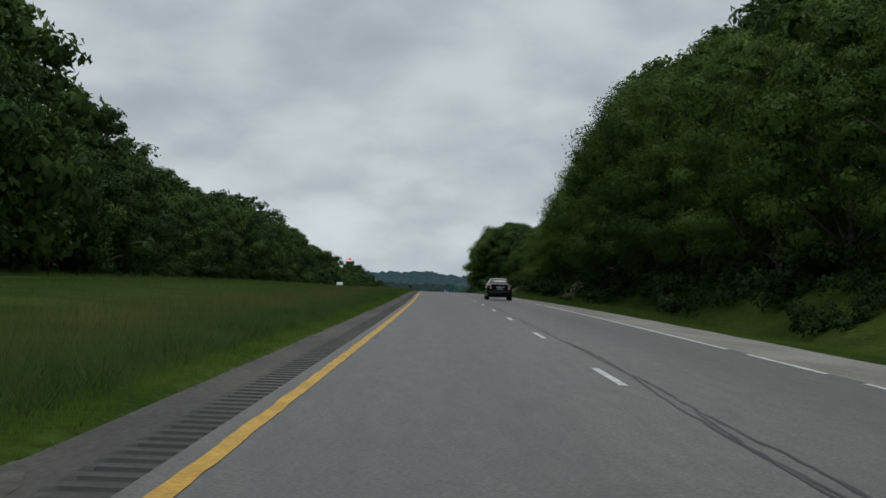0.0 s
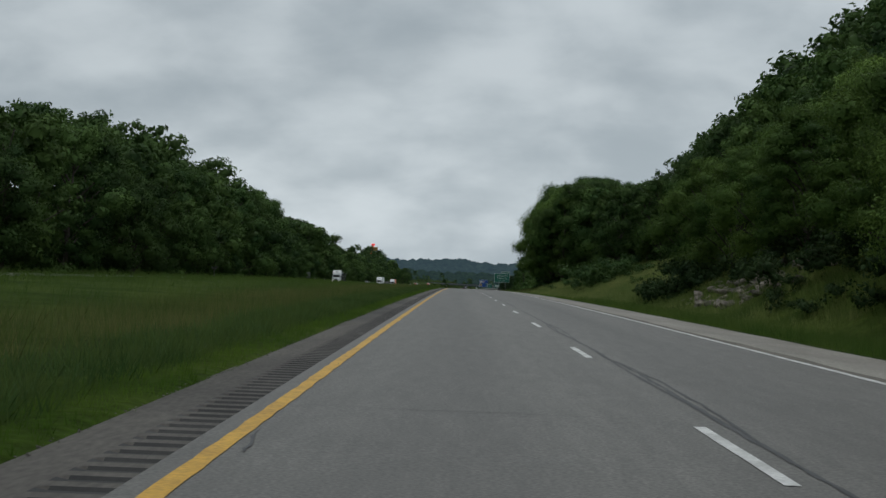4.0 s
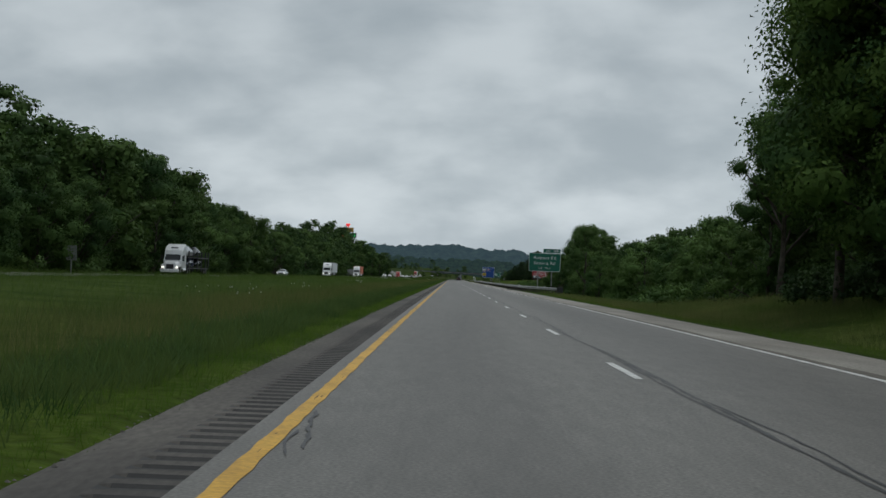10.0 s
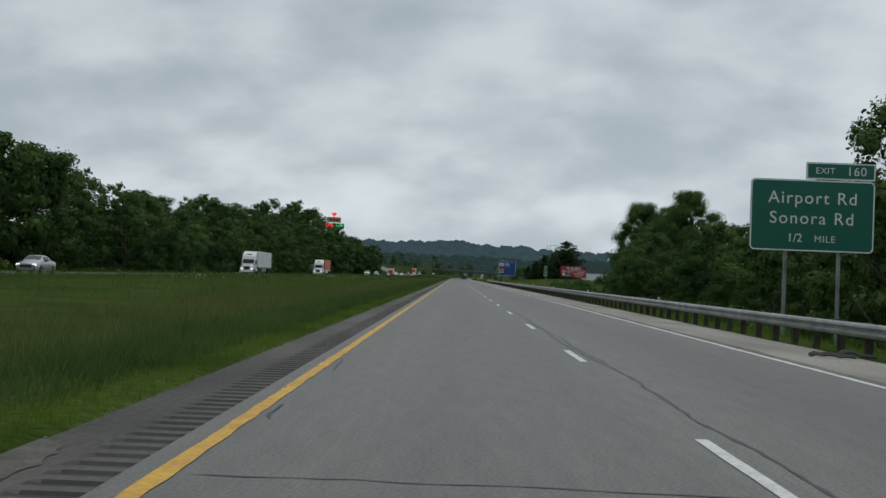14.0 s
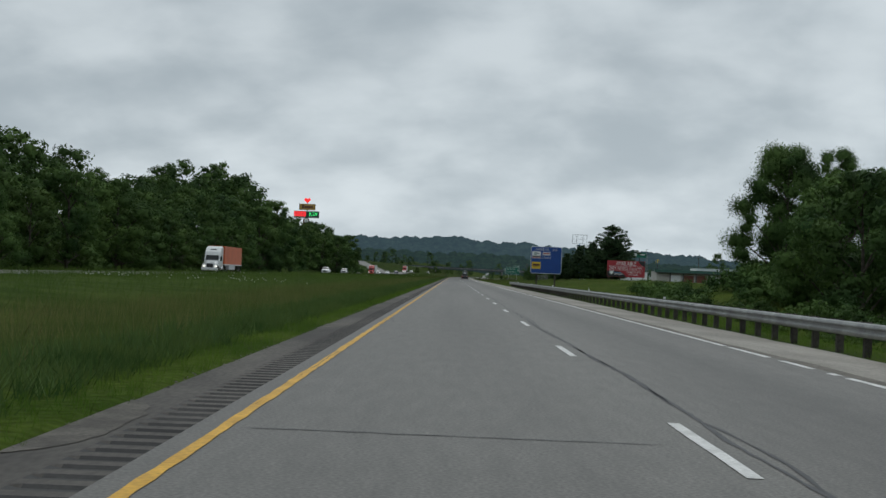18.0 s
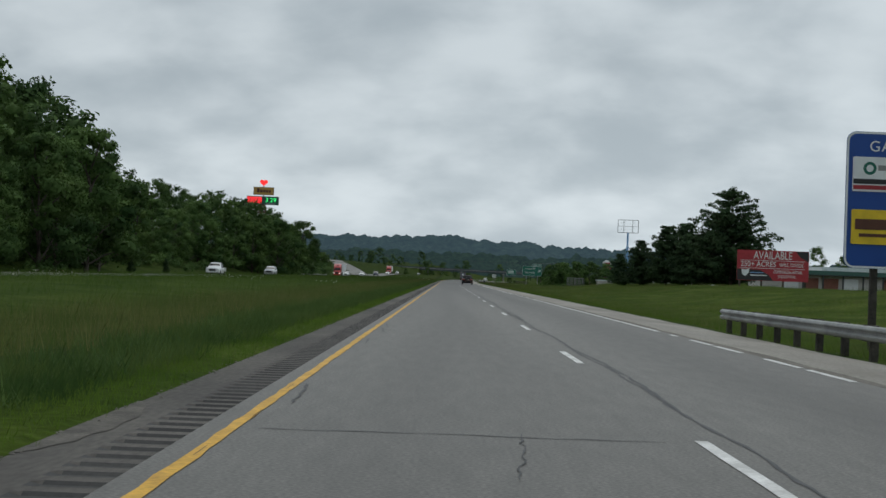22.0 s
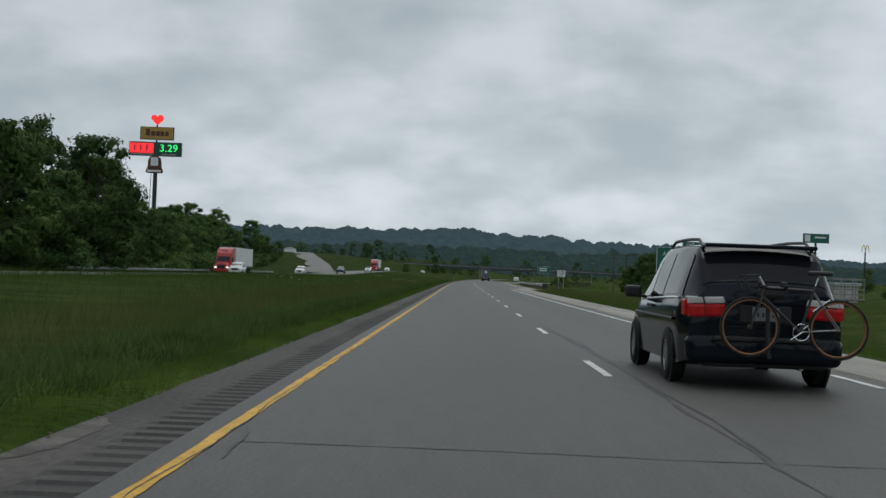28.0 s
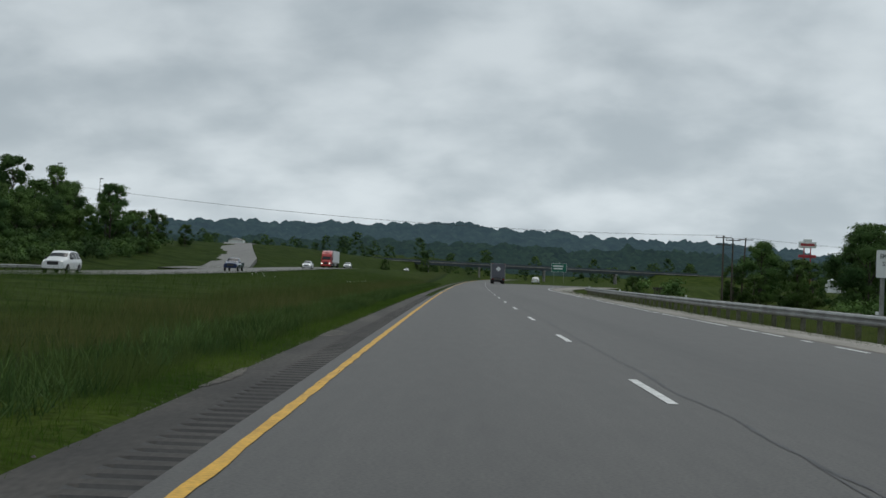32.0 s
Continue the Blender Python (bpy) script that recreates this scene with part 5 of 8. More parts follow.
tufts("median_grass", 54000, strip(-10.5, -30, 10, 1400, 1.0, 0.4, 4.0), 0.42, 0.35, M_BLADE, "tall green grass in the middle of the median", 3, 3, 1.9)
tufts("median_grass", 40000, strip(-23, -30.6, 10, 1250), 0.62, 0.3, M_BLADE, "tall green grass along the far side of the median", 23)
tufts("far_verge_grass", 12000, strip(-41.5, -47, 60, 1420), 0.5, 0.35, M_VERGE, "green grass below the far wood", 4)
tufts("roadside_grass", 55000, strip(6.45, 10.5, 20, 1180, 1.2, 0.5), 0.18, 0.14, M_VERGE, "green grass beyond the pale shoulder", 5)
tufts("slope_grass", 46000, strip(10.0, 38, 190, 400, 1.2, 0.5, 2.5), 0.45, 0.3, M_SLOPE, "tall yellow-green grass on the cut slope", 6, 3, 2.2)
tufts("slope_grass", 40000, strip(9.5, 38, 190, 400, 1.2, 0.6, 1.6), 0.36, 0.25, M_SLOPE, "fresh green grass on the cut slope", 61, 3, 2.0)
tufts("field_grass", 46000, strip(7.0, 40, 780, 1150, 1.5, 0.4, 3.0), 0.26, 0.2, M_VERGE, "rough green grass field beside the road", 7)
tufts("field_grass", 40000, strip(7.0, 40, 780, 1150, 1.4, 0.7, 4.5), 0.36, 0.25, M_SEED, "yellowish seeding grass in the field", 71)
tufts("bank_grass", 22000, strip(7.6, 17, 405, 505, 1.0, 0.3), 0.5, 0.3, M_SEED, "tall yellow-green grass before the roadside trees", 62)
tufts("bank_grass", 12000, strip(7.4, 15, 1100, 1300, 1.0, 0.3), 0.42, 0.3, M_SEED, "tall yellow-green grass beside the exit", 63)
tufts("bank_grass", 26000, strip(6.6, 13.5, 60, 245, 1.0, 0.4), 0.4, 0.25, M_BLADE, "long green grass at the foot of the wooded bank", 64, 3, 1.8)
tufts("ditch_grass", 16000, strip(7.4, 20, 440, 800, 1.0, 0.5), 0.45, 0.25, M_VERGE, "rank green grass behind the guardrail", 8)


# broad-leaved weeds that grow in clumps between the verge and the tall grass
tufts("weeds", 22000, strip(-5.5, -7.3, 6, 1310, 1.0, 1.1, 0.9), 0.25, 0.26, M_WEED, "broad-leaved weeds in clumps beside the verge", 77, 5, 3.4)
# grit and small stones along the broken edge of the shoulder
gv, gf = [], []
rs = random.Random(83)
yy = 4.0
while yy < 1290:
    u = -4.80 + rs.gauss(0, 0.05)
    s = rs.choice((0.006, 0.009, 0.012, 0.018))
    x, z = u + float(road_x(yy)), float(road_z(yy)) - 0.004
    b0 = len(gv)
    gv += [(x - s, yy - s * rs.uniform(0.5, 1.2), z), (x + s * rs.uniform(0.6, 1.2), yy - s, z), (x + s, yy + s * rs.uniform(0.6, 1.4), z), (x - s * rs.uniform(0.6, 1.1), yy + s, z), (x + rs.uniform(-0.3, 0.3) * s, yy, z + s * rs.uniform(0.5, 1.1))]
    gf += [(b0, b0 + 1, b0 + 4), (b0 + 1, b0 + 2, b0 + 4), (b0 + 2, b0 + 3, b0 + 4), (b0 + 3, b0, b0 + 4)]
    yy += rs.uniform(0.03, 0.28)
tagged(raw("edge_grit", gv, gf, M_GRIT), "pale grit and small stones along the shoulder edge", "stones", kind="stuff")

# ---- guardrails ----
W_BEAM = [(0.0, -0.155), (0.05, -0.13), (0.075, -0.085), (0.075, -0.06), (0.02, -0.02), (0.02, 0.02), (0.075, 0.06), (0.075, 0.085), (0.05, 0.13), (0.0, 0.155)]


def guardrail(label, pts, side, group, terminal=None, post_mat=None, reflect=True):
    """A steel beam on square posts along a line of (x, y); the beam faces -x for side -1, +x for side 1."""
    root = thing("guardrail", label, "guardrail", group)
    P = [Vector((x, y, 0)) for x, y in pts]
    L = [0.0]
    for a, b in zip(P, P[1:]):
        L.append(L[-1] + (b - a).length)

    def on(d):
        for i in range(len(P) - 1):
            if d <= L[i + 1] or i == len(P) - 2:
                k = (d - L[i]) / (L[i + 1] - L[i])
                return P[i].lerp(P[i + 1], k), (P[i + 1] - P[i]).normalized()

    def base(p):
        return max(gz(p.x, p.y), float(road_z(p.y)) - 0.35)

    def level(p):
        return float(road_z(p.y)) - (0.17 if side < 0 else 0.03)

    n = max(2, int(L[-1] / 3.81))
    verts, faces, m = [], [], len(W_BEAM)
    for i in range(n + 1):
        p, d = on(L[-1] * i / n)
        out = Vector((d.y, -d.x, 0)) * (1 if side > 0 else -1)
        for o, h in W_BEAM:
            q = p + out * (o + 0.10)
            verts.append((q.x, q.y, level(p) + 0.58 + h))
        if i:
            a = (i - 1) * m
            for j in range(m - 1):
                faces.append((a + j, a + j + 1, a + m + j + 1, a + m + j))
    beam = raw("beam", verts, faces, M_GALV, root, "galvanised steel beam")
    sol = beam.modifiers.new("thick", "SOLIDIFY")
    sol.thickness = 0.006
    post_bm = box_bm(0.15, 0.15, 1.0, (0, 0, 0.5), 0.008)
    post_me = bpy.data.meshes.new("post")
    post_bm.to_mesh(post_me)
    post_bm.free()
    post_me.materials.append(post_mat or M_POST)
    block_bm = box_bm(0.12, 0.14, 0.34, (0, 0, 0))
    block_me = bpy.data.meshes.new("block")
    block_bm.to_mesh(block_me)
    block_bm.free()
    block_me.materials.append(post_mat or M_POST)
    refl_bm = box_bm(0.09, 0.03, 0.11, (0, 0, 0))
    refl_me = bpy.data.meshes.new("reflector")
    refl_bm.to_mesh(refl_me)
    refl_bm.free()
    refl_me.materials.append(M_SIGN_WHITE)
    k = int(L[-1] / 1.905)
    for i in range(k + 1):
        p, d = on(L[-1] * i / k)
        out = Vector((d.y, -d.x, 0)) * (1 if side > 0 else -1)
        ang = math.degrees(math.atan2(d.y, d.x)) - 90
        b = base(p) - 0.25
        ob = new("post", post_me)
        ob.parent = root
        q = p - out * 0.13
        ob.matrix_basis = pose(q.x, q.y, b, 0, 0, ang) @ Matrix.Diagonal((1, 1, level(p) + 0.74 - b, 1))
        ob = new("block", block_me)
        ob.parent = root
        q = p + out * 0.035
        ob.matrix_basis = pose(q.x, q.y, level(p) + 0.58, 0, 0, ang)
        if reflect and i % 15 == 4:
            ob = new("reflector", refl_me)
            ob.parent = root
            ob.matrix_basis = pose(p.x, p.y, level(p) + 0.79, 0, 0, ang)
    if terminal is not None:
        p, d = on(terminal * L[-1])
        e = p - d * 0.35 if terminal == 0 else p + d * 0.35
        b = level(p)
        bm = box_bm(0.62, 0.32, 0.62, (e.x + 0.12, e.y, b + 0.50), 0.03)
        box_bm(0.20, 0.05, 0.36, (e.x - 0.03, e.y - 0.17, b + 0.54), bm=bm)
        box_bm(0.20, 0.05, 0.36, (e.x + 0.24, e.y - 0.17, b + 0.54), bm=bm)
        part("impact_head", bm, M_POLE_DARK, root, "dark boxed impact head")
        part("foot_plate", box_bm(0.5, 0.5, 0.12, (e.x + 0.1, e.y, b + 0.06), 0.02), M_POST, root)
        part("anchor_post", box_bm(0.12, 0.15, 0.6, (e.x + 0.1, e.y + 0.1, b + 0.2)), M_POST, root)
    return root


guardrail("weathered steel guardrail on dark posts beside the shoulder", [(8.7, 491), (7.4, 503), (6.75, 516), (6.6, 540), (6.55, 834)], -1, "guardrails", terminal=0)
RAIL2 = [(9.4, 1194), (9.25, 1203), (9.15, 1225), (9.4, 1250), (9.9, 1275), (10.5, 1292)]
guardrail("steel guardrail curving along the exit lane", RAIL2, -1, "guardrails", terminal=0, post_mat=M_POST_PALE)
guardrail("steel guardrail along the ramp's edge", [(-57.5, 1465), (-66.5, 1510), (-76.0, 1570)], 1, "guardrails", reflect=False)
guardrail("steel guardrail beyond the other carriageway", [(-42.5, 1147), (-42.5, 1222)], 1, "guardrails", reflect=False)
guardrail("steel guardrail beyond the other carriageway", [(-42.3, 1250), (-42.3, 1290)], 1, "guardrails", reflect=False)
guardrail("short steel guardrail in the exit gore", [(27.5, 1360), (35, 1386)], -1, "guardrails", reflect=False)


# ---- road signs ----
def rounded_panel(w, h, r, depth, n=5):
    bm = bmesh.new()
    vs = []
    for cx, cz, a0 in ((w / 2 - r, h / 2 - r, 0), (-w / 2 + r, h / 2 - r, 90), (-w / 2 + r, -h / 2 + r, 180), (w / 2 - r, -h / 2 + r, 270)):
        for i in range(n + 1):
            a = radians(a0 + 90 * i / n)
            vs.append(bm.verts.new((cx + r * math.cos(a), 0, cz + r * math.sin(a))))
    f = bm.faces.new(vs)
    ex = bmesh.ops.extrude_face_region(bm, geom=[f])
    bmesh.ops.translate(bm, vec=(0, depth, 0), verts=[v for v in ex["geom"] if isinstance(v, bmesh.types.BMVert)])
    bmesh.ops.recalc_face_normals(bm, faces=bm.faces)
    return bm


def border(w, h, r, t, n=5):
    """A thin raised frame just in front of a panel."""
    bm = bmesh.new()
    rings = []
    for inset in (0, t):
        ring = []
        for cx, cz, a0 in ((w / 2 - r, h / 2 - r, 0), (-w / 2 + r, h / 2 - r, 90), (-w / 2 + r, -h / 2 + r, 180), (w / 2 - r, -h / 2 + r, 270)):
            for i in range(n + 1):
                a = radians(a0 + 90 * i / n)
                ring.append(bm.verts.new((cx + (r - inset) * math.cos(a), -0.006, cz + (r - inset) * math.sin(a))))
        rings.append(ring)
    m = len(rings[0])
    for i in range(m):
        bm.faces.new((rings[0][i], rings[0][(i + 1) % m], rings[1][(i + 1) % m], rings[1][i]))
    return bm


def shifted(ob, x, y, z):
    ob.matrix_basis = Matrix.Translation((x, y, z))
    return ob


def panel_on(root, name, w, h, z, mat, x=0.0, y=0.0, edge=0.05, label="", r=None):
    r = r if r is not None else min(w, h) * 0.07
    p = shifted(part(name, rounded_panel(w, h, r, 0.03), mat, root, label), x, y, z)
    if edge:
        e = part("border", border(w - 0.02, h - 0.02, r, edge), M_SIGN_WHITE, p)
    return p


def sign_posts(root, xs, top, ground, y=0.12, wide=0.11, mat=None):
    for x in xs:
        bm = box_bm(wide, 0.015, top - ground + 0.6, (x, y, (top + ground) / 2 - 0.3))
        box_bm(0.015, 0.13, top - ground + 0.6, (x - wide / 2, y + 0.055, (top + ground) / 2 - 0.3), bm=bm)
        box_bm(0.015, 0.13, top - ground + 0.6, (x + wide / 2, y + 0.055, (top + ground) / 2 - 0.3), bm=bm)
        part("post", bm, mat or M_GALV, root, "grey steel post")


SX, SY = 11.6, 551.0
root = thing("exit_sign", "green exit sign with white lettering on two steel posts", "road sign", "exit signs", at=(SX, SY, 0))
p = panel_on(root, "panel", 4.75, 2.75, 4.06, M_SIGN_GREEN)
text_part("lettering", "Airport Rd", 0.66, M_SIGN_WHITE, p, (-0.0, -0.012, 0.66), spacing=1.16)
text_part("lettering", "Sonora Rd", 0.66, M_SIGN_WHITE, p, (-0.02, -0.012, -0.12), spacing=1.16)
text_part("lettering", "1/2", 0.46, M_SIGN_WHITE, p, (-0.65, -0.012, -0.88))
text_part("lettering", "MILE", 0.36, M_SIGN_WHITE, p, (0.5, -0.012, -0.9), spacing=1.15)
p = panel_on(root, "exit_tab", 2.65, 0.66, 5.79, M_SIGN_GREEN, x=1.05)
text_part("lettering", "EXIT", 0.34, M_SIGN_WHITE, p, (-0.6, -0.012, 0), spacing=1.1)
text_part("lettering", "160", 0.48, M_SIGN_WHITE, p, (0.6, -0.012, 0), spacing=1.1)
sign_posts(root, (-0.95, 1.1), 5.3, gz(SX, SY))

SX, SY = 21.75, 1155.4
root = thing("exit_sign", "green exit direction sign with an arrow on two posts", "road sign", "exit signs", at=(SX, SY, -0.28))
p = panel_on(root, "panel", 5.5, 2.75, 4.12, M_SIGN_GREEN)
text_part("lettering", "Airport Rd", 0.62, M_SIGN_WHITE, p, (-0.55, -0.012, 0.62), spacing=1.1)
text_part("lettering", "Sonora Rd", 0.62, M_SIGN_WHITE, p, (-0.55, -0.012, -0.42), spacing=1.1)
bm = box_bm(0.16, 0.01, 0.8, (2.0, -0.012, 0.0), turn=Matrix.Rotation(radians(45), 4, "Y"))
box_bm(0.55, 0.01, 0.14, (2.12, -0.012, 0.32), bm=bm)
box_bm(0.14, 0.01, 0.55, (2.32, -0.012, 0.12), bm=bm)
part("arrow", bm, M_SIGN_WHITE, p)
p = panel_on(root, "exit_tab", 2.7, 0.66, 5.85, M_SIGN_GREEN, x=1.35)
text_part("lettering", "EXIT", 0.42, M_SIGN_WHITE, p, (-0.48, -0.012, 0), spacing=1.05)
text_part("lettering", "160", 0.42, M_SIGN_WHITE, p, (0.72, -0.012, 0), spacing=1.05)
sign_posts(root, (-1.6, 1.6), 5.4, gz(SX, SY) + 0.28)

SX, SY = 11.35, 830.8
root = thing("service_sign", "large blue service sign with business panels on two posts", "road sign", at=(SX, SY, 0))
root.matrix_basis = pose(SX, SY, 0.1) @ Matrix.Diagonal((0.935, 0.935, 0.935, 1))
p = panel_on(root, "panel", 4.75, 4.15, 4.02, M_SIGN_BLUE, edge=0.06)
text_part("lettering", "GAS-EXIT", 0.46, M_SIGN_WHITE, p, (-0.62, -0.012, 1.62), spacing=1.12)
text_part("lettering", "160", 0.46, M_SIGN_WHITE, p, (1.25, -0.012, 1.62), spacing=1.12)
q = panel_on(p, "business_panel", 1.32, 1.05, 0.78, M_SIGN_WHITE, x=-1.52, y=-0.036, edge=0, label="white panel with a green ring and red stripe", r=0.05)
bm = bmesh.new()
bmesh.ops.create_circle(bm, cap_ends=False, segments=24, radius=0.2, matrix=pose(-0.15, -0.006, 0.18, 90))
ring = bmesh.ops.extrude_edge_only(bm, edges=list(bm.edges))
for v in [g for g in ring["geom"] if isinstance(g, bmesh.types.BMVert)]:
    v.co = Vector((-0.15, -0.006, 0.18)) + (v.co - Vector((-0.15, -0.006, 0.18))) * 0.55
part("ring", bm, M_SIGN_GREEN, q)
part("stripe", box_bm(1.28, 0.008, 0.15, (0, -0.004, -0.22)), M_BLACK, q)
part("stripe", box_bm(1.28, 0.008, 0.13, (0, -0.004, -0.40)), M_SIGN_RED, q)
part("bar", box_bm(0.3, 0.008, 0.16, (0.25, -0.004, 0.2)), M_GALV, q)
q = panel_on(p, "business_panel", 1.32, 1.05, 0.78, M_SIGN_BLUE, x=0.0, y=-0.036, edge=0.03, label="blue panel with a white box of red bars", r=0.05)
part("box", box_bm(1.05, 0.008, 0.45, (0, -0.005, 0.2)), M_SIGN_WHITE, q)
part("bar", box_bm(0.9, 0.008, 0.2, (0, -0.012, 0.23)), M_SIGN_RED, q)
text_part("lettering", "Diesel", 0.26, M_SIGN_WHITE, q, (0, -0.012, -0.3))
q = panel_on(p, "business_panel", 1.32, 1.05, -0.82, M_SIGN_YELLOW, x=-1.52, y=-0.036, edge=0, label="yellow panel with dark bars", r=0.05)
part("bar", box_bm(1.1, 0.008, 0.32, (0, -0.005, 0.08)), M_BROWN, q)
part("bar", box_bm(0.85, 0.008, 0.1, (0, -0.005, -0.25)), M_BROWN, q)
sign_posts(root, (-1.4, 1.4), 5.6, gz(SX, SY) - 0.1, wide=0.2, mat=M_POST)

root = thing("mile_marker", "narrow green mile marker on a single post", "road sign", at=(9.05, 658, 0))
p = panel_on(root, "panel", 0.42, 1.3, 2.27, M_SIGN_GREEN, edge=0.02, r=0.04)
text_part("lettering", "MILE", 0.14, M_SIGN_WHITE, p, (0, -0.012, 0.5))
for k, c in enumerate("160"):
    text_part("lettering", c, 0.34, M_SIGN_WHITE, p, (0, -0.012, 0.22 - 0.33 * k))
part("post", box_bm(0.05, 0.04, 3.4, (0, 0.06, 0.9)), M_GALV, root)

# backs of signs for the other carriageway
root = thing("sign_back", "grey back of a rectangular sign for oncoming traffic", "road sign", at=(-44, 877, 0), turn=6)
panel_on(root, "panel", 4.6, 2.2, 2.2, M_GALV, edge=0)
sign_posts(root, (-1.3, 1.3), 2.6, gz(-44, 877), y=-0.12)
root = thing("sign_back", "small grey back of a sign beyond the median", "road sign", at=(-43, 495, 0))
panel_on(root, "panel", 1.2, 1.6, gz(-43, 495) + 2.4, M_GALV, edge=0)
sign_posts(root, (0.0,), gz(-43, 495) + 3.0, gz(-43, 495), y=0.08)
root = thing("diamond_sign", "dark back of a diamond sign at the wood's edge", "road sign", at=(-42, 356, 0))
part("panel", box_bm(1.2, 0.02, 1.2, (0, 0, gz(-42, 356) + 2.2), turn=Matrix.Rotation(radians(45), 4, "Y")), M_GALV, root)
sign_posts(root, (0.0,), gz(-42, 356) + 2.6, gz(-42, 356), y=0.06)

# ---- billboard and the tall empty frame ----
BX, BY = 40.65, 963.0
root = thing("billboard", "red land-sale billboard with white lettering", "billboard", at=(BX, BY, 0), turn=-8)
p = panel_on(root, "panel", 9.2, 4.0, 4.35, M_SIGN_RED, edge=0, r=0.02)
text_part("lettering", "AVAILABLE", 1.45, M_SIGN_WHITE, p, (0.0, -0.02, 1.3), wide=0.70, depth=0.012)
text_part("lettering", "250+ ACRES", 1.0, M_SIGN_WHITE, p, (-1.85, -0.02, 0.15), wide=0.86, depth=0.012)
text_part("lettering", "WILL DIVIDE", 0.72, M_SIGN_WHITE, p, (2.4, -0.02, 0.12), wide=0.77, depth=0.01)
text_part("lettering", "COMMERCIAL/RETAIL", 0.60, M_SIGN_WHITE, p, (1.95, -0.02, -0.8), wide=0.64, depth=0.01)
text_part("lettering", "INDUSTRIAL", 0.55, M_SIGN_WHITE, p, (1.85, -0.02, -1.4), wide=0.76, depth=0.01)
for z in (0.66, -0.36):
    part("rule", box_bm(8.3, 0.012, 0.05, (0, -0.012, z)), M_SIGN_WHITE, p)
for corner in (((-4.56, -1.96), (0.1, -1.96), (-0.5, -1.2), (-1.6, -0.6), (-4.56, -0.5)), ((2.9, 1.96), (3.5, 1.2), (4.56, 0.6), (4.56, 1.96))):
    bm = bmesh.new()
    bm.faces.new([bm.verts.new((x, -0.006, z)) for x, z in corner])
    bmesh.ops.recalc_face_normals(bm, faces=bm.faces[:])
    part("dark_corner", bm, M_BLACK, p)
bm = bmesh.new()
bm.faces.new([bm.verts.new((x, -0.03, z)) for x, z in ((-4.0, -0.52), (-3.5, -0.6), (-3.0, -0.45), (-3.05, -1.0), (-3.5, -1.45), (-3.95, -1.15))])
part("shape", bm, M_SIGN_WHITE, p)
part("bar", box_bm(2.1, 0.01, 0.14, (-1.8, -0.014, -1.3)), M_SIGN_WHITE, p)
part("bar", box_bm(1.7, 0.01, 0.10, (-2.0, -0.014, -0.95)), M_POLE_BLUE, p)
for x in (-4.2, -1.4, 1.4, 4.2):
    part("post", box_bm(0.25, 0.25, 6.3, (x, 0.2, 2.75)), M_POLE_WOOD, root)
part("stringer", box_bm(9.0, 0.08, 0.2, (0, 0.06, 3.2)), M_POLE_WOOD, root)
part("stringer", box_bm(9.0, 0.08, 0.2, (0, 0.06, 5.4)), M_POLE_WOOD, root)

FX, FY = 46.75, 1144.0
root = thing("empty_sign_frame", "tall blue pole carrying an empty grey sign frame", "sign", at=(FX, FY, 0))
part("pole", rod_bm((0, 0, gz(FX, FY) - 0.5), (0, 0, 11.2), 0.36, 0.35, 16), M_POLE_BLUE, root)
part("upper_pole", rod_bm((0, 0, 11.2), (0, 0, 15.3), 0.26, 0.25, 16), M_POLE_BLUE, root)
part("collar", rod_bm((0, 0, 11.1), (0, 0, 11.3), 0.40, 0.38, 16), M_POLE_BLUE, root)
fr = part("frame", border(5.7, 3.6, 0.32, 0.14), M_FRAME, root, "grey steel frame")
shifted(fr, 0, -0.2, 16.95)
sol = fr.modifiers.new("thick", "SOLIDIFY")
sol.thickness = 0.12
for x in (-1.2, 1.2):
    part("upright", box_bm(0.1, 0.1, 3.5, (x, -0.2, 16.95)), M_FRAME, root)
part("crossbar", box_bm(5.5, 0.08, 0.08, (0, -0.2, 16.95)), M_FRAME, root)
for x in (-1.85, -0.6, 0.6, 1.85):
    for z in (16.1, 17.75):
        arm = part("lamp_holder", box_bm(0.09, 0.12, 0.30, (x, -0.2, z), 0.02), M_SIGN_WHITE, root, "white lamp holder")
        part("arm", rod_bm((x, -0.2, z + 0.14), (x + (0.6 if x < 0 else -0.6) * (1 if abs(x) > 1 else -1), -0.2, z + 0.26), 0.03, 0.03, 6), M_FRAME, arm)

# ---- tall fuel sign ----
HX, HY = -83.6, 1352.0
base = gz(HX, HY)
root = thing("fuel_sign", "tall fuel sign with heart, gold panel and lit prices", "sign", at=(HX, HY, 0))
part("pole", rod_bm((0, 0, base - 1), (0, 0, 26.0), 0.62, 0.55, 16), M_POLE_DARK, root)
part("mast", rod_bm((0, 0, 25.9), (0, 0, 38.2), 0.28, 0.2, 12), M_POLE_DARK, root)
bm = bmesh.new()
hv = []
for i in range(40):
    a = 2 * math.pi * i / 40
    hv.append(bm.verts.new((16 * math.sin(a) ** 3 * 0.105, -0.2, (13 * math.cos(a) - 5 * math.cos(2 * a) - 2 * math.cos(3 * a) - math.cos(4 * a)) * 0.1)))
f = bm.faces.new(hv)
ex = bmesh.ops.extrude_face_region(bm, geom=[f])
bmesh.ops.translate(bm, vec=(0, 0.4, 0), verts=[v for v in ex["geom"] if isinstance(v, bmesh.types.BMVert)])
bmesh.ops.recalc_face_normals(bm, faces=bm.faces)
shifted(part("heart", bm, M_HEART, root, "glowing red heart"), 0, 0, 39.4)
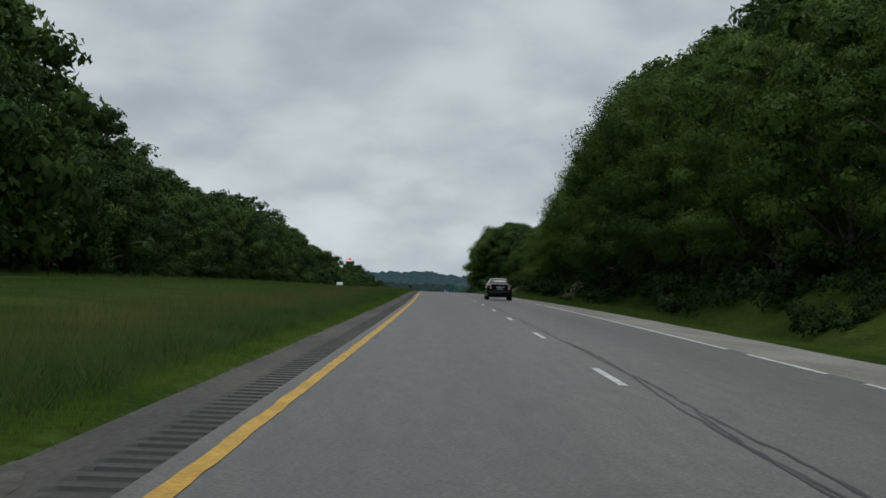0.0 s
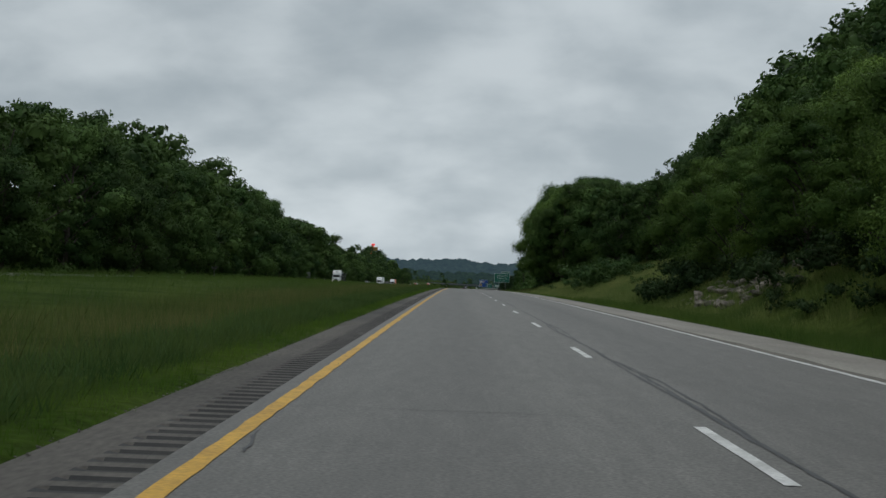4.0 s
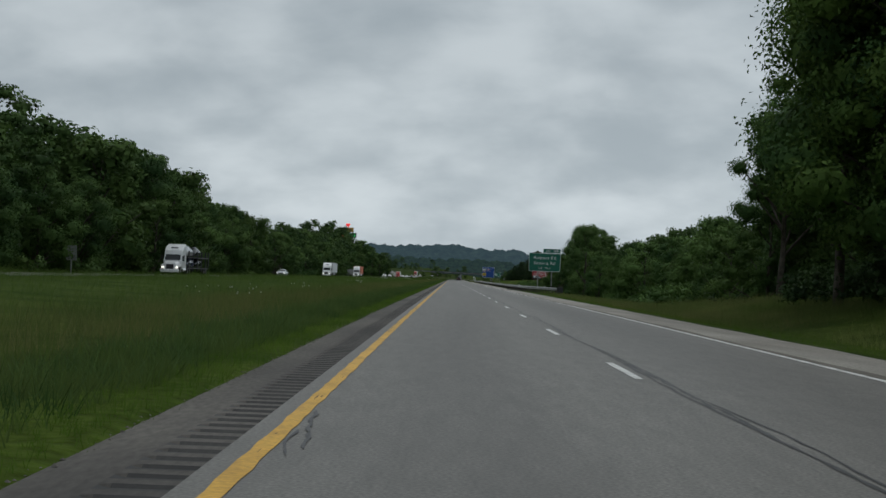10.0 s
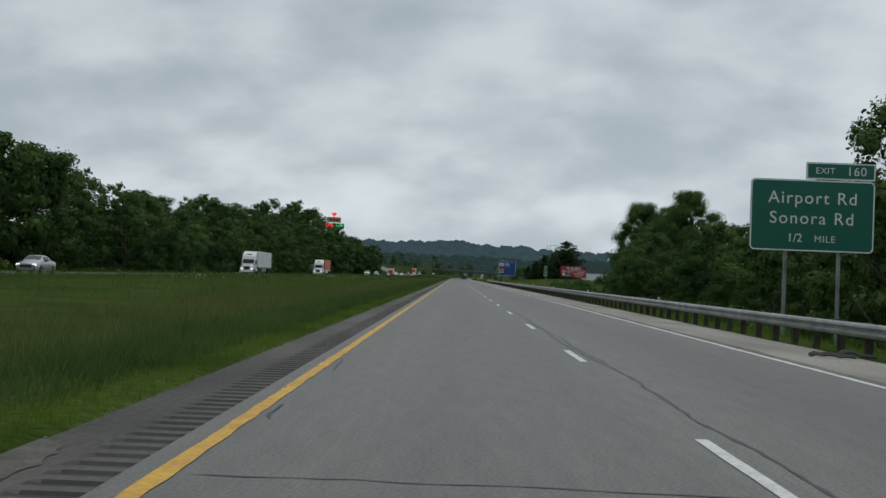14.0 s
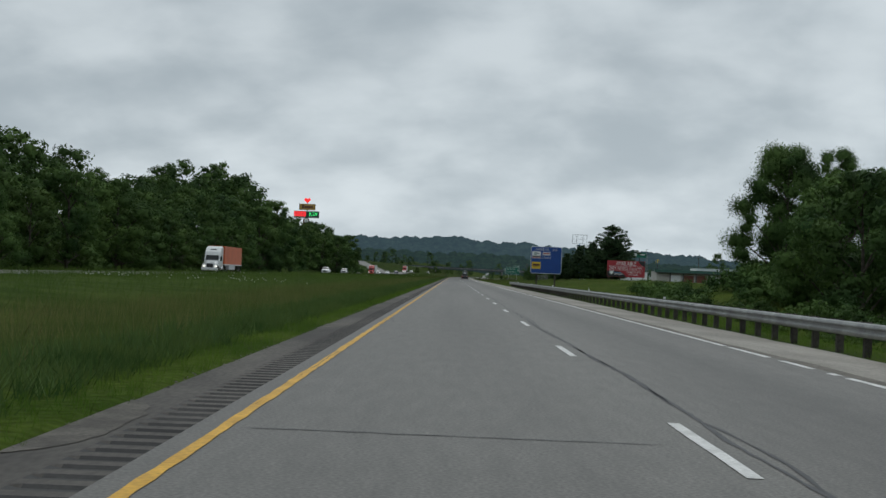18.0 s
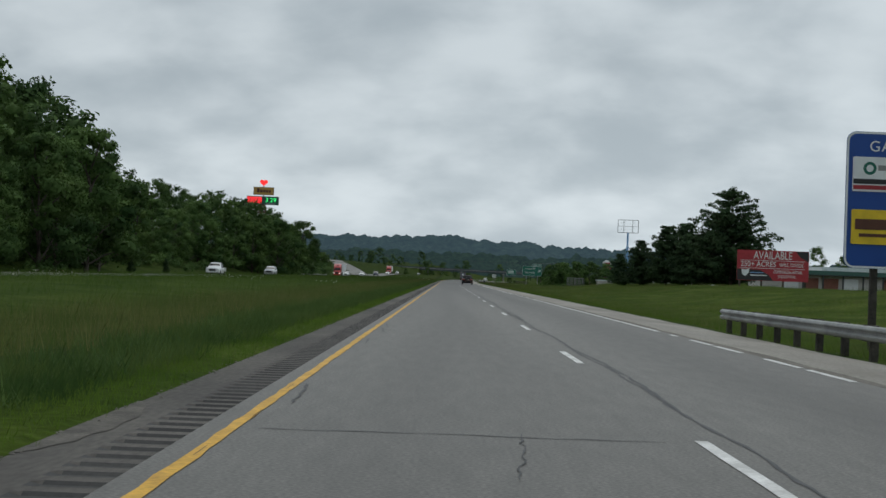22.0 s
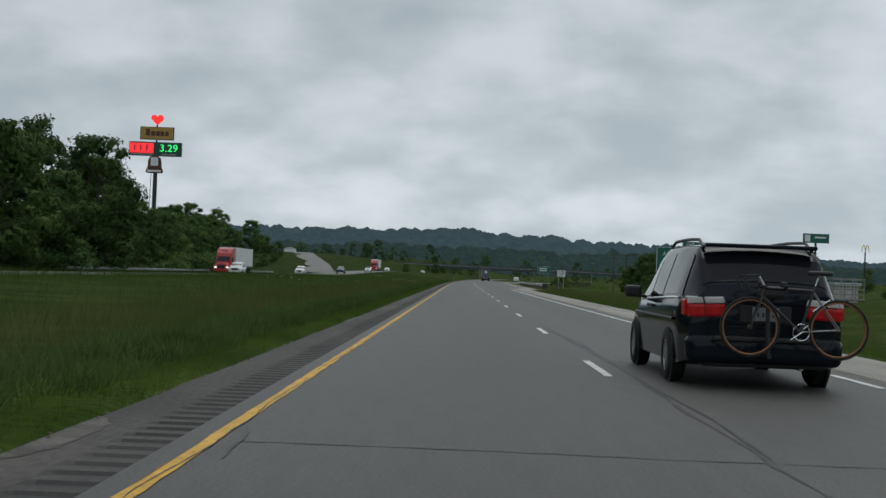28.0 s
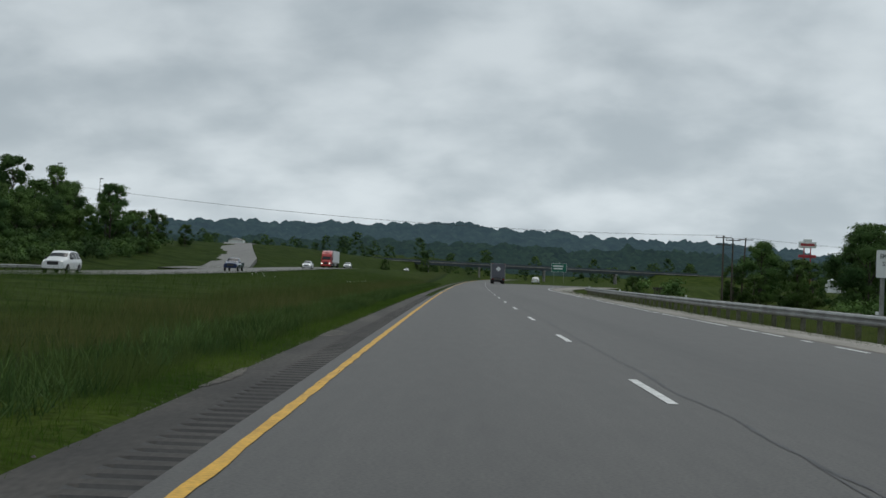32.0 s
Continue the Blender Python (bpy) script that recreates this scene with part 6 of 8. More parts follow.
p = part("name_panel", box_bm(8.6, 0.7, 3.1, (0.05, 0, 35.7), 0.1), M_GOLD, root, "gold panel with dark bars")
for x, w, h in ((-2.3, 1.1, 1.8), (-0.9, 1.1, 1.2), (0.35, 1.0, 1.2), (1.5, 1.0, 1.2), (2.7, 0.9, 1.2)):
    part("bar", box_bm(w, 0.06, h, (x, -0.38, 35.65 + (h - 1.2) / 2)), M_BROWN, p)
part("panel_rim", box_bm(8.9, 0.5, 3.4, (0.05, 0.06, 35.7)), M_POLE_DARK, root)
p = part("price_panel", box_bm(13.9, 0.8, 3.7, (-0.2, 0, 31.55), 0.08), M_LED_BACK, root)
part("red_face", box_bm(6.4, 0.1, 2.6, (-3.85, -0.42, 31.75)), M_LED_RED, p, "glowing red price field")
for x in (-5.6, -4.0, -2.4):
    part("bar", box_bm(0.35, 0.06, 1.5, (x, -0.48, 31.8)), M_LED_BACK, p)
text_part("price", "3.29", 2.7, M_LED_GREEN, p, (3.35, -0.45, 31.75), depth=0.03, spacing=1.05)
part("bar", box_bm(6.0, 0.05, 0.35, (-3.7, -0.43, 30.1)), M_GALV, p)
part("bar", box_bm(3.8, 0.05, 0.3, (3.4, -0.43, 30.15)), M_GALV, p)
bm = bmesh.new()
prof = [(0.0, 4.6), (0.9, 4.5), (1.5, 3.9), (1.75, 2.9), (1.8, 1.5), (2.2, 0.8), (2.3, 0.3), (1.9, 0.0), (0, 0.0)]
vs = [bm.verts.new((x, -0.3, z)) for x, z in prof] + [bm.verts.new((-x, -0.3, z)) for x, z in prof[-2:0:-1]]
f = bm.faces.new(vs)
ex = bmesh.ops.extrude_face_region(bm, geom=[f])
bmesh.ops.translate(bm, vec=(0, 0.6, 0), verts=[v for v in ex["geom"] if isinstance(v, bmesh.types.BMVert)])
bmesh.ops.recalc_face_normals(bm, faces=bm.faces)
p = shifted(part("emblem", bm, M_BROWN, root, "brown bell-shaped emblem"), -0.2, -0.3, 25.2)
part("emblem_face", box_bm(2.0, 0.1, 2.2, (0, -0.34, 3.0), 0.04), M_SIGN_WHITE, p)
part("emblem_band", box_bm(3.6, 0.1, 0.5, (0, -0.36, 0.55), 0.04), M_SIGN_WHITE, p)
part("ladder", rod_bm((-1.6, 0, base), (-1.1, 0, 25.4), 0.08, 0.08, 6), M_POLE_DARK, root)
for x, y, h in ((-94, 1375, 20), (-76, 1400, 19), (-88, 1470, 21), (96.2, 1300, 18), (97.6, 1305, 15.6)):
    lamp = thing("street_lamp", "tall thin lamp post behind the trees", "street lamp", "lamp posts", at=(x, y, gz(x, y)))
    part("pole", rod_bm((0, 0, -0.3), (0, 0, h - gz(x, y)), 0.12, 0.07, 8), M_GALV, lamp)
    part("head", box_bm(0.9, 0.35, 0.18, (0.3, 0, h - gz(x, y)), 0.03), M_POLE_DARK, lamp)

# ---- bridge and ramp ----
root = thing("overpass", "low road bridge on piers crossing the highway", "bridge")
a, b = (-52.0, 1850.0), (125.0, 1850.0)
za, zb = 8.6, 6.4
slope = Matrix.Rotation(math.atan2(zb - za, b[0] - a[0]) * -1, 4, "Y")
mid = ((a[0] + b[0]) / 2, 1850, (za + zb) / 2)
ln = b[0] - a[0]
part("deck", box_bm(ln, 11.0, 0.4, (mid[0], mid[1], mid[2] - 0.35), turn=slope), M_CONCRETE, root)
part("parapet", box_bm(ln, 0.3, 0.85, (mid[0], mid[1] - 5.3, mid[2] + 0.25), turn=slope), M_GIRDER, root)
part("parapet", box_bm(ln, 0.3, 0.85, (mid[0], mid[1] + 5.3, mid[2] + 0.25), turn=slope), M_GIRDER, root)
for dy in (-4.6, -1.6, 1.6, 4.6):
    part("girder", box_bm(ln, 0.35, 1.3, (mid[0], mid[1] + dy, mid[2] - 1.2), turn=slope), M_GIRDER, root)
for x in (-18, 9.5, 44, 82):
    zz = za + (zb - za) * (x - a[0]) / ln - 1.8
    g = gz(x, 1850)
    p = part("pier_cap", box_bm(1.2, 10.0, 0.9, (x, 1850, zz - 0.45), 0.05), M_CONCRETE, root)
    for dy in (-3.6, 0, 3.6):
        part("column", rod_bm((x, 1850 + dy, g - 0.5), (x, 1850 + dy, zz - 0.8), 0.5, 0.5, 14), M_CONCRETE, root)
part("road_left", box_bm(400, 9.0, 0.5, (-252, 1850, 8.3)), M_ASPHALT_FAR, root)
part("road_right", box_bm(500, 9.0, 0.5, (375, 1850, 6.0)), M_ASPHALT_FAR, root)

ramp_pts = [(-41, 1350, 0.35), (-44.5, 1400, 0.9), (-51, 1450, 2.4), (-60, 1500, 4.3), (-70, 1560, 6.8), (-78, 1620, 8.6), (-82, 1700, 9.2), (-84, 1850, 8.9)]
rv, rf = [], []
for i, (x, y, z) in enumerate(ramp_pts):
    p0, p1 = ramp_pts[max(i - 1, 0)], ramp_pts[min(i + 1, len(ramp_pts) - 1)]
    d = Vector((p1[0] - p0[0], p1[1] - p0[1])).normalized()
    zz = max(z, max(gz(x + d.y * k, y - d.x * k) for k in (-4, 0, 4)) + 0.12)
    for k in (-4.2, 4.2):
        rv += [(x + d.y * k, y - d.x * k, zz), (x + d.y * k, y - d.x * k, zz - 3)]
    if i:
        q = (i - 1) * 4
        rf += [(q, q + 2, q + 6, q + 4), (q + 1, q, q + 4, q + 5), (q + 2, q + 3, q + 7, q + 6)]
tagged(raw("ramp_road", rv, rf, M_ASPHALT_FAR), "pale asphalt ramp climbing to the bridge", "road", kind="structure")
root = thing("overhead_sign", "green guide sign on posts beside the bridge", "road sign", at=(48, 1800, 0))
panel_on(root, "panel", 7.5, 4.2, 7.0, M_SIGN_GREEN, edge=0.1)
part("bar", box_bm(5.0, 0.02, 0.7, (-0.4, -0.02, 7.8)), M_SIGN_WHITE, root)
part("bar", box_bm(4.4, 0.02, 0.7, (-0.4, -0.02, 6.5)), M_SIGN_WHITE, root)
sign_posts(root, (-2.4, 2.4), 7.0, gz(48, 1800))

# ---- shops and sheds off to the side ----
def shed(name, label, w, d, h, at, wall, roof, turn=0.0, gable=0.0, category="building"):
    root = thing(name, label, category, at=at, turn=turn)
    part("wall", box_bm(w, d, h + 0.6, (0, 0, h / 2 - 0.3)), wall, root)
    if gable:
        bm = bmesh.new()
        v = [bm.verts.new(q) for q in ((-w / 2 - 0.2, -d / 2 - 0.2, h), (w / 2 + 0.2, -d / 2 - 0.2, h), (w / 2 + 0.2, d / 2 + 0.2, h), (-w / 2 - 0.2, d / 2 + 0.2, h), (0, -d / 2 - 0.2, h + gable), (0, d / 2 + 0.2, h + gable))]
        for q in ((0, 1, 4), (2, 3, 5), (1, 2, 5, 4), (3, 0, 4, 5), (0, 3, 2, 1)):
            bm.faces.new([v[i] for i in q])
        part("roof", bm, roof, root)
    else:
        part("roof", box_bm(w + 0.6, d + 0.6, 0.35, (0, 0, h + 0.17)), roof, root)
    return root


bx, by = 84.0, 1068.0
gb = gz(bx, by)
root = thing("shop_row", "long low closed shop row with green fascia and pale roof", "building", at=(bx, by, 1.2))
part("wall", box_bm(38, 12, 4.6, (0, 6, 1.6)), M_PANEL, root)
part("fascia", box_bm(39.4, 1.2, 0.9, (0, -0.6, 4.0)), M_ROOF_GREEN, root)
part("canopy", box_bm(39.0, 2.6, 0.18, (0, -0.6, 3.5)), M_POLE_DARK, root)
part("roof", box_bm(24.0, 11, 0.8, (6, 6, 4.9)), M_ROOF_WHITE, root)
for i in range(9):
    x = -17 + i * 4.25
    part("bay", box_bm(3.2, 0.12, 2.3, (x, -0.05, 1.7)), M_BRICK_RED if i in (2, 3, 6, 7) else (M_SIGN_WHITE if i in (1, 4) else M_PANEL), root)
    part("pillar", box_bm(0.3, 0.3, 3.4, (x + 2.1, -1.7, 1.7)), M_POLE_DARK, root)
shed("garden_shed", "small white shed with a dark gable roof", 4.6, 3.4, 2.3, (52.5, 1166, gz(52.5, 1166)), M_SIGN_WHITE, M_POLE_DARK, 12, 1.0)
shed("storage_building", "tall plain white storage building", 13, 9, 5.6, (70.5, 1172, gz(70.5, 1172)), M_SIGN_WHITE, M_ROOF_WHITE)
shed("trailer_office", "low pale trailer beside the shed", 5.0, 2.6, 2.0, (45.5, 1180, gz(45.5, 1180)), M_PANEL, M_ROOF_WHITE)
shed("farm_building", "white roofed building far beyond the exit", 18, 10, 4, (120, 1520, gz(120, 1520)), M_SIGN_WHITE, M_ROOF_WHITE)
shed("farm_building", "white building below the hill", 6, 5, 2.4, (-93, 1690, gz(-93, 1690) + 0.6), M_SIGN_WHITE, M_PANEL, 0, 1.0)
shed("farm_building", "pale building across the valley", 16, 10, 5, (160, 1700, gz(160, 1700)), M_SIGN_WHITE, M_ROOF_WHITE, 0, 2.0)

root = thing("hilltop_billboard", "green and white billboard on a tall pole", "billboard", at=(112, 1432, 0))
part("pole", rod_bm((0, 0.3, gz(112, 1432) - 0.4), (0, 0.3, 17.0), 0.4, 0.35, 12), M_POLE_DARK, root)
p = part("panel", box_bm(8.4, 0.4, 3.0, (0, 0, 17.8), 0.04), M_SIGN_GREEN, root)
part("box", box_bm(1.8, 0.06, 2.2, (-2.8, -0.22, 17.8)), M_SIGN_WHITE, p)
part("bar", box_bm(3.6, 0.06, 0.6, (1.4, -0.22, 18.1)), M_SIGN_WHITE, p)
root = thing("restaurant_sign", "distant yellow double-arch shape on a pole", "sign", at=(118, 1400, 0))
part("pole", rod_bm((0, 0.2, gz(118, 1400) - 0.4), (0, 0.2, 13.0), 0.2, 0.2, 10), M_POLE_DARK, root)
for x in (-0.55, 0.55):
    cu = [(x + 0.5 * math.cos(radians(t)), 0.0, 13.0 + 2.0 * math.sin(radians(t))) for t in range(0, 181, 15)]
    V, F = [], []
    tube(cu, [0.11] * len(cu), 6, V, F)
    raw("arch", V, F, M_SIGN_YELLOW, root)
root = thing("diner_sign", "red and white diner sign on a tall lattice pole", "sign", at=(83, 1480, 0))
g = gz(83, 1480)
for x in (-0.8, 0.8):
    part("leg", rod_bm((x, 0, g - 0.4), (x, 0, 11.5), 0.14, 0.14, 8), M_SIGN_RED, root)
part("panel", box_bm(4.4, 0.4, 1.6, (0, 0, 12.0), 0.2), M_SIGN_WHITE, root)
part("bar", box_bm(3.4, 0.06, 0.6, (0, -0.22, 12.0)), M_SIGN_RED, root)
part("crown", box_bm(2.2, 0.4, 0.7, (0, 0, 13.1), 0.2), M_SIGN_WHITE, root)
part("panel", box_bm(4.2, 0.4, 0.7, (0, 0, 9.2), 0.05), M_SIGN_RED, root)
root = thing("roadside_notice", "white regulatory sign with black lettering on two posts", "road sign", at=(13.2, 1212, 0))
p = panel_on(root, "panel", 1.25, 0.98, 2.2, M_SIGN_WHITE, edge=0, r=0.05)
for words, z in (("EMERGENCY", 0.27), ("STOPPING", 0.0), ("ONLY", -0.27)):
    text_part("lettering", words, 0.22, M_BLACK, p, (0, -0.012, z), wide=0.8)
sign_posts(root, (-0.35, 0.35), 2.5, gz(13.2, 1212), y=0.1)

root = thing("cage_trailer", "open grey slatted livestock trailer parked on the grass", "trailer", at=(31.8, 1131, gz(31.8, 1131)), turn=6)
for y in (0.0, 1.8):
    for z in (0.7, 1.15, 1.6, 2.05, 2.5):
        part("rail", box_bm(4.3, 0.05, 0.14 if z in (0.7, 2.5) else 0.09, (0, y, z)), M_GALV, root)
    for x in (-2.1, -1.05, 0.0, 1.05, 2.1):
        part("upright", box_bm(0.08, 0.07, 2.0, (x, y + 0.06, 1.6)), M_GALV, root)
for x in (-2.1, 2.1):
    for z in (0.7, 1.6, 2.5):
        part("end_rail", box_bm(0.05, 1.8, 0.1, (x, 0.9, z)), M_GALV, root)
part("floor", box_bm(4.3, 1.85, 0.1, (0, 0.9, 0.62)), M_POST, root)
part("roof", box_bm(4.3, 1.9, 0.05, (0, 0.9, 2.58)), M_GALV, root)
part("drawbar", box_bm(1.4, 0.1, 0.1, (-2.8, 0.9, 0.5)), M_POLE_DARK, root)
for x in (-0.45, 0.45):
    for y in (-0.05, 1.85):
        part("wheel", rod_bm((x, y - 0.1, 0.32), (x, y + 0.1, 0.32), 0.32, 0.32, 16), M_TYRE, root)

# utility poles with their wires
poles = []
for x, y, h in ((39.8, 1370, 9.2), (46.0, 1392, 9.6), (49.0, 1398, 10.0), (78, 1250, 11.0), (100, 1180, 12.5)):
    g = gz(x, y)
    lean = 0.6 if x == 49.0 else 0.0
    root = thing("utility_pole", "dark wooden utility pole with crossarms", "utility pole", "utility poles", at=(x, y, 0))
    part("pole", rod_bm((0, 0, g - 0.5), (lean, 0, h), 0.17, 0.12, 10), M_POLE_WOOD, root)
    part("crossarm", box_bm(2.6, 0.12, 0.14, (lean, -0.1, h - 0.35)), M_POLE_WOOD, root)
    if x == 39.8:
        part("crossarm", box_bm(2.2, 0.12, 0.14, (0, -0.1, h - 1.5)), M_POLE_WOOD, root)
    for k in (-1.1, 0, 1.1):
        part("insulator", rod_bm((lean + k, -0.1, h - 0.28), (lean + k, -0.1, h - 0.05), 0.05, 0.04, 8), M_GALV, root)
    poles.append((x + lean, y, h))
wires = thing("power_lines", "thin power lines strung between the poles", "power line")
for (x0, y0, z0), (x1, y1, z1) in (((-60, 1345, 12.0), poles[0]), (poles[0], poles[1]), (poles[1], poles[2]), (poles[2], (160, 1420, 10.0))):
    for off in (-1.1, 1.1):
        V, F = [], []
        pts = []
        for i in range(13):
            k = i / 12
            pts.append((x0 + (x1 - x0) * k + off * 0.3, y0 + (y1 - y0) * k + off, z0 + (z1 - z0) * k - 1.6 * 4 * k * (1 - k) * (math.hypot(x1 - x0, y1 - y0) / 100)))
        tube(pts, [0.012] * 13, 4, V, F)
        raw("wire", V, F, M_BLACK, wires)

# ---- rocks, debris, flowers ----
rr = random.Random(5)
ICO_ROCK = []
for s in range(4):
    bm = bmesh.new()
    bmesh.ops.create_icosphere(bm, subdivisions=2, radius=1.0)
    q = random.Random(s)
    for v in bm.verts:
        n = noise.noise(v.co * 1.3 + Vector((s * 7, 0, 0)))
        v.co *= 0.8 + 0.5 * n
        v.co.z *= 0.62
        v.co = Vector([round(c * 3.2) / 3.2 * 0.35 + c * 0.65 for c in v.co])
    me = bpy.data.meshes.new("rock")
    bm.to_mesh(me)
    bm.free()
    me.materials.append(M_ROCK)
    ICO_ROCK.append(me)
ROCKS = [thing("rock_outcrop", "broken grey-brown rock showing through the bank", "rock", "rock outcrops") for _ in range(2)]
for i in range(240):
    outcrop = ROCKS[i % 2]
    y = (132 if i % 2 == 0 else 214) + rr.gauss(0, 4.5)
    u = rr.uniform(10.8, 15.5)
    s = rr.uniform(0.14, 0.5)
    ob = new("rock", ICO_ROCK[rr.randrange(4)])
    ob.parent = outcrop
    ob.matrix_basis = pose(u, y, gz(u, y) + s * 0.1, rr.uniform(-25, 25), rr.uniform(-25, 25), rr.uniform(0, 360)) @ Matrix.Diagonal((s, s * rr.uniform(0.7, 1.2), s, 1))
for x, y, lab in ((5.2, 372, "shredded black tyre tread on the shoulder"), (5.6, 378, "scrap of black tyre tread on the shoulder"), (5.4, 527, "curled black tyre scrap on the shoulder"), (6.15, 528, "strip of black tyre tread beside the guardrail")):
    q = random.Random(int(y))
    V, F = [], []
    n = 7
    for i in range(n):
        a = i / (n - 1)
        w = (0.06 + 0.07 * math.sin(math.pi * a)) * (1.0 if x > 0 else 0.5)
        xx, yy, zz = x + (a - 0.5) * (0.9 if x > 0 else 0.3) + q.uniform(-0.03, 0.03), y + 0.12 * math.sin(5 * a), shoulder_fall(x, y) - 0.005 + 0.12 * math.sin(math.pi * a) * q.random()
        V += [(xx, yy - w, zz), (xx, yy + w, zz + 0.05), (xx, yy + w, zz + 0.075), (xx, yy - w, zz + 0.025)]
        if i:
            p0 = (i - 1) * 4
            F += [(p0 + j, p0 + (j + 1) % 4, p0 + 4 + (j + 1) % 4, p0 + 4 + j) for j in range(4)]
    tagged(raw("tyre_scrap", V, F, M_TYRE), lab, "debris", "road debris")
# worn pale patches where the shoulder has broken up, and grit that gathers at the joints
pv, pf = [], []
joint = 693.8 - 18.44 * 37
spots = []
while joint < 1260:
    if rr.random() < 0.7:
        spots.append((joint, rr.uniform(0.34, 0.48), rr.uniform(1.2, 2.8)))
    joint += 18.44
spots += [(rr.uniform(10, 1260), rr.uniform(0.06, 0.22), rr.uniform(0.4, 1.4)) for _ in range(60)]
for yy, w, L2 in spots:
    b0 = len(pv)
    ring = [(-4.83 + w * math.cos(q) * rr.uniform(0.82, 1.06), yy + L2 * math.sin(q)) for q in [-math.pi / 2 + math.pi * i / 24 for i in range(25)]]
    pv += [(p[0] + float(road_x(p[1])), p[1], float(road_z(p[1])) - 0.006 + 0.0007 * (len(pf) % 6)) for p in ring]
    pf.append(tuple(range(b0, b0 + 25)))
tagged(raw("shoulder_patches", pv, pf, M_PATCH), "pale gravelly patches along the shoulder edge", "shoulder", kind="stuff")
fv, ff = [], []
for cx, cy, n in [(rr.uniform(-26, -8), rr.uniform(300, 1300), rr.randint(5, 14)) for _ in range(26)] + [(rr.uniform(-27, -13), rr.uniform(600, 730), rr.randint(12, 30)) for _ in range(16)]:
    for _ in range(n):
        x, y = cx + rr.gauss(0, 0.9), cy + rr.gauss(0, 2.0)
        z, s = gz(x, y) + rr.uniform(0.4, 0.65), rr.uniform(0.015, 0.04)
        b0 = len(fv)
        fv += [(x - s, y, z), (x, y - s, z + 0.02), (x + s, y, z), (x, y + s, z + 0.02), (x, y, z - s * 1.4)]
        ff += [(b0, b0 + 1, b0 + 2, b0 + 3), (b0, b0 + 1, b0 + 4), (b0 + 1, b0 + 2, b0 + 4), (b0 + 2, b0 + 3, b0 + 4)]
tagged(raw("wild_flowers", fv, ff, M_FLOWER), "white wild flowers in the median grass", "flowers", kind="stuff")

# ---- vehicles ----
class Shell:
    """A car body lofted along its length (y forward, ground at z = 0) from a few cross-sections."""
    COLS = 9

    def __init__(self, sections, n=56, soft=3):
        s = np.array(sorted(sections), float)
        self.y = np.concatenate([[s[0, 0]], np.linspace(s[0, 0], s[-1, 0], n)[1:-1], [s[-1, 0]]])
        k = np.ones(2 * soft + 1) / (2 * soft + 1)
        self.p = []
        for c in range(1, s.shape[1]):
            v = np.interp(self.y, s[:, 0], s[:, c])
            pad = np.concatenate([np.full(soft, v[0]), v, np.full(soft, v[-1])])
            self.p.append(np.convolve(pad, k, "valid"))
        self.p = np.array(self.p)

    def ring(self, y):
        wl, wm, wb, wr, zb, zm, zs, zt = [np.interp(y, self.y, c) for c in self.p]
        return [(0, zb), (wl * 0.93, zb), (wl, zb + 0.10), (wm, zm), (wb, zs), (wr, zt - 0.075), (wr * 0.86, zt - 0.012), (wr * 0.45, zt + 0.012), (0, zt + 0.02)]

    def at(self, y, u):
        """The point at length y and place u (0 under the floor, 4 at the belt line, 5 at the roof's edge, 8 at its middle), right side."""
        r = self.ring(y)
        i = min(int(u), 7)
        t = u - i
        p0, p1, p2, p3 = r[max(i - 1, 0)], r[i], r[i + 1], r[min(i + 2, 8)]
        if i == 0:
            p0 = (-r[1][0], r[1][1])
        if i == 7:
            p3 = (-r[7][0], r[7][1])
        out = []
        for k in range(2):
            a, b, c, d = p0[k], p1[k], p2[k], p3[k]
            out.append(0.5 * (2 * b + (c - a) * t + (2 * a - 5 * b + 4 * c - d) * t * t + (3 * b - a - 3 * c + d) * t ** 3) * 0.65 + 0.35 * (b + (c - b) * t))
        return out

    def body(self, sub=3):
        us = np.linspace(0, 8, 8 * sub + 1)
        V, F = [], []
        m = 2 * (len(us) - 1)
        for y in self.y:
            h = [self.at(y, u) for u in us]
            V += [(x, y, z) for x, z in h] + [(-x, y, z) for x, z in h[-2:0:-1]]
        for i in range(len(self.y) - 1):
            for j in range(m):
                F.append((i * m + j, i * m + (j + 1) % m, (i + 1) * m + (j + 1) % m, (i + 1) * m + j))
        F.append(tuple(range(m))[::-1])
        F.append(tuple(range((len(self.y) - 1) * m, len(self.y) * m)))
        return V, [f[::-1] for f in F]

    def side_glass(self, yb0, yb1, yt0, yt1, s0=0.08, s1=0.93, side=1, lift=0.012, n=8):
        V, F = [], []
        for i in range(n + 1):
            for j in range(n + 1):
                s = s0 + (s1 - s0) * j / n
                k = j / n
                y0, y1 = yb0 + (yt0 - yb0) * k, yb1 + (yt1 - yb1) * k
                y = y0 + (y1 - y0) * i / n
                x, z = self.at(y, 4 + s)
                V.append((side * (x + lift), y, z + lift * 0.3))
        for i in range(n):
            for j in range(n):
                q = i * (n + 1) + j
                f = (q, q + 1, q + n + 2, q + n + 1)
                F.append(f if side < 0 else f[::-1])
        return V, F

    def top_glass(self, ya, yb, half=0.80, lift=0.012, n=10):
        """A windscreen or rear window lying on the top of the loft between two lengths; half: share of the top's width."""
        V, F = [], []
        for i in range(n + 1):
            y = ya + (yb - ya) * i / n
            for j in range(-n, n + 1):
                u = 8 - abs(j) / n * 3.0 * half
                x, z = self.at(y, u)
                V.append((x * (1 if j >= 0 else -1), y, z))
        m = 2 * n + 1
        V = [Vector(v) for v in V]
        for i in range(n):
            for j in range(2 * n):
                q = i * m + j
                F.append((q, q + 1, q + m + 1, q + m))
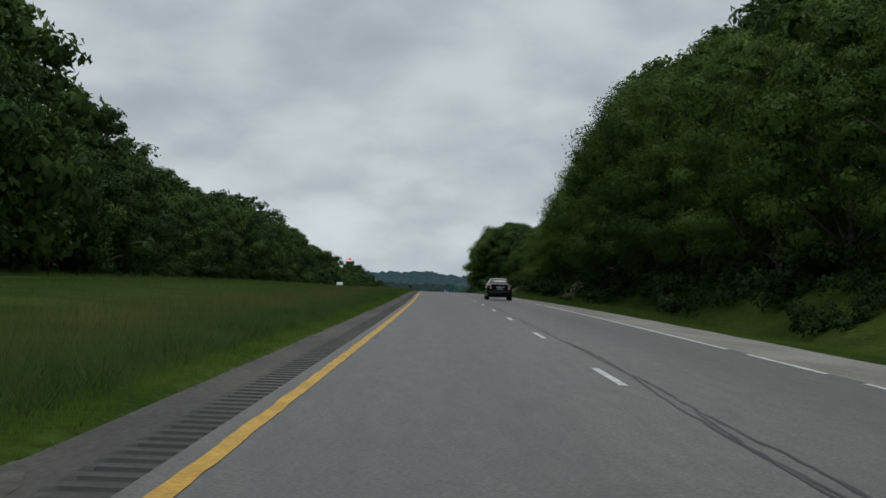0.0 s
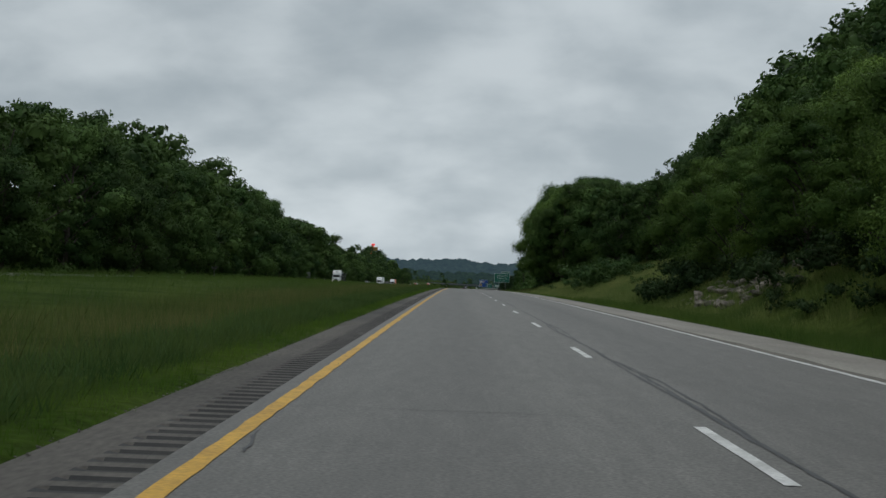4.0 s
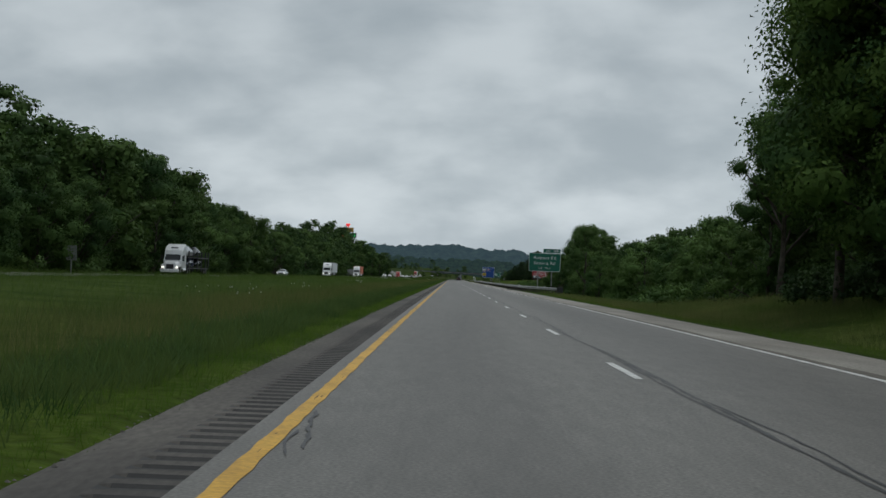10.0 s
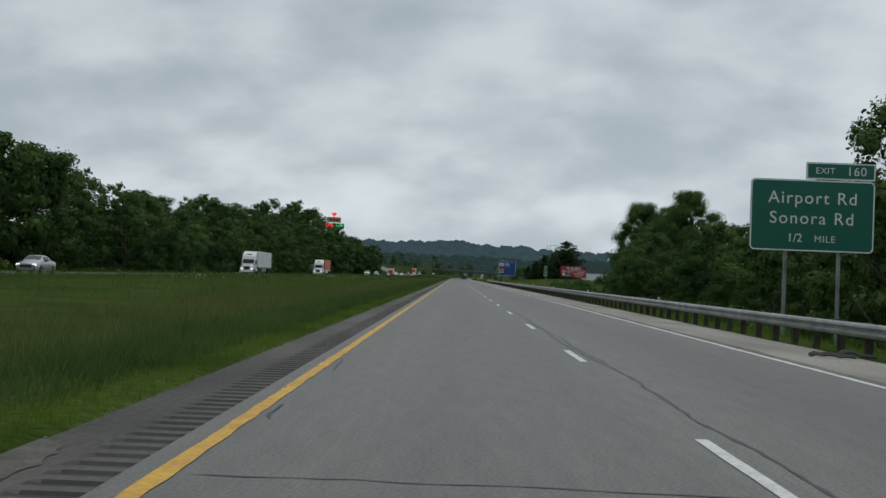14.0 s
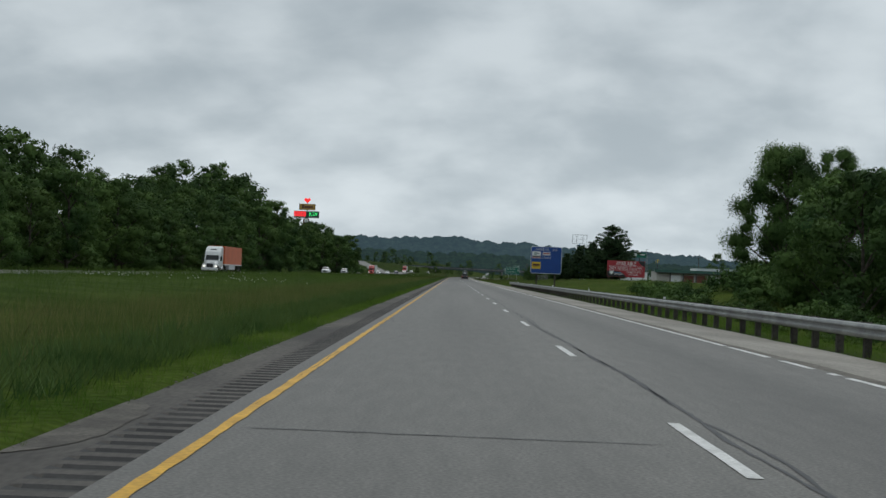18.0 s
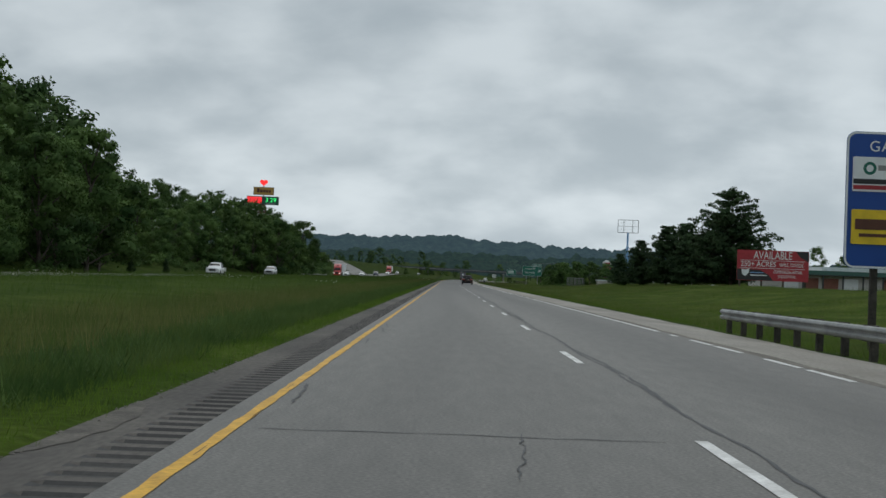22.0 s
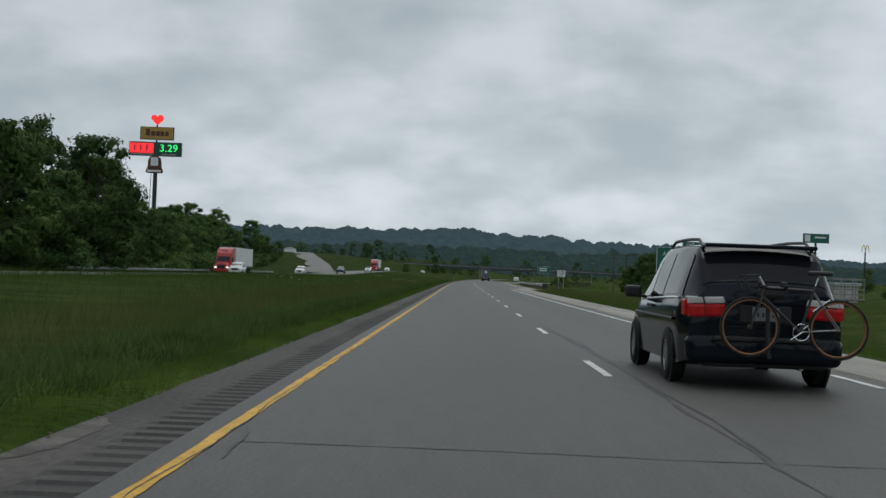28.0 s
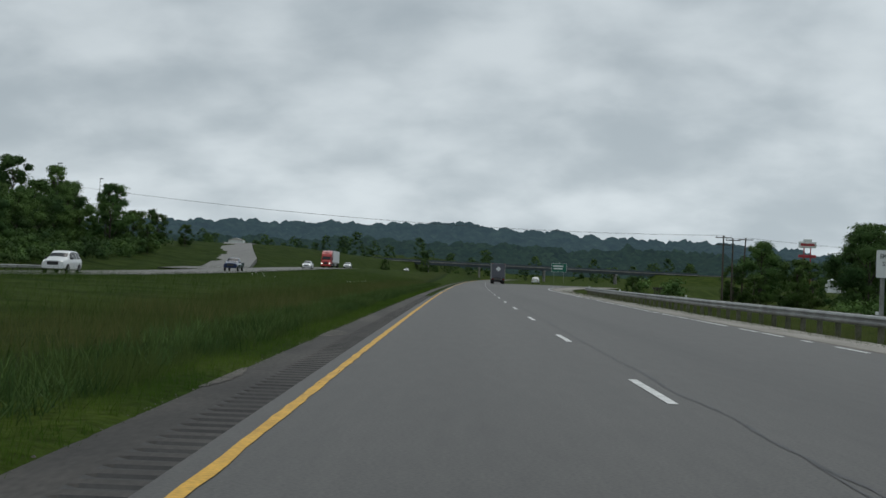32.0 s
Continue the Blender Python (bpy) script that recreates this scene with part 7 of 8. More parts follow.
        nrm = (V[m] - V[0]).cross(V[2 * n] - V[0])
        if nrm.z < 0:
            nrm = -nrm
        nrm.normalize()
        return [tuple(v + nrm * lift) for v in V], F


def flat_ends(ob):
    """The two closing faces of a loft stay flat."""
    n = len(ob.data.polygons)
    ob.data.polygons[n - 1].use_smooth = ob.data.polygons[n - 2].use_smooth = False
    ob.data.set_sharp_from_angle(angle=radians(50))
    return ob


def wheel(parent, x, y, r, w, rim_mat=None, spokes=7):
    side = 1 if x > 0 else -1
    bm = bmesh.new()
    prof = [(r * 0.62, -w / 2), (r * 0.9, -w / 2), (r * 0.985, -w * 0.36), (r, -w * 0.2), (r, w * 0.2), (r * 0.985, w * 0.36), (r * 0.9, w / 2), (r * 0.62, w / 2)]
    n = 28
    rings = []
    for i in range(n):
        a = 2 * math.pi * i / n
        rings.append([bm.verts.new((px, pr * math.cos(a), pr * math.sin(a))) for pr, px in prof])
    for i in range(n):
        for j in range(len(prof) - 1):
            bm.faces.new((rings[i][j], rings[i][j + 1], rings[(i + 1) % n][j + 1], rings[(i + 1) % n][j]))
    ty = part("tyre", bm, M_TYRE, None, smooth=True)
    ty.name = "wheel"
    ty.parent = parent
    ty.matrix_basis = Matrix.Translation((x, y, r))
    bm = bmesh.new()
    face = side * w * 0.36
    bmesh.ops.create_cone(bm, cap_ends=True, segments=28, radius1=r * 0.64, radius2=r * 0.64, depth=0.02, matrix=pose(face - side * 0.08, 0, 0, 0, 90, 0))
    part("rim_back", bm, M_BLACK, ty)
    bm = bmesh.new()
    for k in range(spokes):
        box_bm(0.03, r * 0.11, r * 0.56, (face, 0, 0), bm=bm, turn=Matrix.Rotation(2 * math.pi * k / spokes, 4, "X") @ Matrix.Translation((0, 0, r * 0.3)))
    bmesh.ops.create_cone(bm, cap_ends=True, segments=16, radius1=r * 0.16, radius2=r * 0.14, depth=0.05, matrix=pose(face, 0, 0, 0, 90, 0))
    n = 28
    lip = [[bm.verts.new((face + dx, rr * math.cos(2 * math.pi * i / n), rr * math.sin(2 * math.pi * i / n))) for rr, dx in ((r * 0.66, 0.0), (r * 0.64, side * 0.02), (r * 0.57, 0.0))] for i in range(n)]
    for i in range(n):
        for j in range(2):
            bm.faces.new((lip[i][j], lip[i][j + 1], lip[(i + 1) % n][j + 1], lip[(i + 1) % n][j]))
    part("rim", bm, rim_mat or M_RIM, ty, "silver alloy rim")
    return ty


def arch(parent, x, y, r, mat):
    """A dark wheel arch edge standing a little proud of the body."""
    V, F = [], []
    pts = [(x, y + r * math.cos(radians(a)), r * 0.86 + r * math.sin(radians(a))) for a in range(-12, 193, 10)]
    tube(pts, [0.018] * len(pts), 6, V, F)
    raw("wheel_arch", V, F, mat, parent)


def arch_void(parent, x, y, r):
    bm = bmesh.new()
    bmesh.ops.create_cone(bm, cap_ends=True, segments=26, radius1=r, radius2=r, depth=0.03, matrix=pose(x, y, r * 0.86, 0, 90, 0))
    part("arch_liner", bm, M_BLACK, parent)


def plate(parent, x, y, z, turn=0.0):
    p = part("number_plate", box_bm(0.32, 0.012, 0.16, (0, 0, 0), 0.004), M_PLATE, parent, "pale number plate with dark bars")
    p.matrix_basis = pose(x, y, z, turn)
    for k in (-0.09, -0.03, 0.03, 0.09):
        part("bar", box_bm(0.024, 0.006, 0.05, (k, -0.008, -0.005)), M_POLE_DARK, p)
    return p


def skew_prism(outline, side, y0, y1, bevel):
    """A lamp housing: an outline of (x, z) on one side of the car, given depth and softened edges."""
    bm = bmesh.new()
    fr = [bm.verts.new((side * x, y0, z)) for x, z in outline]
    bk = [bm.verts.new((side * (x + 0.01), y1, z)) for x, z in outline]
    bm.faces.new(fr)
    bm.faces.new(bk[::-1])
    for i in range(len(fr)):
        j = (i + 1) % len(fr)
        bm.faces.new((fr[i], bk[i], bk[j], fr[j]))
    bmesh.ops.recalc_face_normals(bm, faces=bm.faces)
    bmesh.ops.bevel(bm, geom=list(bm.edges), offset=bevel, segments=3, affect="EDGES", profile=0.5)
    return bm


def minivan(at, turn=0.0):
    root = thing("minivan", "dark slate minivan with a bicycle on its rear rack", "car", at=at, turn=turn)
    # y, lower, middle, belt, roof half widths; bottom, middle, belt, top heights
    sh = Shell([(-2.53, 0.84, 0.86, 0.80, 0.74, 0.36, 0.70, 1.00, 1.07), (-2.47, 0.90, 0.93, 0.88, 0.80, 0.30, 0.72, 1.02, 1.13), (-2.36, 0.94, 0.965, 0.925, 0.80, 0.27, 0.74, 1.04, 1.36),
                (-2.17, 0.955, 0.975, 0.94, 0.735, 0.25, 0.74, 1.06, 1.67), (-1.95, 0.96, 0.98, 0.945, 0.725, 0.24, 0.74, 1.06, 1.725), (-0.9, 0.96, 0.98, 0.945, 0.735, 0.24, 0.74, 1.04, 1.75), (0.3, 0.96, 0.98, 0.94, 0.73, 0.24, 0.74, 1.01, 1.735),
                (0.75, 0.96, 0.98, 0.935, 0.71, 0.24, 0.74, 1.00, 1.66), (1.25, 0.96, 0.975, 0.92, 0.74, 0.24, 0.73, 0.99, 1.37), (1.65, 0.95, 0.97, 0.90, 0.80, 0.24, 0.72, 0.97, 1.10), (2.15, 0.92, 0.93, 0.86, 0.74, 0.26, 0.66, 0.88, 0.98), (2.45, 0.84, 0.86, 0.78, 0.62, 0.28, 0.58, 0.76, 0.84), (2.57, 0.70, 0.72, 0.64, 0.5, 0.34, 0.54, 0.66, 0.72)])
    V, F = sh.body()
    body = flat_ends(raw("body", V, F, M_VAN_PAINT, root, smooth=True))
    V, F = sh.top_glass(-2.46, -2.16, 0.94)
    raw("rear_window", V, F, M_TINT, root, "dark tinted rear window", True)
    V, F = sh.top_glass(0.72, 1.55, 0.84)
    raw("windscreen", V, F, M_GLASS, root, "", True)
    for side in (-1, 1):
        for q in ((0.32, 1.32, 0.30, 0.66), (-0.72, 0.24, -0.72, 0.22), (-2.16, -0.80, -1.98, -0.80)):
            V, F = sh.side_glass(q[0], q[1], q[2], q[3], side=side)
            raw("side_window", V, F, M_TINT, root, "dark side window", True)
        V, F = [], []
        tube([(side * (sh.at(y, 4.0)[0] + 0.012), y, sh.at(y, 4.0)[1] + 0.005) for y in np.linspace(-2.05, 1.3, 12)], [0.012] * 12, 5, V, F)
        raw("window_trim", V, F, M_CHROME, root)
        V, F = [], []
        tube([(side * (sh.at(y, 3.1)[0] + 0.012), y, 0.80) for y in np.linspace(-1.9, 1.5, 12)], [0.022] * 12, 6, V, F)
        raw("side_moulding", V, F, M_BLACK, root)
        m = part("mirror", box_bm(0.24, 0.12, 0.17, (side * 1.10, 1.02, 1.10), 0.04), M_BLACK, root, "black door mirror")
        part("mirror_arm", box_bm(0.12, 0.06, 0.05, (side * 0.97, 1.06, 1.03), 0.01), M_BLACK, m)
        for y in (0.22, -0.02):
            part("door_handle", box_bm(0.03, 0.17, 0.035, (side * (sh.at(y, 3.6)[0] + 0.015), y, 0.925), 0.01), M_BLACK, root)
        V, F = [], []
        tube([(side * 0.66, y, sh.at(y, 6.0)[1] + (0.03 if abs(y + 0.85) > 1.1 else 0.075)) for y in np.linspace(-2.02, 0.3, 9)], [0.022] * 9, 6, V, F)
        raw("roof_rail", V, F, M_BLACK, root)
        lamp = part("tail_light", skew_prism([(0.50, 0.86), (0.90, 0.84), (0.925, 0.99), (0.47, 1.01)], side, -2.555, -2.42, 0.03), M_TAIL, root, "red tail light with a clear band")
        part("reversing_lens", skew_prism([(0.475, 1.015), (0.71, 1.003), (0.735, 1.085), (0.50, 1.095)], side, -2.55, -2.43, 0.018), M_CLEAR, lamp, "clear reversing lens")
        part("turn_lens", skew_prism([(0.722, 1.003), (0.925, 0.995), (0.915, 1.09), (0.745, 1.085)], side, -2.535, -2.40, 0.018), M_CLEAR, lamp, "clear corner lens")
        part("lens_side", box_bm(0.05, 0.26, 0.20, (side * 0.925, -2.36, 0.955), 0.022), M_TAIL, lamp)
        part("lens_rib", box_bm(0.008, 0.14, 0.15, (side * 0.715, -2.50, 0.925)), M_BLACK, lamp)
        arch(root, side * 0.962, -1.50, 0.39, M_VAN_PAINT)
        arch(root, side * 0.962, 1.50, 0.39, M_VAN_PAINT)
        for y in (-1.50, 1.50):
            arch_void(root, side * 0.962, y, 0.385)
            wheel(root, side * 0.90, y, 0.345, 0.225)
    part("bumper", box_bm(1.86, 0.26, 0.36, (0, -2.47, 0.47), 0.11, segments=5), M_VAN_PAINT, root, smooth=True)
    part("bumper_step", box_bm(1.25, 0.06, 0.06, (0, -2.605, 0.60), 0.02), M_BLACK, root)
    part("lower_valance", box_bm(1.5, 0.2, 0.14, (0, -2.44, 0.33), 0.04), M_BLACK, root)
    part("plate_recess", box_bm(0.62, 0.03, 0.22, (0, -2.53, 0.90), 0.02), M_BLACK, root)
    plate(root, 0.0, -2.555, 0.90)
    part("handle_trim", box_bm(0.9, 0.035, 0.05, (0, -2.535, 1.035), 0.012), M_VAN_PAINT, root)
    part("spoiler", box_bm(1.36, 0.22, 0.05, (0, -2.14, 1.715), 0.02), M_VAN_PAINT, root)
    part("wiper", rod_bm((-0.25, -2.47, 1.14), (0.35, -2.42, 1.22), 0.012, 0.008, 6), M_BLACK, root)
    part("exhaust", rod_bm((0.45, -2.52, 0.27), (0.45, -2.25, 0.27), 0.03, 0.03, 10), M_GALV, root)
    return root


def ring_tube(cx, cz, r, rad, y=0.0, n=36, sides=6):
    V, F = [], []
    for i in range(n):
        a = 2 * math.pi * i / n
        for k in range(sides):
            b = 2 * math.pi * k / sides
            rr = r + rad * math.cos(b)
            V.append((cx + rr * math.cos(a), y + rad * math.sin(b), cz + rr * math.sin(a)))
    for i in range(n):
        for k in range(sides):
            F.append((i * sides + k, ((i + 1) % n) * sides + k, ((i + 1) % n) * sides + (k + 1) % sides, i * sides + (k + 1) % sides))
    return V, F


def bicycle(at, turn=0.0):
    """A road bicycle standing across the back of the minivan; x along its length."""
    root = thing("bicycle", "dark road bicycle with tan tyres on a rear rack", "bicycle", at=at, turn=turn)
    xf, xr, R = -0.50, 0.52, 0.335
    for x in (xf, xr):
        V, F = ring_tube(x, 0, R, 0.016)
        w = raw("wheel", V, F, M_TYRE, root, "wheel with a tan-walled tyre", True)
        V, F = ring_tube(x, 0, R - 0.022, 0.011)
        raw("rim", V, F, M_BIKE_TYRE, w, "tan rim", True)
        bm = rod_bm((x, -0.05, 0), (x, 0.05, 0), 0.022, 0.022, 10)
        for k in range(20):
            a = 2 * math.pi * k / 20
            rod_bm((x, 0.02 * (-1) ** k, 0), (x + (R - 0.02) * math.cos(a), 0, (R - 0.02) * math.sin(a)), 0.0013, 0.0013, 4, bm)
        part("spokes", bm, M_POST, w)
    bb, seat, head, fork = (0.08, 0, -0.04), (0.24, 0, 0.50), (-0.34, 0, 0.46), (-0.37, 0, 0.36)
    for a, b, r in ((bb, seat, 0.016), (bb, fork, 0.018), ((0.22, 0, 0.44), head, 0.016), (fork, head, 0.019)):
        part("frame_tube", rod_bm(a, b, r, r, 10), M_BIKE, root)
    for s in (-0.06, 0.06):
        part("chain_stay", rod_bm((bb[0], s * 0.5, bb[2]), (xr, s, 0), 0.008, 0.007, 8), M_GALV, root)
        part("seat_stay", rod_bm((0.22, s * 0.4, 0.42), (xr, s, 0), 0.007, 0.006, 8), M_GALV, root)
        part("fork_blade", rod_bm((fork[0], s * 0.6, fork[2]), (xf, s, 0), 0.012, 0.008, 8), M_BIKE, root)
    part("seat_post", rod_bm(seat, (0.28, 0, 0.62), 0.013, 0.013, 10), M_CHROME, root)
    part("saddle", box_bm(0.27, 0.14, 0.055, (0.29, 0, 0.645), 0.025), M_BLACK, root, "narrow black saddle")
    part("stem", rod_bm(head, (-0.42, 0, 0.60), 0.014, 0.014, 10), M_CHROME, root)
    V, F = [], []
    bar = [(-0.42 - 0.14, -0.2, 0.44), (-0.42 - 0.20, -0.2, 0.52), (-0.42 - 0.16, -0.2, 0.59), (-0.42 - 0.02, -0.2, 0.60), (-0.42, 0, 0.60), (-0.42 - 0.02, 0.2, 0.60), (-0.42 - 0.16, 0.2, 0.59), (-0.42 - 0.20, 0.2, 0.52), (-0.42 - 0.14, 0.2, 0.44)]
    tube(bar, [0.013] * len(bar), 6, V, F)
    raw("handlebar", V, F, M_BLACK, root, "black drop handlebar")
    V, F = ring_tube(bb[0], bb[2], 0.095, 0.006, -0.05, 24, 5)
    raw("chainring", V, F, M_CHROME, root)
    part("crank", rod_bm((bb[0], -0.07, bb[2]), (bb[0] - 0.14, -0.07, bb[2] - 0.10), 0.011, 0.009, 8), M_CHROME, root)
    part("crank", rod_bm((bb[0], 0.07, bb[2]), (bb[0] + 0.14, 0.07, bb[2] + 0.10), 0.011, 0.009, 8), M_CHROME, root)
    for x, y, z in ((bb[0] - 0.14, -0.12, bb[2] - 0.10), (bb[0] + 0.14, 0.12, bb[2] + 0.10)):
        part("pedal", box_bm(0.09, 0.08, 0.025, (x, y, z), 0.006), M_BLACK, root)
    part("rear_mudguard", rod_bm((xr - 0.30, 0, 0.20), (xr - 0.10, 0, 0.345), 0.012, 0.012, 6), M_CHROME, root)
    return root


def bike_rack(at, turn=0.0):
    root = thing("bike_rack", "black hitch-mounted bicycle rack behind the minivan", "bike rack", at=at, turn=turn)
    part("hitch_bar", rod_bm((0, 0.45, 0.42), (0, -0.28, 0.42), 0.03, 0.03, 8), M_BLACK, root)
    part("mast", rod_bm((0, -0.20, 0.42), (0, -0.10, 1.24), 0.028, 0.025, 8), M_BLACK, root)
    for s in (-0.13, 0.13):
        part("arm", rod_bm((s, -0.10, 1.22), (s, -0.55, 1.24), 0.018, 0.018, 8), M_BLACK, root)
        part("cradle", box_bm(0.07, 0.09, 0.09, (s, -0.32, 1.25), 0.02), M_BLACK, root)
    part("cross_brace", rod_bm((-0.13, -0.10, 1.22), (0.13, -0.10, 1.22), 0.02, 0.02, 8), M_BLACK, root)
    part("strap", box_bm(0.34, 0.16, 0.14, (0.0, -0.30, 1.16), 0.05), M_BLACK, root)
    return root


def sedan(at, turn=0.0):
    root = thing("sedan", "black compact sedan with round twin tail lights", "car", at=at, turn=turn)
    sh = Shell([(-2.20, 0.70, 0.74, 0.70, 0.60, 0.38, 0.66, 0.92, 1.00), (-2.12, 0.80, 0.83, 0.79, 0.68, 0.28, 0.66, 0.96, 1.07), (-1.90, 0.845, 0.862, 0.82, 0.70, 0.22, 0.68, 0.99, 1.10), (-1.62, 0.86, 0.868, 0.835, 0.68, 0.20, 0.68, 1.00, 1.12),
                (-1.35, 0.86, 0.868, 0.84, 0.62, 0.19, 0.68, 1.00, 1.24), (-0.85, 0.86, 0.868, 0.84, 0.585, 0.19, 0.68, 0.99, 1.46), (-0.3, 0.86, 0.868, 0.84, 0.60, 0.19, 0.68, 0.97, 1.515), (0.25, 0.86, 0.868, 0.84, 0.60, 0.19, 0.68, 0.96, 1.49),
                (0.65, 0.86, 0.868, 0.835, 0.61, 0.19, 0.68, 0.955, 1.36), (1.20, 0.86, 0.865, 0.82, 0.68, 0.19, 0.66, 0.94, 1.04), (1.75, 0.83, 0.845, 0.78, 0.66, 0.2, 0.62, 0.86, 0.93), (2.05, 0.76, 0.78, 0.70, 0.56, 0.22, 0.55, 0.74, 0.80), (2.19, 0.62, 0.64, 0.56, 0.44, 0.28, 0.5, 0.62, 0.66)], soft=2)
    V, F = sh.body()
    flat_ends(raw("body", V, F, M_CAR_BLACK, root, smooth=True))
    V, F = sh.top_glass(-1.52, -0.80, 0.86)
    raw("rear_window", V, F, M_GLASS, root, "sloping rear window", True)
    V, F = sh.top_glass(0.42, 1.12, 0.86)
    raw("windscreen", V, F, M_GLASS, root, "", True)
    for side in (-1, 1):
        for q in ((0.02, 0.92, -0.02, 0.38), (-0.85, -0.04, -0.62, -0.06), (-1.22, -0.92, -0.84, -0.70)):
            V, F = sh.side_glass(q[0], q[1], q[2], q[3], side=side, s0=0.1, s1=0.9)
            raw("side_window", V, F, M_GLASS, root, "", True)
        V, F = [], []
        tube([(side * (sh.at(y, 4.0)[0] + 0.01), y, sh.at(y, 4.0)[1] + 0.008) for y in np.linspace(-1.2, 0.9, 10)], [0.01] * 10, 5, V, F)
        raw("window_trim", V, F, M_CHROME, root)
        part("mirror", box_bm(0.20, 0.12, 0.13, (side * 0.94, 0.72, 1.00), 0.05), M_CAR_BLACK, root)
        for y in (-0.18, -0.98):
            part("door_handle", box_bm(0.03, 0.16, 0.03, (side * (sh.at(y, 3.6)[0] + 0.012), y, 0.88), 0.01), M_CAR_BLACK, root)
        lamp = part("tail_light", skew_prism([(0.80, 1.04), (0.665, 1.05), (0.60, 0.96), (0.49, 0.755), (0.69, 0.745), (0.80, 0.86)], side, -2.215, -2.02, 0.03), M_TAIL_DIM, root, "slanted red tail light with two round lenses")
        part("lens_side", skew_prism([(0.785, 1.035), (0.785, 0.87), (0.845, 0.93), (0.85, 1.03)], side, -2.13, -1.86, 0.015), M_TAIL_DIM, lamp)
        for x, z, q, m in ((0.672, 0.955, 0.058, M_TAIL), (0.622, 0.828, 0.068, M_CLEAR)):
            bm = bmesh.new()
            bmesh.ops.create_cone(bm, cap_ends=True, segments=22, radius1=q, radius2=q * 0.85, depth=0.05, matrix=pose(side * x, -2.215, z, 90))
            part("lens", bm, m, lamp)
            V, F = ring_tube(side * x, z, q + 0.003, 0.006, -2.232, 22, 5)
            raw("lens_ring", V, F, M_CHROME, lamp)
        part("lens_bar", box_bm(0.12, 0.012, 0.008, (side * 0.622, -2.242, 0.828)), M_BLACK, lamp)
        for y in (-1.26, 1.26):
            arch(root, side * 0.852, y, 0.36, M_CAR_BLACK)
            arch_void(root, side * 0.856, y, 0.352)
            wheel(root, side * 0.79, y, 0.315, 0.20, spokes=8)
    part("trunk_trim", box_bm(0.66, 0.03, 0.045, (0, -2.212, 0.915), 0.012), M_CHROME, root, "chrome bar above the number plate")
    part("badge", box_bm(0.12, 0.02, 0.03, (0, -2.208, 0.975), 0.01), M_GOLD, root)
    part("plate_recess", box_bm(0.56, 0.02, 0.20, (0, -2.205, 0.785), 0.01), M_BLACK, root)
    plate(root, 0, -2.226, 0.80)
    part("bumper", box_bm(1.62, 0.24, 0.44, (0, -2.12, 0.48), 0.11, segments=5), M_CAR_BLACK, root, smooth=True)
    part("lower_valance", box_bm(1.2, 0.2, 0.14, (0, -2.08, 0.30), 0.04), M_BLACK, root)
    part("trunk_lip", box_bm(1.22, 0.06, 0.02, (0, -2.10, 1.07), 0.008), M_CAR_BLACK, root)
    part("high_stop_lamp", box_bm(0.26, 0.03, 0.02, (0, -1.45, 1.17)), M_TAIL_DIM, root)
    part("aerial", rod_bm((0, -0.70, 1.49), (0, -0.76, 1.535), 0.03, 0.008, 8), M_BLACK, root)
    return root


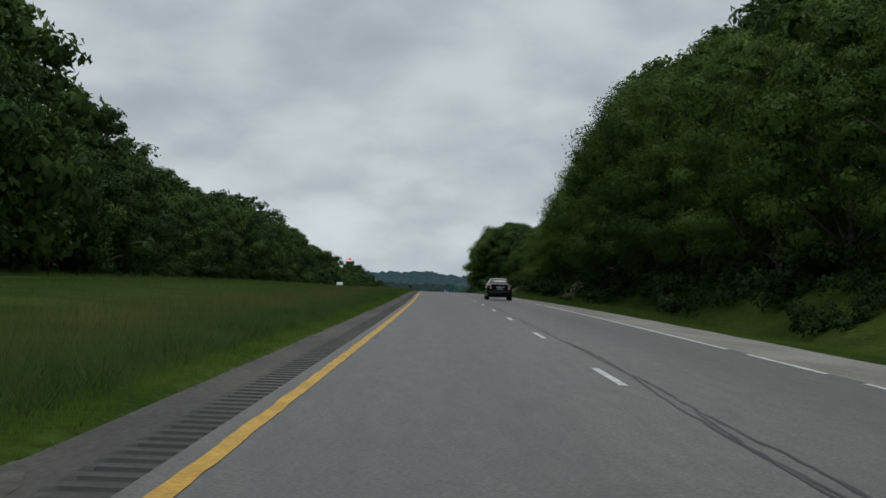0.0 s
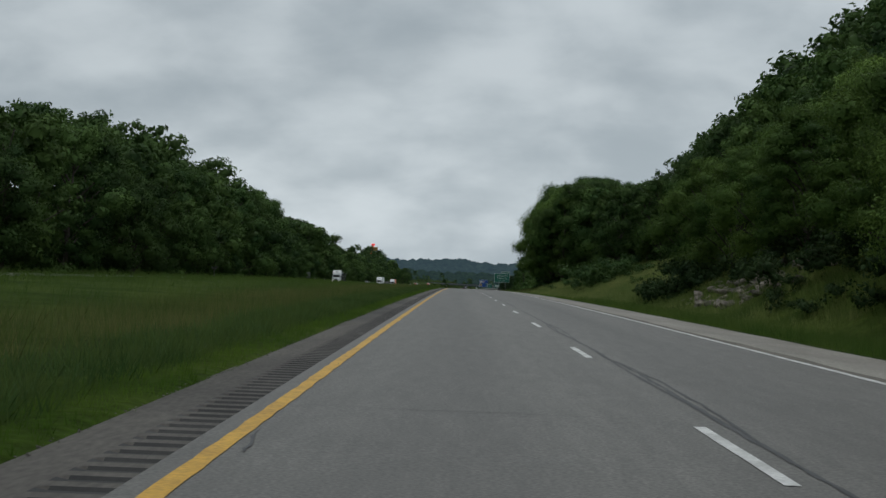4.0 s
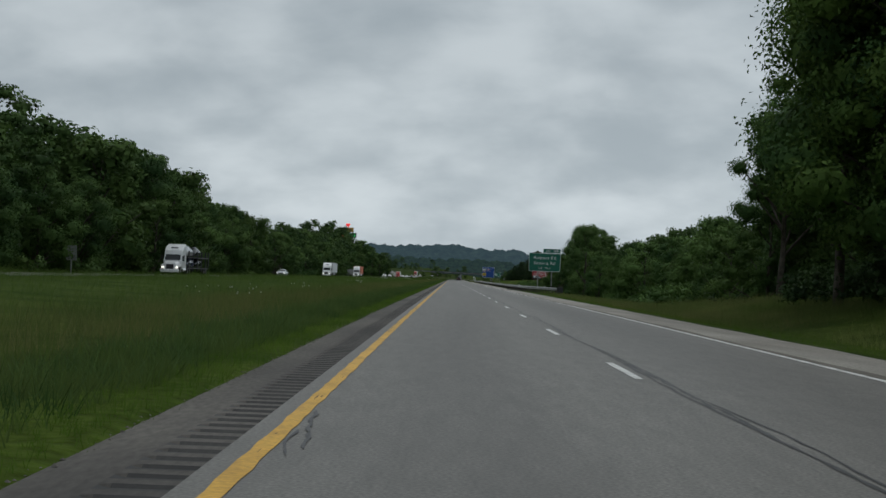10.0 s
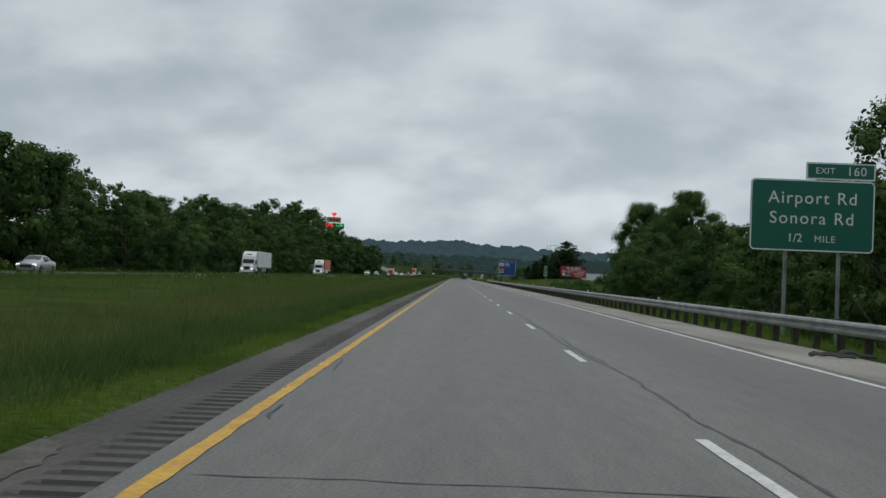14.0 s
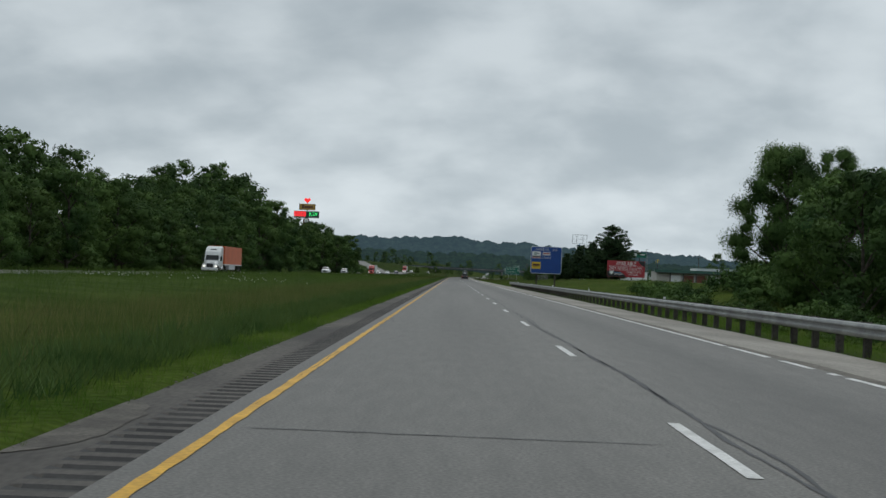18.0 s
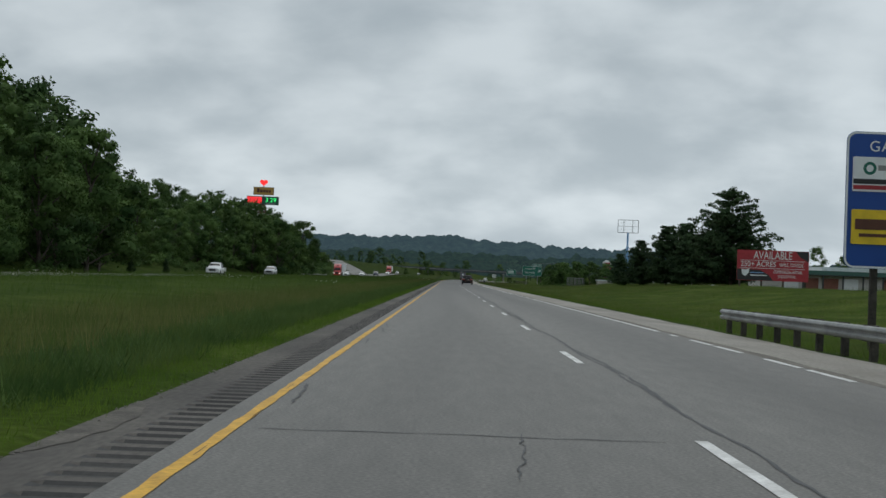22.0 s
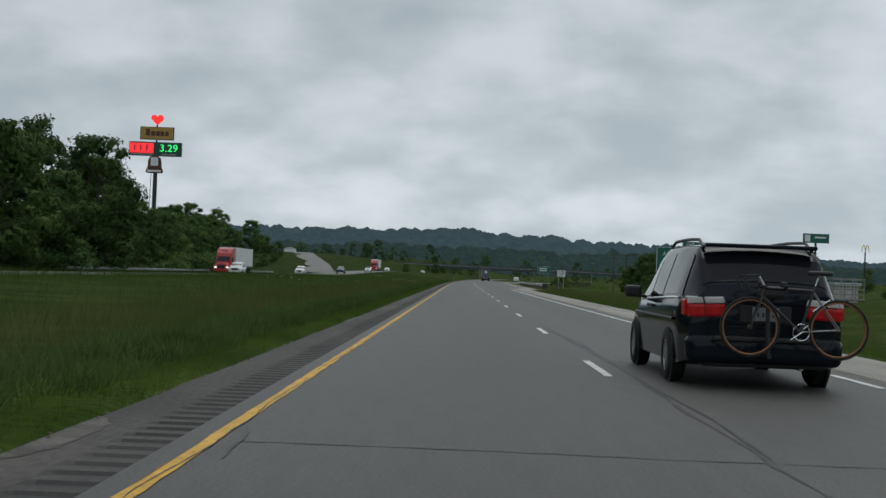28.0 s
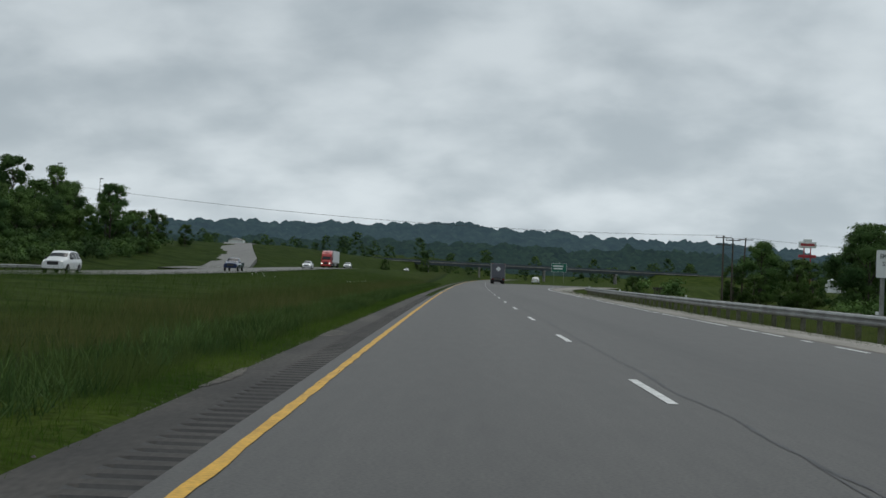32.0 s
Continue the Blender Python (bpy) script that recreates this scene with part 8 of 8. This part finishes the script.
CAR_SECTIONS = {
    "saloon": [(-2.35, 0.76, 0.78, 0.72, 0.6, 0.3, 0.62, 0.86, 0.94), (-2.2, 0.84, 0.86, 0.8, 0.68, 0.24, 0.64, 0.92, 1.02), (-1.5, 0.88, 0.9, 0.86, 0.68, 0.2, 0.66, 0.95, 1.06), (-0.8, 0.88, 0.9, 0.86, 0.6, 0.2, 0.66, 0.95, 1.40), (0.2, 0.88, 0.9, 0.86, 0.6, 0.2, 0.66, 0.94, 1.43), (0.6, 0.88, 0.9, 0.86, 0.62, 0.2, 0.66, 0.93, 1.3), (1.2, 0.88, 0.9, 0.85, 0.7, 0.2, 0.64, 0.9, 1.0), (2.1, 0.82, 0.84, 0.76, 0.62, 0.22, 0.56, 0.74, 0.82), (2.35, 0.66, 0.68, 0.6, 0.46, 0.3, 0.5, 0.62, 0.68)],
    "suv": [(-2.35, 0.84, 0.86, 0.82, 0.70, 0.42, 0.76, 1.05, 1.15), (-2.2, 0.92, 0.94, 0.9, 0.72, 0.34, 0.78, 1.1, 1.5), (-1.95, 0.94, 0.96, 0.92, 0.70, 0.3, 0.78, 1.12, 1.74), (-0.5, 0.94, 0.96, 0.92, 0.72, 0.3, 0.78, 1.1, 1.8), (0.3, 0.94, 0.96, 0.92, 0.72, 0.3, 0.78, 1.1, 1.76), (0.65, 0.94, 0.96, 0.92, 0.70, 0.3, 0.78, 1.1, 1.62), (1.1, 0.94, 0.96, 0.91, 0.78, 0.3, 0.78, 1.08, 1.20), (2.1, 0.9, 0.92, 0.86, 0.74, 0.34, 0.74, 1.0, 1.08), (2.35, 0.8, 0.82, 0.74, 0.6, 0.4, 0.66, 0.86, 0.92)],
    "pickup": [(-0.95, 0.94, 0.96, 0.92, 0.68, 0.4, 0.8, 1.12, 1.2), (-0.85, 0.94, 0.96, 0.92, 0.68, 0.36, 0.8, 1.14, 1.78), (0.4, 0.94, 0.96, 0.92, 0.70, 0.36, 0.8, 1.14, 1.82), (0.7, 0.94, 0.96, 0.92, 0.70, 0.36, 0.8, 1.14, 1.68), (1.15, 0.94, 0.96, 0.92, 0.8, 0.36, 0.8, 1.12, 1.24), (2.4, 0.92, 0.94, 0.88, 0.78, 0.4, 0.78, 1.04, 1.12), (2.6, 0.84, 0.86, 0.8, 0.66, 0.46, 0.7, 0.92, 0.98)]}


def simple_car(kind, name, label, paint, at, turn, lit=True, group="oncoming traffic"):
    root = thing(name, label, "truck" if kind == "pickup" else "car", group, at=at, turn=turn)
    sh = Shell(CAR_SECTIONS[kind], 30, 2)
    V, F = sh.body(2)
    flat_ends(raw("body", V, F, paint, root, smooth=True))
    front = sh.y[-1]
    tall = kind != "saloon"
    V, F = sh.top_glass(0.62 if tall else 0.42, 1.08 if tall else 1.1, 0.86)
    raw("windscreen", V, F, M_GLASS, root, "", True)
    if kind != "pickup":
        V, F = sh.top_glass(-2.18 if tall else -1.4, -1.98 if tall else -0.85, 0.84)
        raw("rear_window", V, F, M_GLASS, root, "", True)
    for side in (-1, 1):
        for q in (((0.0, 0.75, 0.0, 0.35), (-0.8, -0.08, -0.7, -0.08)) if kind != "suv" else ((0.1, 0.95, 0.1, 0.55), (-0.8, 0.02, -0.8, 0.02), (-1.8, -0.88, -1.7, -0.88))):
            V, F = sh.side_glass(*q, side=side, n=4)
            raw("side_window", V, F, M_GLASS, root, "", True)
        part("headlamp", box_bm(0.34, 0.12, 0.15, (side * 0.60, front - 0.10, 0.66 if not tall else 0.86), 0.03), M_HEADLAMP if lit else M_CLEAR, root)
        part("mirror", box_bm(0.2, 0.1, 0.15, (side * 1.02, 0.75, 1.0 if not tall else 1.18), 0.03), M_BLACK, root)
        part("tail_light", box_bm(0.22, 0.08, 0.2, (side * 0.66, sh.y[0] - (1.7 if kind == "pickup" else 0.0), 0.85), 0.03), M_TAIL_DIM, root)
        for y in ((-1.45, 1.45) if kind != "pickup" else (-1.75, 1.65)):
            if kind != "pickup" or y > 0:
                arch_void(root, side * (0.88 if not tall else 0.945), y, 0.36 if not tall else 0.41)
            wheel(root, side * (0.82 if not tall else 0.88), y, 0.32 if not tall else 0.37, 0.22, spokes=5)
    part("grille", box_bm(0.9, 0.06, 0.2 if not tall else 0.28, (0, front - 0.02, 0.55 if not tall else 0.78), 0.02), M_BLACK, root)
    part("front_bumper", box_bm(1.5 if not tall else 1.66, 0.16, 0.22, (0, front - 0.1, 0.36 if not tall else 0.5), 0.06), paint if not tall else M_BLACK, root)
    if kind == "pickup":
        bm = box_bm(0.08, 1.9, 0.62, (-0.92, -1.9, 0.86), 0.02)
        box_bm(0.08, 1.9, 0.62, (0.92, -1.9, 0.86), 0.02, bm)
        box_bm(1.9, 0.08, 0.62, (0, -2.82, 0.86), 0.02, bm)
        box_bm(1.8, 1.9, 0.1, (0, -1.9, 0.62), bm=bm)
        part("load_bed", bm, paint, root)
    return root


def tractor(root, paint):
    """A conventional highway tractor; its front bumper at y = 0, running back to y = -7."""
    bm = bmesh.new()
    # hood
    pts = [(-0.05, 0.55, 1.35), (-0.15, 0.5, 1.55), (-0.9, 0.55, 1.72), (-1.55, 0.6, 1.85)]
    rings = []
    for y, zb, zt in pts:
        w = 0.92 - (0.10 if y > -0.3 else 0)
        rings.append([bm.verts.new(p) for p in ((-w, y, zb), (-w, y, zt - 0.18), (-w * 0.72, y, zt), (w * 0.72, y, zt), (w, y, zt - 0.18), (w, y, zb))])
    for a, b in zip(rings, rings[1:]):
        for i in range(6):
            bm.faces.new((a[i], a[(i + 1) % 6], b[(i + 1) % 6], b[i]))
    bm.faces.new(rings[0][::-1])
    bmesh.ops.recalc_face_normals(bm, faces=bm.faces)
    part("hood", bm, paint, root)
    bm = bmesh.new()
    prof = [(-1.45, 0.75), (-1.45, 1.80), (-1.95, 2.62), (-2.2, 3.15), (-2.9, 3.75), (-3.9, 3.98), (-4.4, 3.98), (-4.4, 0.75)]
    l, r = [bm.verts.new((-1.16, y, z)) for y, z in prof], [bm.verts.new((1.16, y, z)) for y, z in prof]
    bm.faces.new(l)
    bm.faces.new(r[::-1])
    for i in range(len(prof)):
        j = (i + 1) % len(prof)
        bm.faces.new((l[i], r[i], r[j], l[j]))
    bmesh.ops.recalc_face_normals(bm, faces=bm.faces)
    es = [e for e in bm.edges if abs(e.verts[0].co.x - e.verts[1].co.x) < 0.01]
    bmesh.ops.bevel(bm, geom=es, offset=0.12, segments=2, affect="EDGES")
    part("cab", bm, paint, root)
    bm = bmesh.new()
    v = [bm.verts.new(p) for p in ((-0.98, -1.50, 1.90), (0.98, -1.50, 1.90), (0.92, -1.96, 2.60), (-0.92, -1.96, 2.60))]
    bm.faces.new(v)
    bmesh.ops.translate(bm, vec=(0, 0.045, 0.02), verts=bm.verts)
    part("windscreen", bm, M_GLASS, root)
    part("roof_vent", box_bm(0.9, 0.05, 0.16, (0, -2.52, 3.48), turn=Matrix.Rotation(radians(42), 4, "X")), M_BLACK, root)
    part("grille", box_bm(0.95, 0.06, 0.62, (0, -0.02, 1.05), 0.04), M_BLACK, root)
    part("front_bumper", box_bm(2.4, 0.35, 0.42, (0, 0.02, 0.55), 0.08), paint, root)
    for s in (-1, 1):
        part("headlamp", box_bm(0.34, 0.2, 0.22, (s * 0.88, -0.06, 0.98), 0.05), M_HEADLAMP, root)
        part("fender", box_bm(0.42, 1.2, 0.35, (s * 0.98, -0.95, 1.18), 0.12), paint, root)
        part("side_window", box_bm(0.03, 0.85, 0.62, (s * 1.165, -2.25, 2.12), 0.01), M_GLASS, root)
        part("mirror", box_bm(0.12, 0.12, 0.75, (s * 1.42, -1.62, 2.15), 0.03), M_BLACK, root)
        part("fuel_tank", rod_bm((s * 0.92, -2.2, 0.72), (s * 0.92, -3.9, 0.72), 0.32, 0.32, 16), M_CHROME, root)
        wheel(root, s * 1.02, -0.95, 0.51, 0.30, spokes=8)
        for y in (-5.0, -6.3):
            wheel(root, s * 0.98, y, 0.51, 0.55, spokes=8)
    part("chassis", box_bm(0.9, 5.6, 0.3, (0, -4.3, 0.85)), M_BLACK, root)


def semi(label, paint, box, at, turn, rail=None):
    root = thing("semi_truck", label, "truck", "oncoming traffic", at=at, turn=turn)
    tractor(root, paint)
    part("trailer", box_bm(2.58, 15.4, 2.75, (0, -12.6, 2.68), 0.04), box, root)
    part("trailer_rail", box_bm(2.62, 15.4, 0.16, (0, -12.6, 1.26)), rail or M_GALV, root)
    part("trailer_skirt", box_bm(2.3, 5.4, 0.62, (0, -12.2, 0.85)), rail or M_GALV, root)
    part("underride_guard", box_bm(2.2, 0.12, 0.14, (0, -20.2, 0.55)), M_BLACK, root)
    for y in (-17.6, -18.9):
        for s in (-1, 1):
            wheel(root, s * 0.98, y, 0.51, 0.55, spokes=8)
    part("landing_leg", box_bm(1.6, 0.15, 0.9, (0, -8.0, 0.75)), M_BLACK, root)
    return root


def car_hauler(at, turn):
    root = thing("car_hauler", "white tractor hauling a dark two-deck car carrier", "truck", "oncoming traffic", at=at, turn=turn)
    tractor(root, M_WHITE_PAINT)
    for z in (0.95, 2.35):
        part("deck", box_bm(2.5, 14.0, 0.12, (0, -12.0, z)), M_BLACK, root)
    for y in (-5.6, -8.4, -11.2, -14.0, -16.8, -18.8):
        for s in (-1, 1):
            part("upright", box_bm(0.12, 0.16, 2.6, (s * 1.22, y, 1.9)), M_POLE_DARK, root)
    for k, (y, z, m) in enumerate(((-8.0, 2.4, M_SILVER), (-13.0, 2.4, M_CAR_BLACK), (-9.0, 1.0, M_BLUE_PAINT), (-14.5, 1.0, M_CAR_BLACK))):
        sh = Shell(CAR_SECTIONS["saloon"], 22, 2)
        V, F = sh.body(2)
        raw("carried_car", [(x * 0.95, y + yy, z + zz) for x, yy, zz in V], F, m, root, "car carried on a deck", True)
    for y in (-16.2, -17.5):
        for s in (-1, 1):
            wheel(root, s * 0.98, y, 0.45, 0.5, spokes=8)
    return root


def box_truck(at, turn=0.0):
    root = thing("box_truck", "grey box truck seen from behind in traffic", "truck", "traffic ahead", at=at, turn=turn)
    part("box", box_bm(2.5, 7.2, 2.7, (0, 3.6, 2.35), 0.04), M_GREY_SKIN, root)
    for s in (-1, 1):
        part("rear_door", box_bm(1.16, 0.05, 2.4, (s * 0.6, -0.03, 2.3), 0.02), M_GREY_SKIN, root)
        part("corner_post", box_bm(0.1, 0.08, 2.6, (s * 1.21, -0.05, 2.32)), M_GALV, root)
        part("tail_light", box_bm(0.24, 0.06, 0.14, (s * 0.95, -0.06, 0.85)), M_TAIL, root)
        part("marker_light", box_bm(0.1, 0.05, 0.06, (s * 1.1, -0.05, 3.62)), M_TAIL, root)
        wheel(root, s * 0.95, 1.6, 0.48, 0.5)
        wheel(root, s * 0.98, 8.0, 0.48, 0.3)
    part("emblem", box_bm(0.7, 0.02, 0.7, (0, -0.07, 2.7), 0.02, turn=Matrix.Rotation(radians(45), 4, "Y")), M_SIGN_WHITE, root)
    part("bumper", box_bm(2.3, 0.16, 0.2, (0, -0.05, 0.62)), M_BLACK, root)
    part("cab", box_bm(2.2, 2.0, 1.9, (0, 8.4, 1.55), 0.12), M_WHITE_PAINT, root)
    return root


def lane_at(y, u, lift=0.0):
    return (float(road_x(y)) + u, y, float(road_z(y)) + lift)


VAN_AT = lane_at(1034.55, 1.68)
minivan(VAN_AT)
bike_rack((VAN_AT[0] - 0.02, VAN_AT[1] - 2.60, 0.0))
bicycle((VAN_AT[0] + 0.22, VAN_AT[1] - 2.98, 0.76), 0)
s_at = lane_at(95.9, 2.06)
sedan_ob = sedan(s_at, -0.1)
sedan_ob.matrix_basis = pose(*s_at, math.degrees(math.atan(float(road_z(97) - road_z(94.5)) / 2.5)), 0, -0.2)
box_truck(lane_at(1398, 2.3))
simple_car("saloon", "saloon_car", "dark saloon car in traffic ahead", M_CAR_BLACK, lane_at(1436, 2.2), 0, False, "traffic ahead")
simple_car("suv", "white_van", "white van leaving at the exit", M_WHITE_PAINT, (19.5, 1520, gz(19.5, 1520) + 0.03), -8, False, "traffic ahead")


def oncoming(y, lane):
    u = -34.2 if lane == 0 else -37.7
    return (float(road_x(y)) + u, y, float(road_z(y)) + 0.2 + float(other_rise(y)))


car_hauler(oncoming(519, 1), 180)
semi("white semi truck with a plain white box trailer", M_WHITE_PAINT, M_TRAILER, oncoming(721, 1), 180)
semi("white semi truck with an orange box trailer", M_WHITE_PAINT, M_ORANGE, oncoming(835, 1), 180, M_TRAILER)
semi("red semi truck with a pale box trailer", M_RED_PAINT, M_TRAILER, oncoming(1206, 1), 180)
semi("red semi truck with a white box trailer", M_RED_PAINT, M_TRAILER, oncoming(1464, 1), 180)
simple_car("pickup", "pickup_truck", "white pickup truck on the other carriageway", M_WHITE_PAINT, oncoming(972, 0), 180)
simple_car("suv", "suv", "grey sport utility car on the other carriageway", M_SILVER, oncoming(1027, 0), 180)
simple_car("suv", "suv", "white sport utility car with lit headlamps", M_WHITE_PAINT, oncoming(1200, 0), 180)
simple_car("suv", "suv", "white sport utility car with lit headlamps", M_WHITE_PAINT, oncoming(1268, 0), 180)
simple_car("pickup", "pickup_truck", "dark blue pickup truck on the other carriageway", M_BLUE_PAINT, oncoming(1340, 0), 180)
simple_car("saloon", "saloon_car", "white saloon car on the other carriageway", M_WHITE_PAINT, oncoming(1412, 0), 180)
simple_car("saloon", "saloon_car", "white saloon car behind a semi truck", M_WHITE_PAINT, oncoming(1478, 0), 180)
simple_car("saloon", "saloon_car", "pale saloon car far along the other carriageway", M_SILVER, oncoming(1650, 0), 180)
simple_car("saloon", "saloon_car", "grey saloon car beyond the median", M_SILVER, oncoming(600, 0), 180)
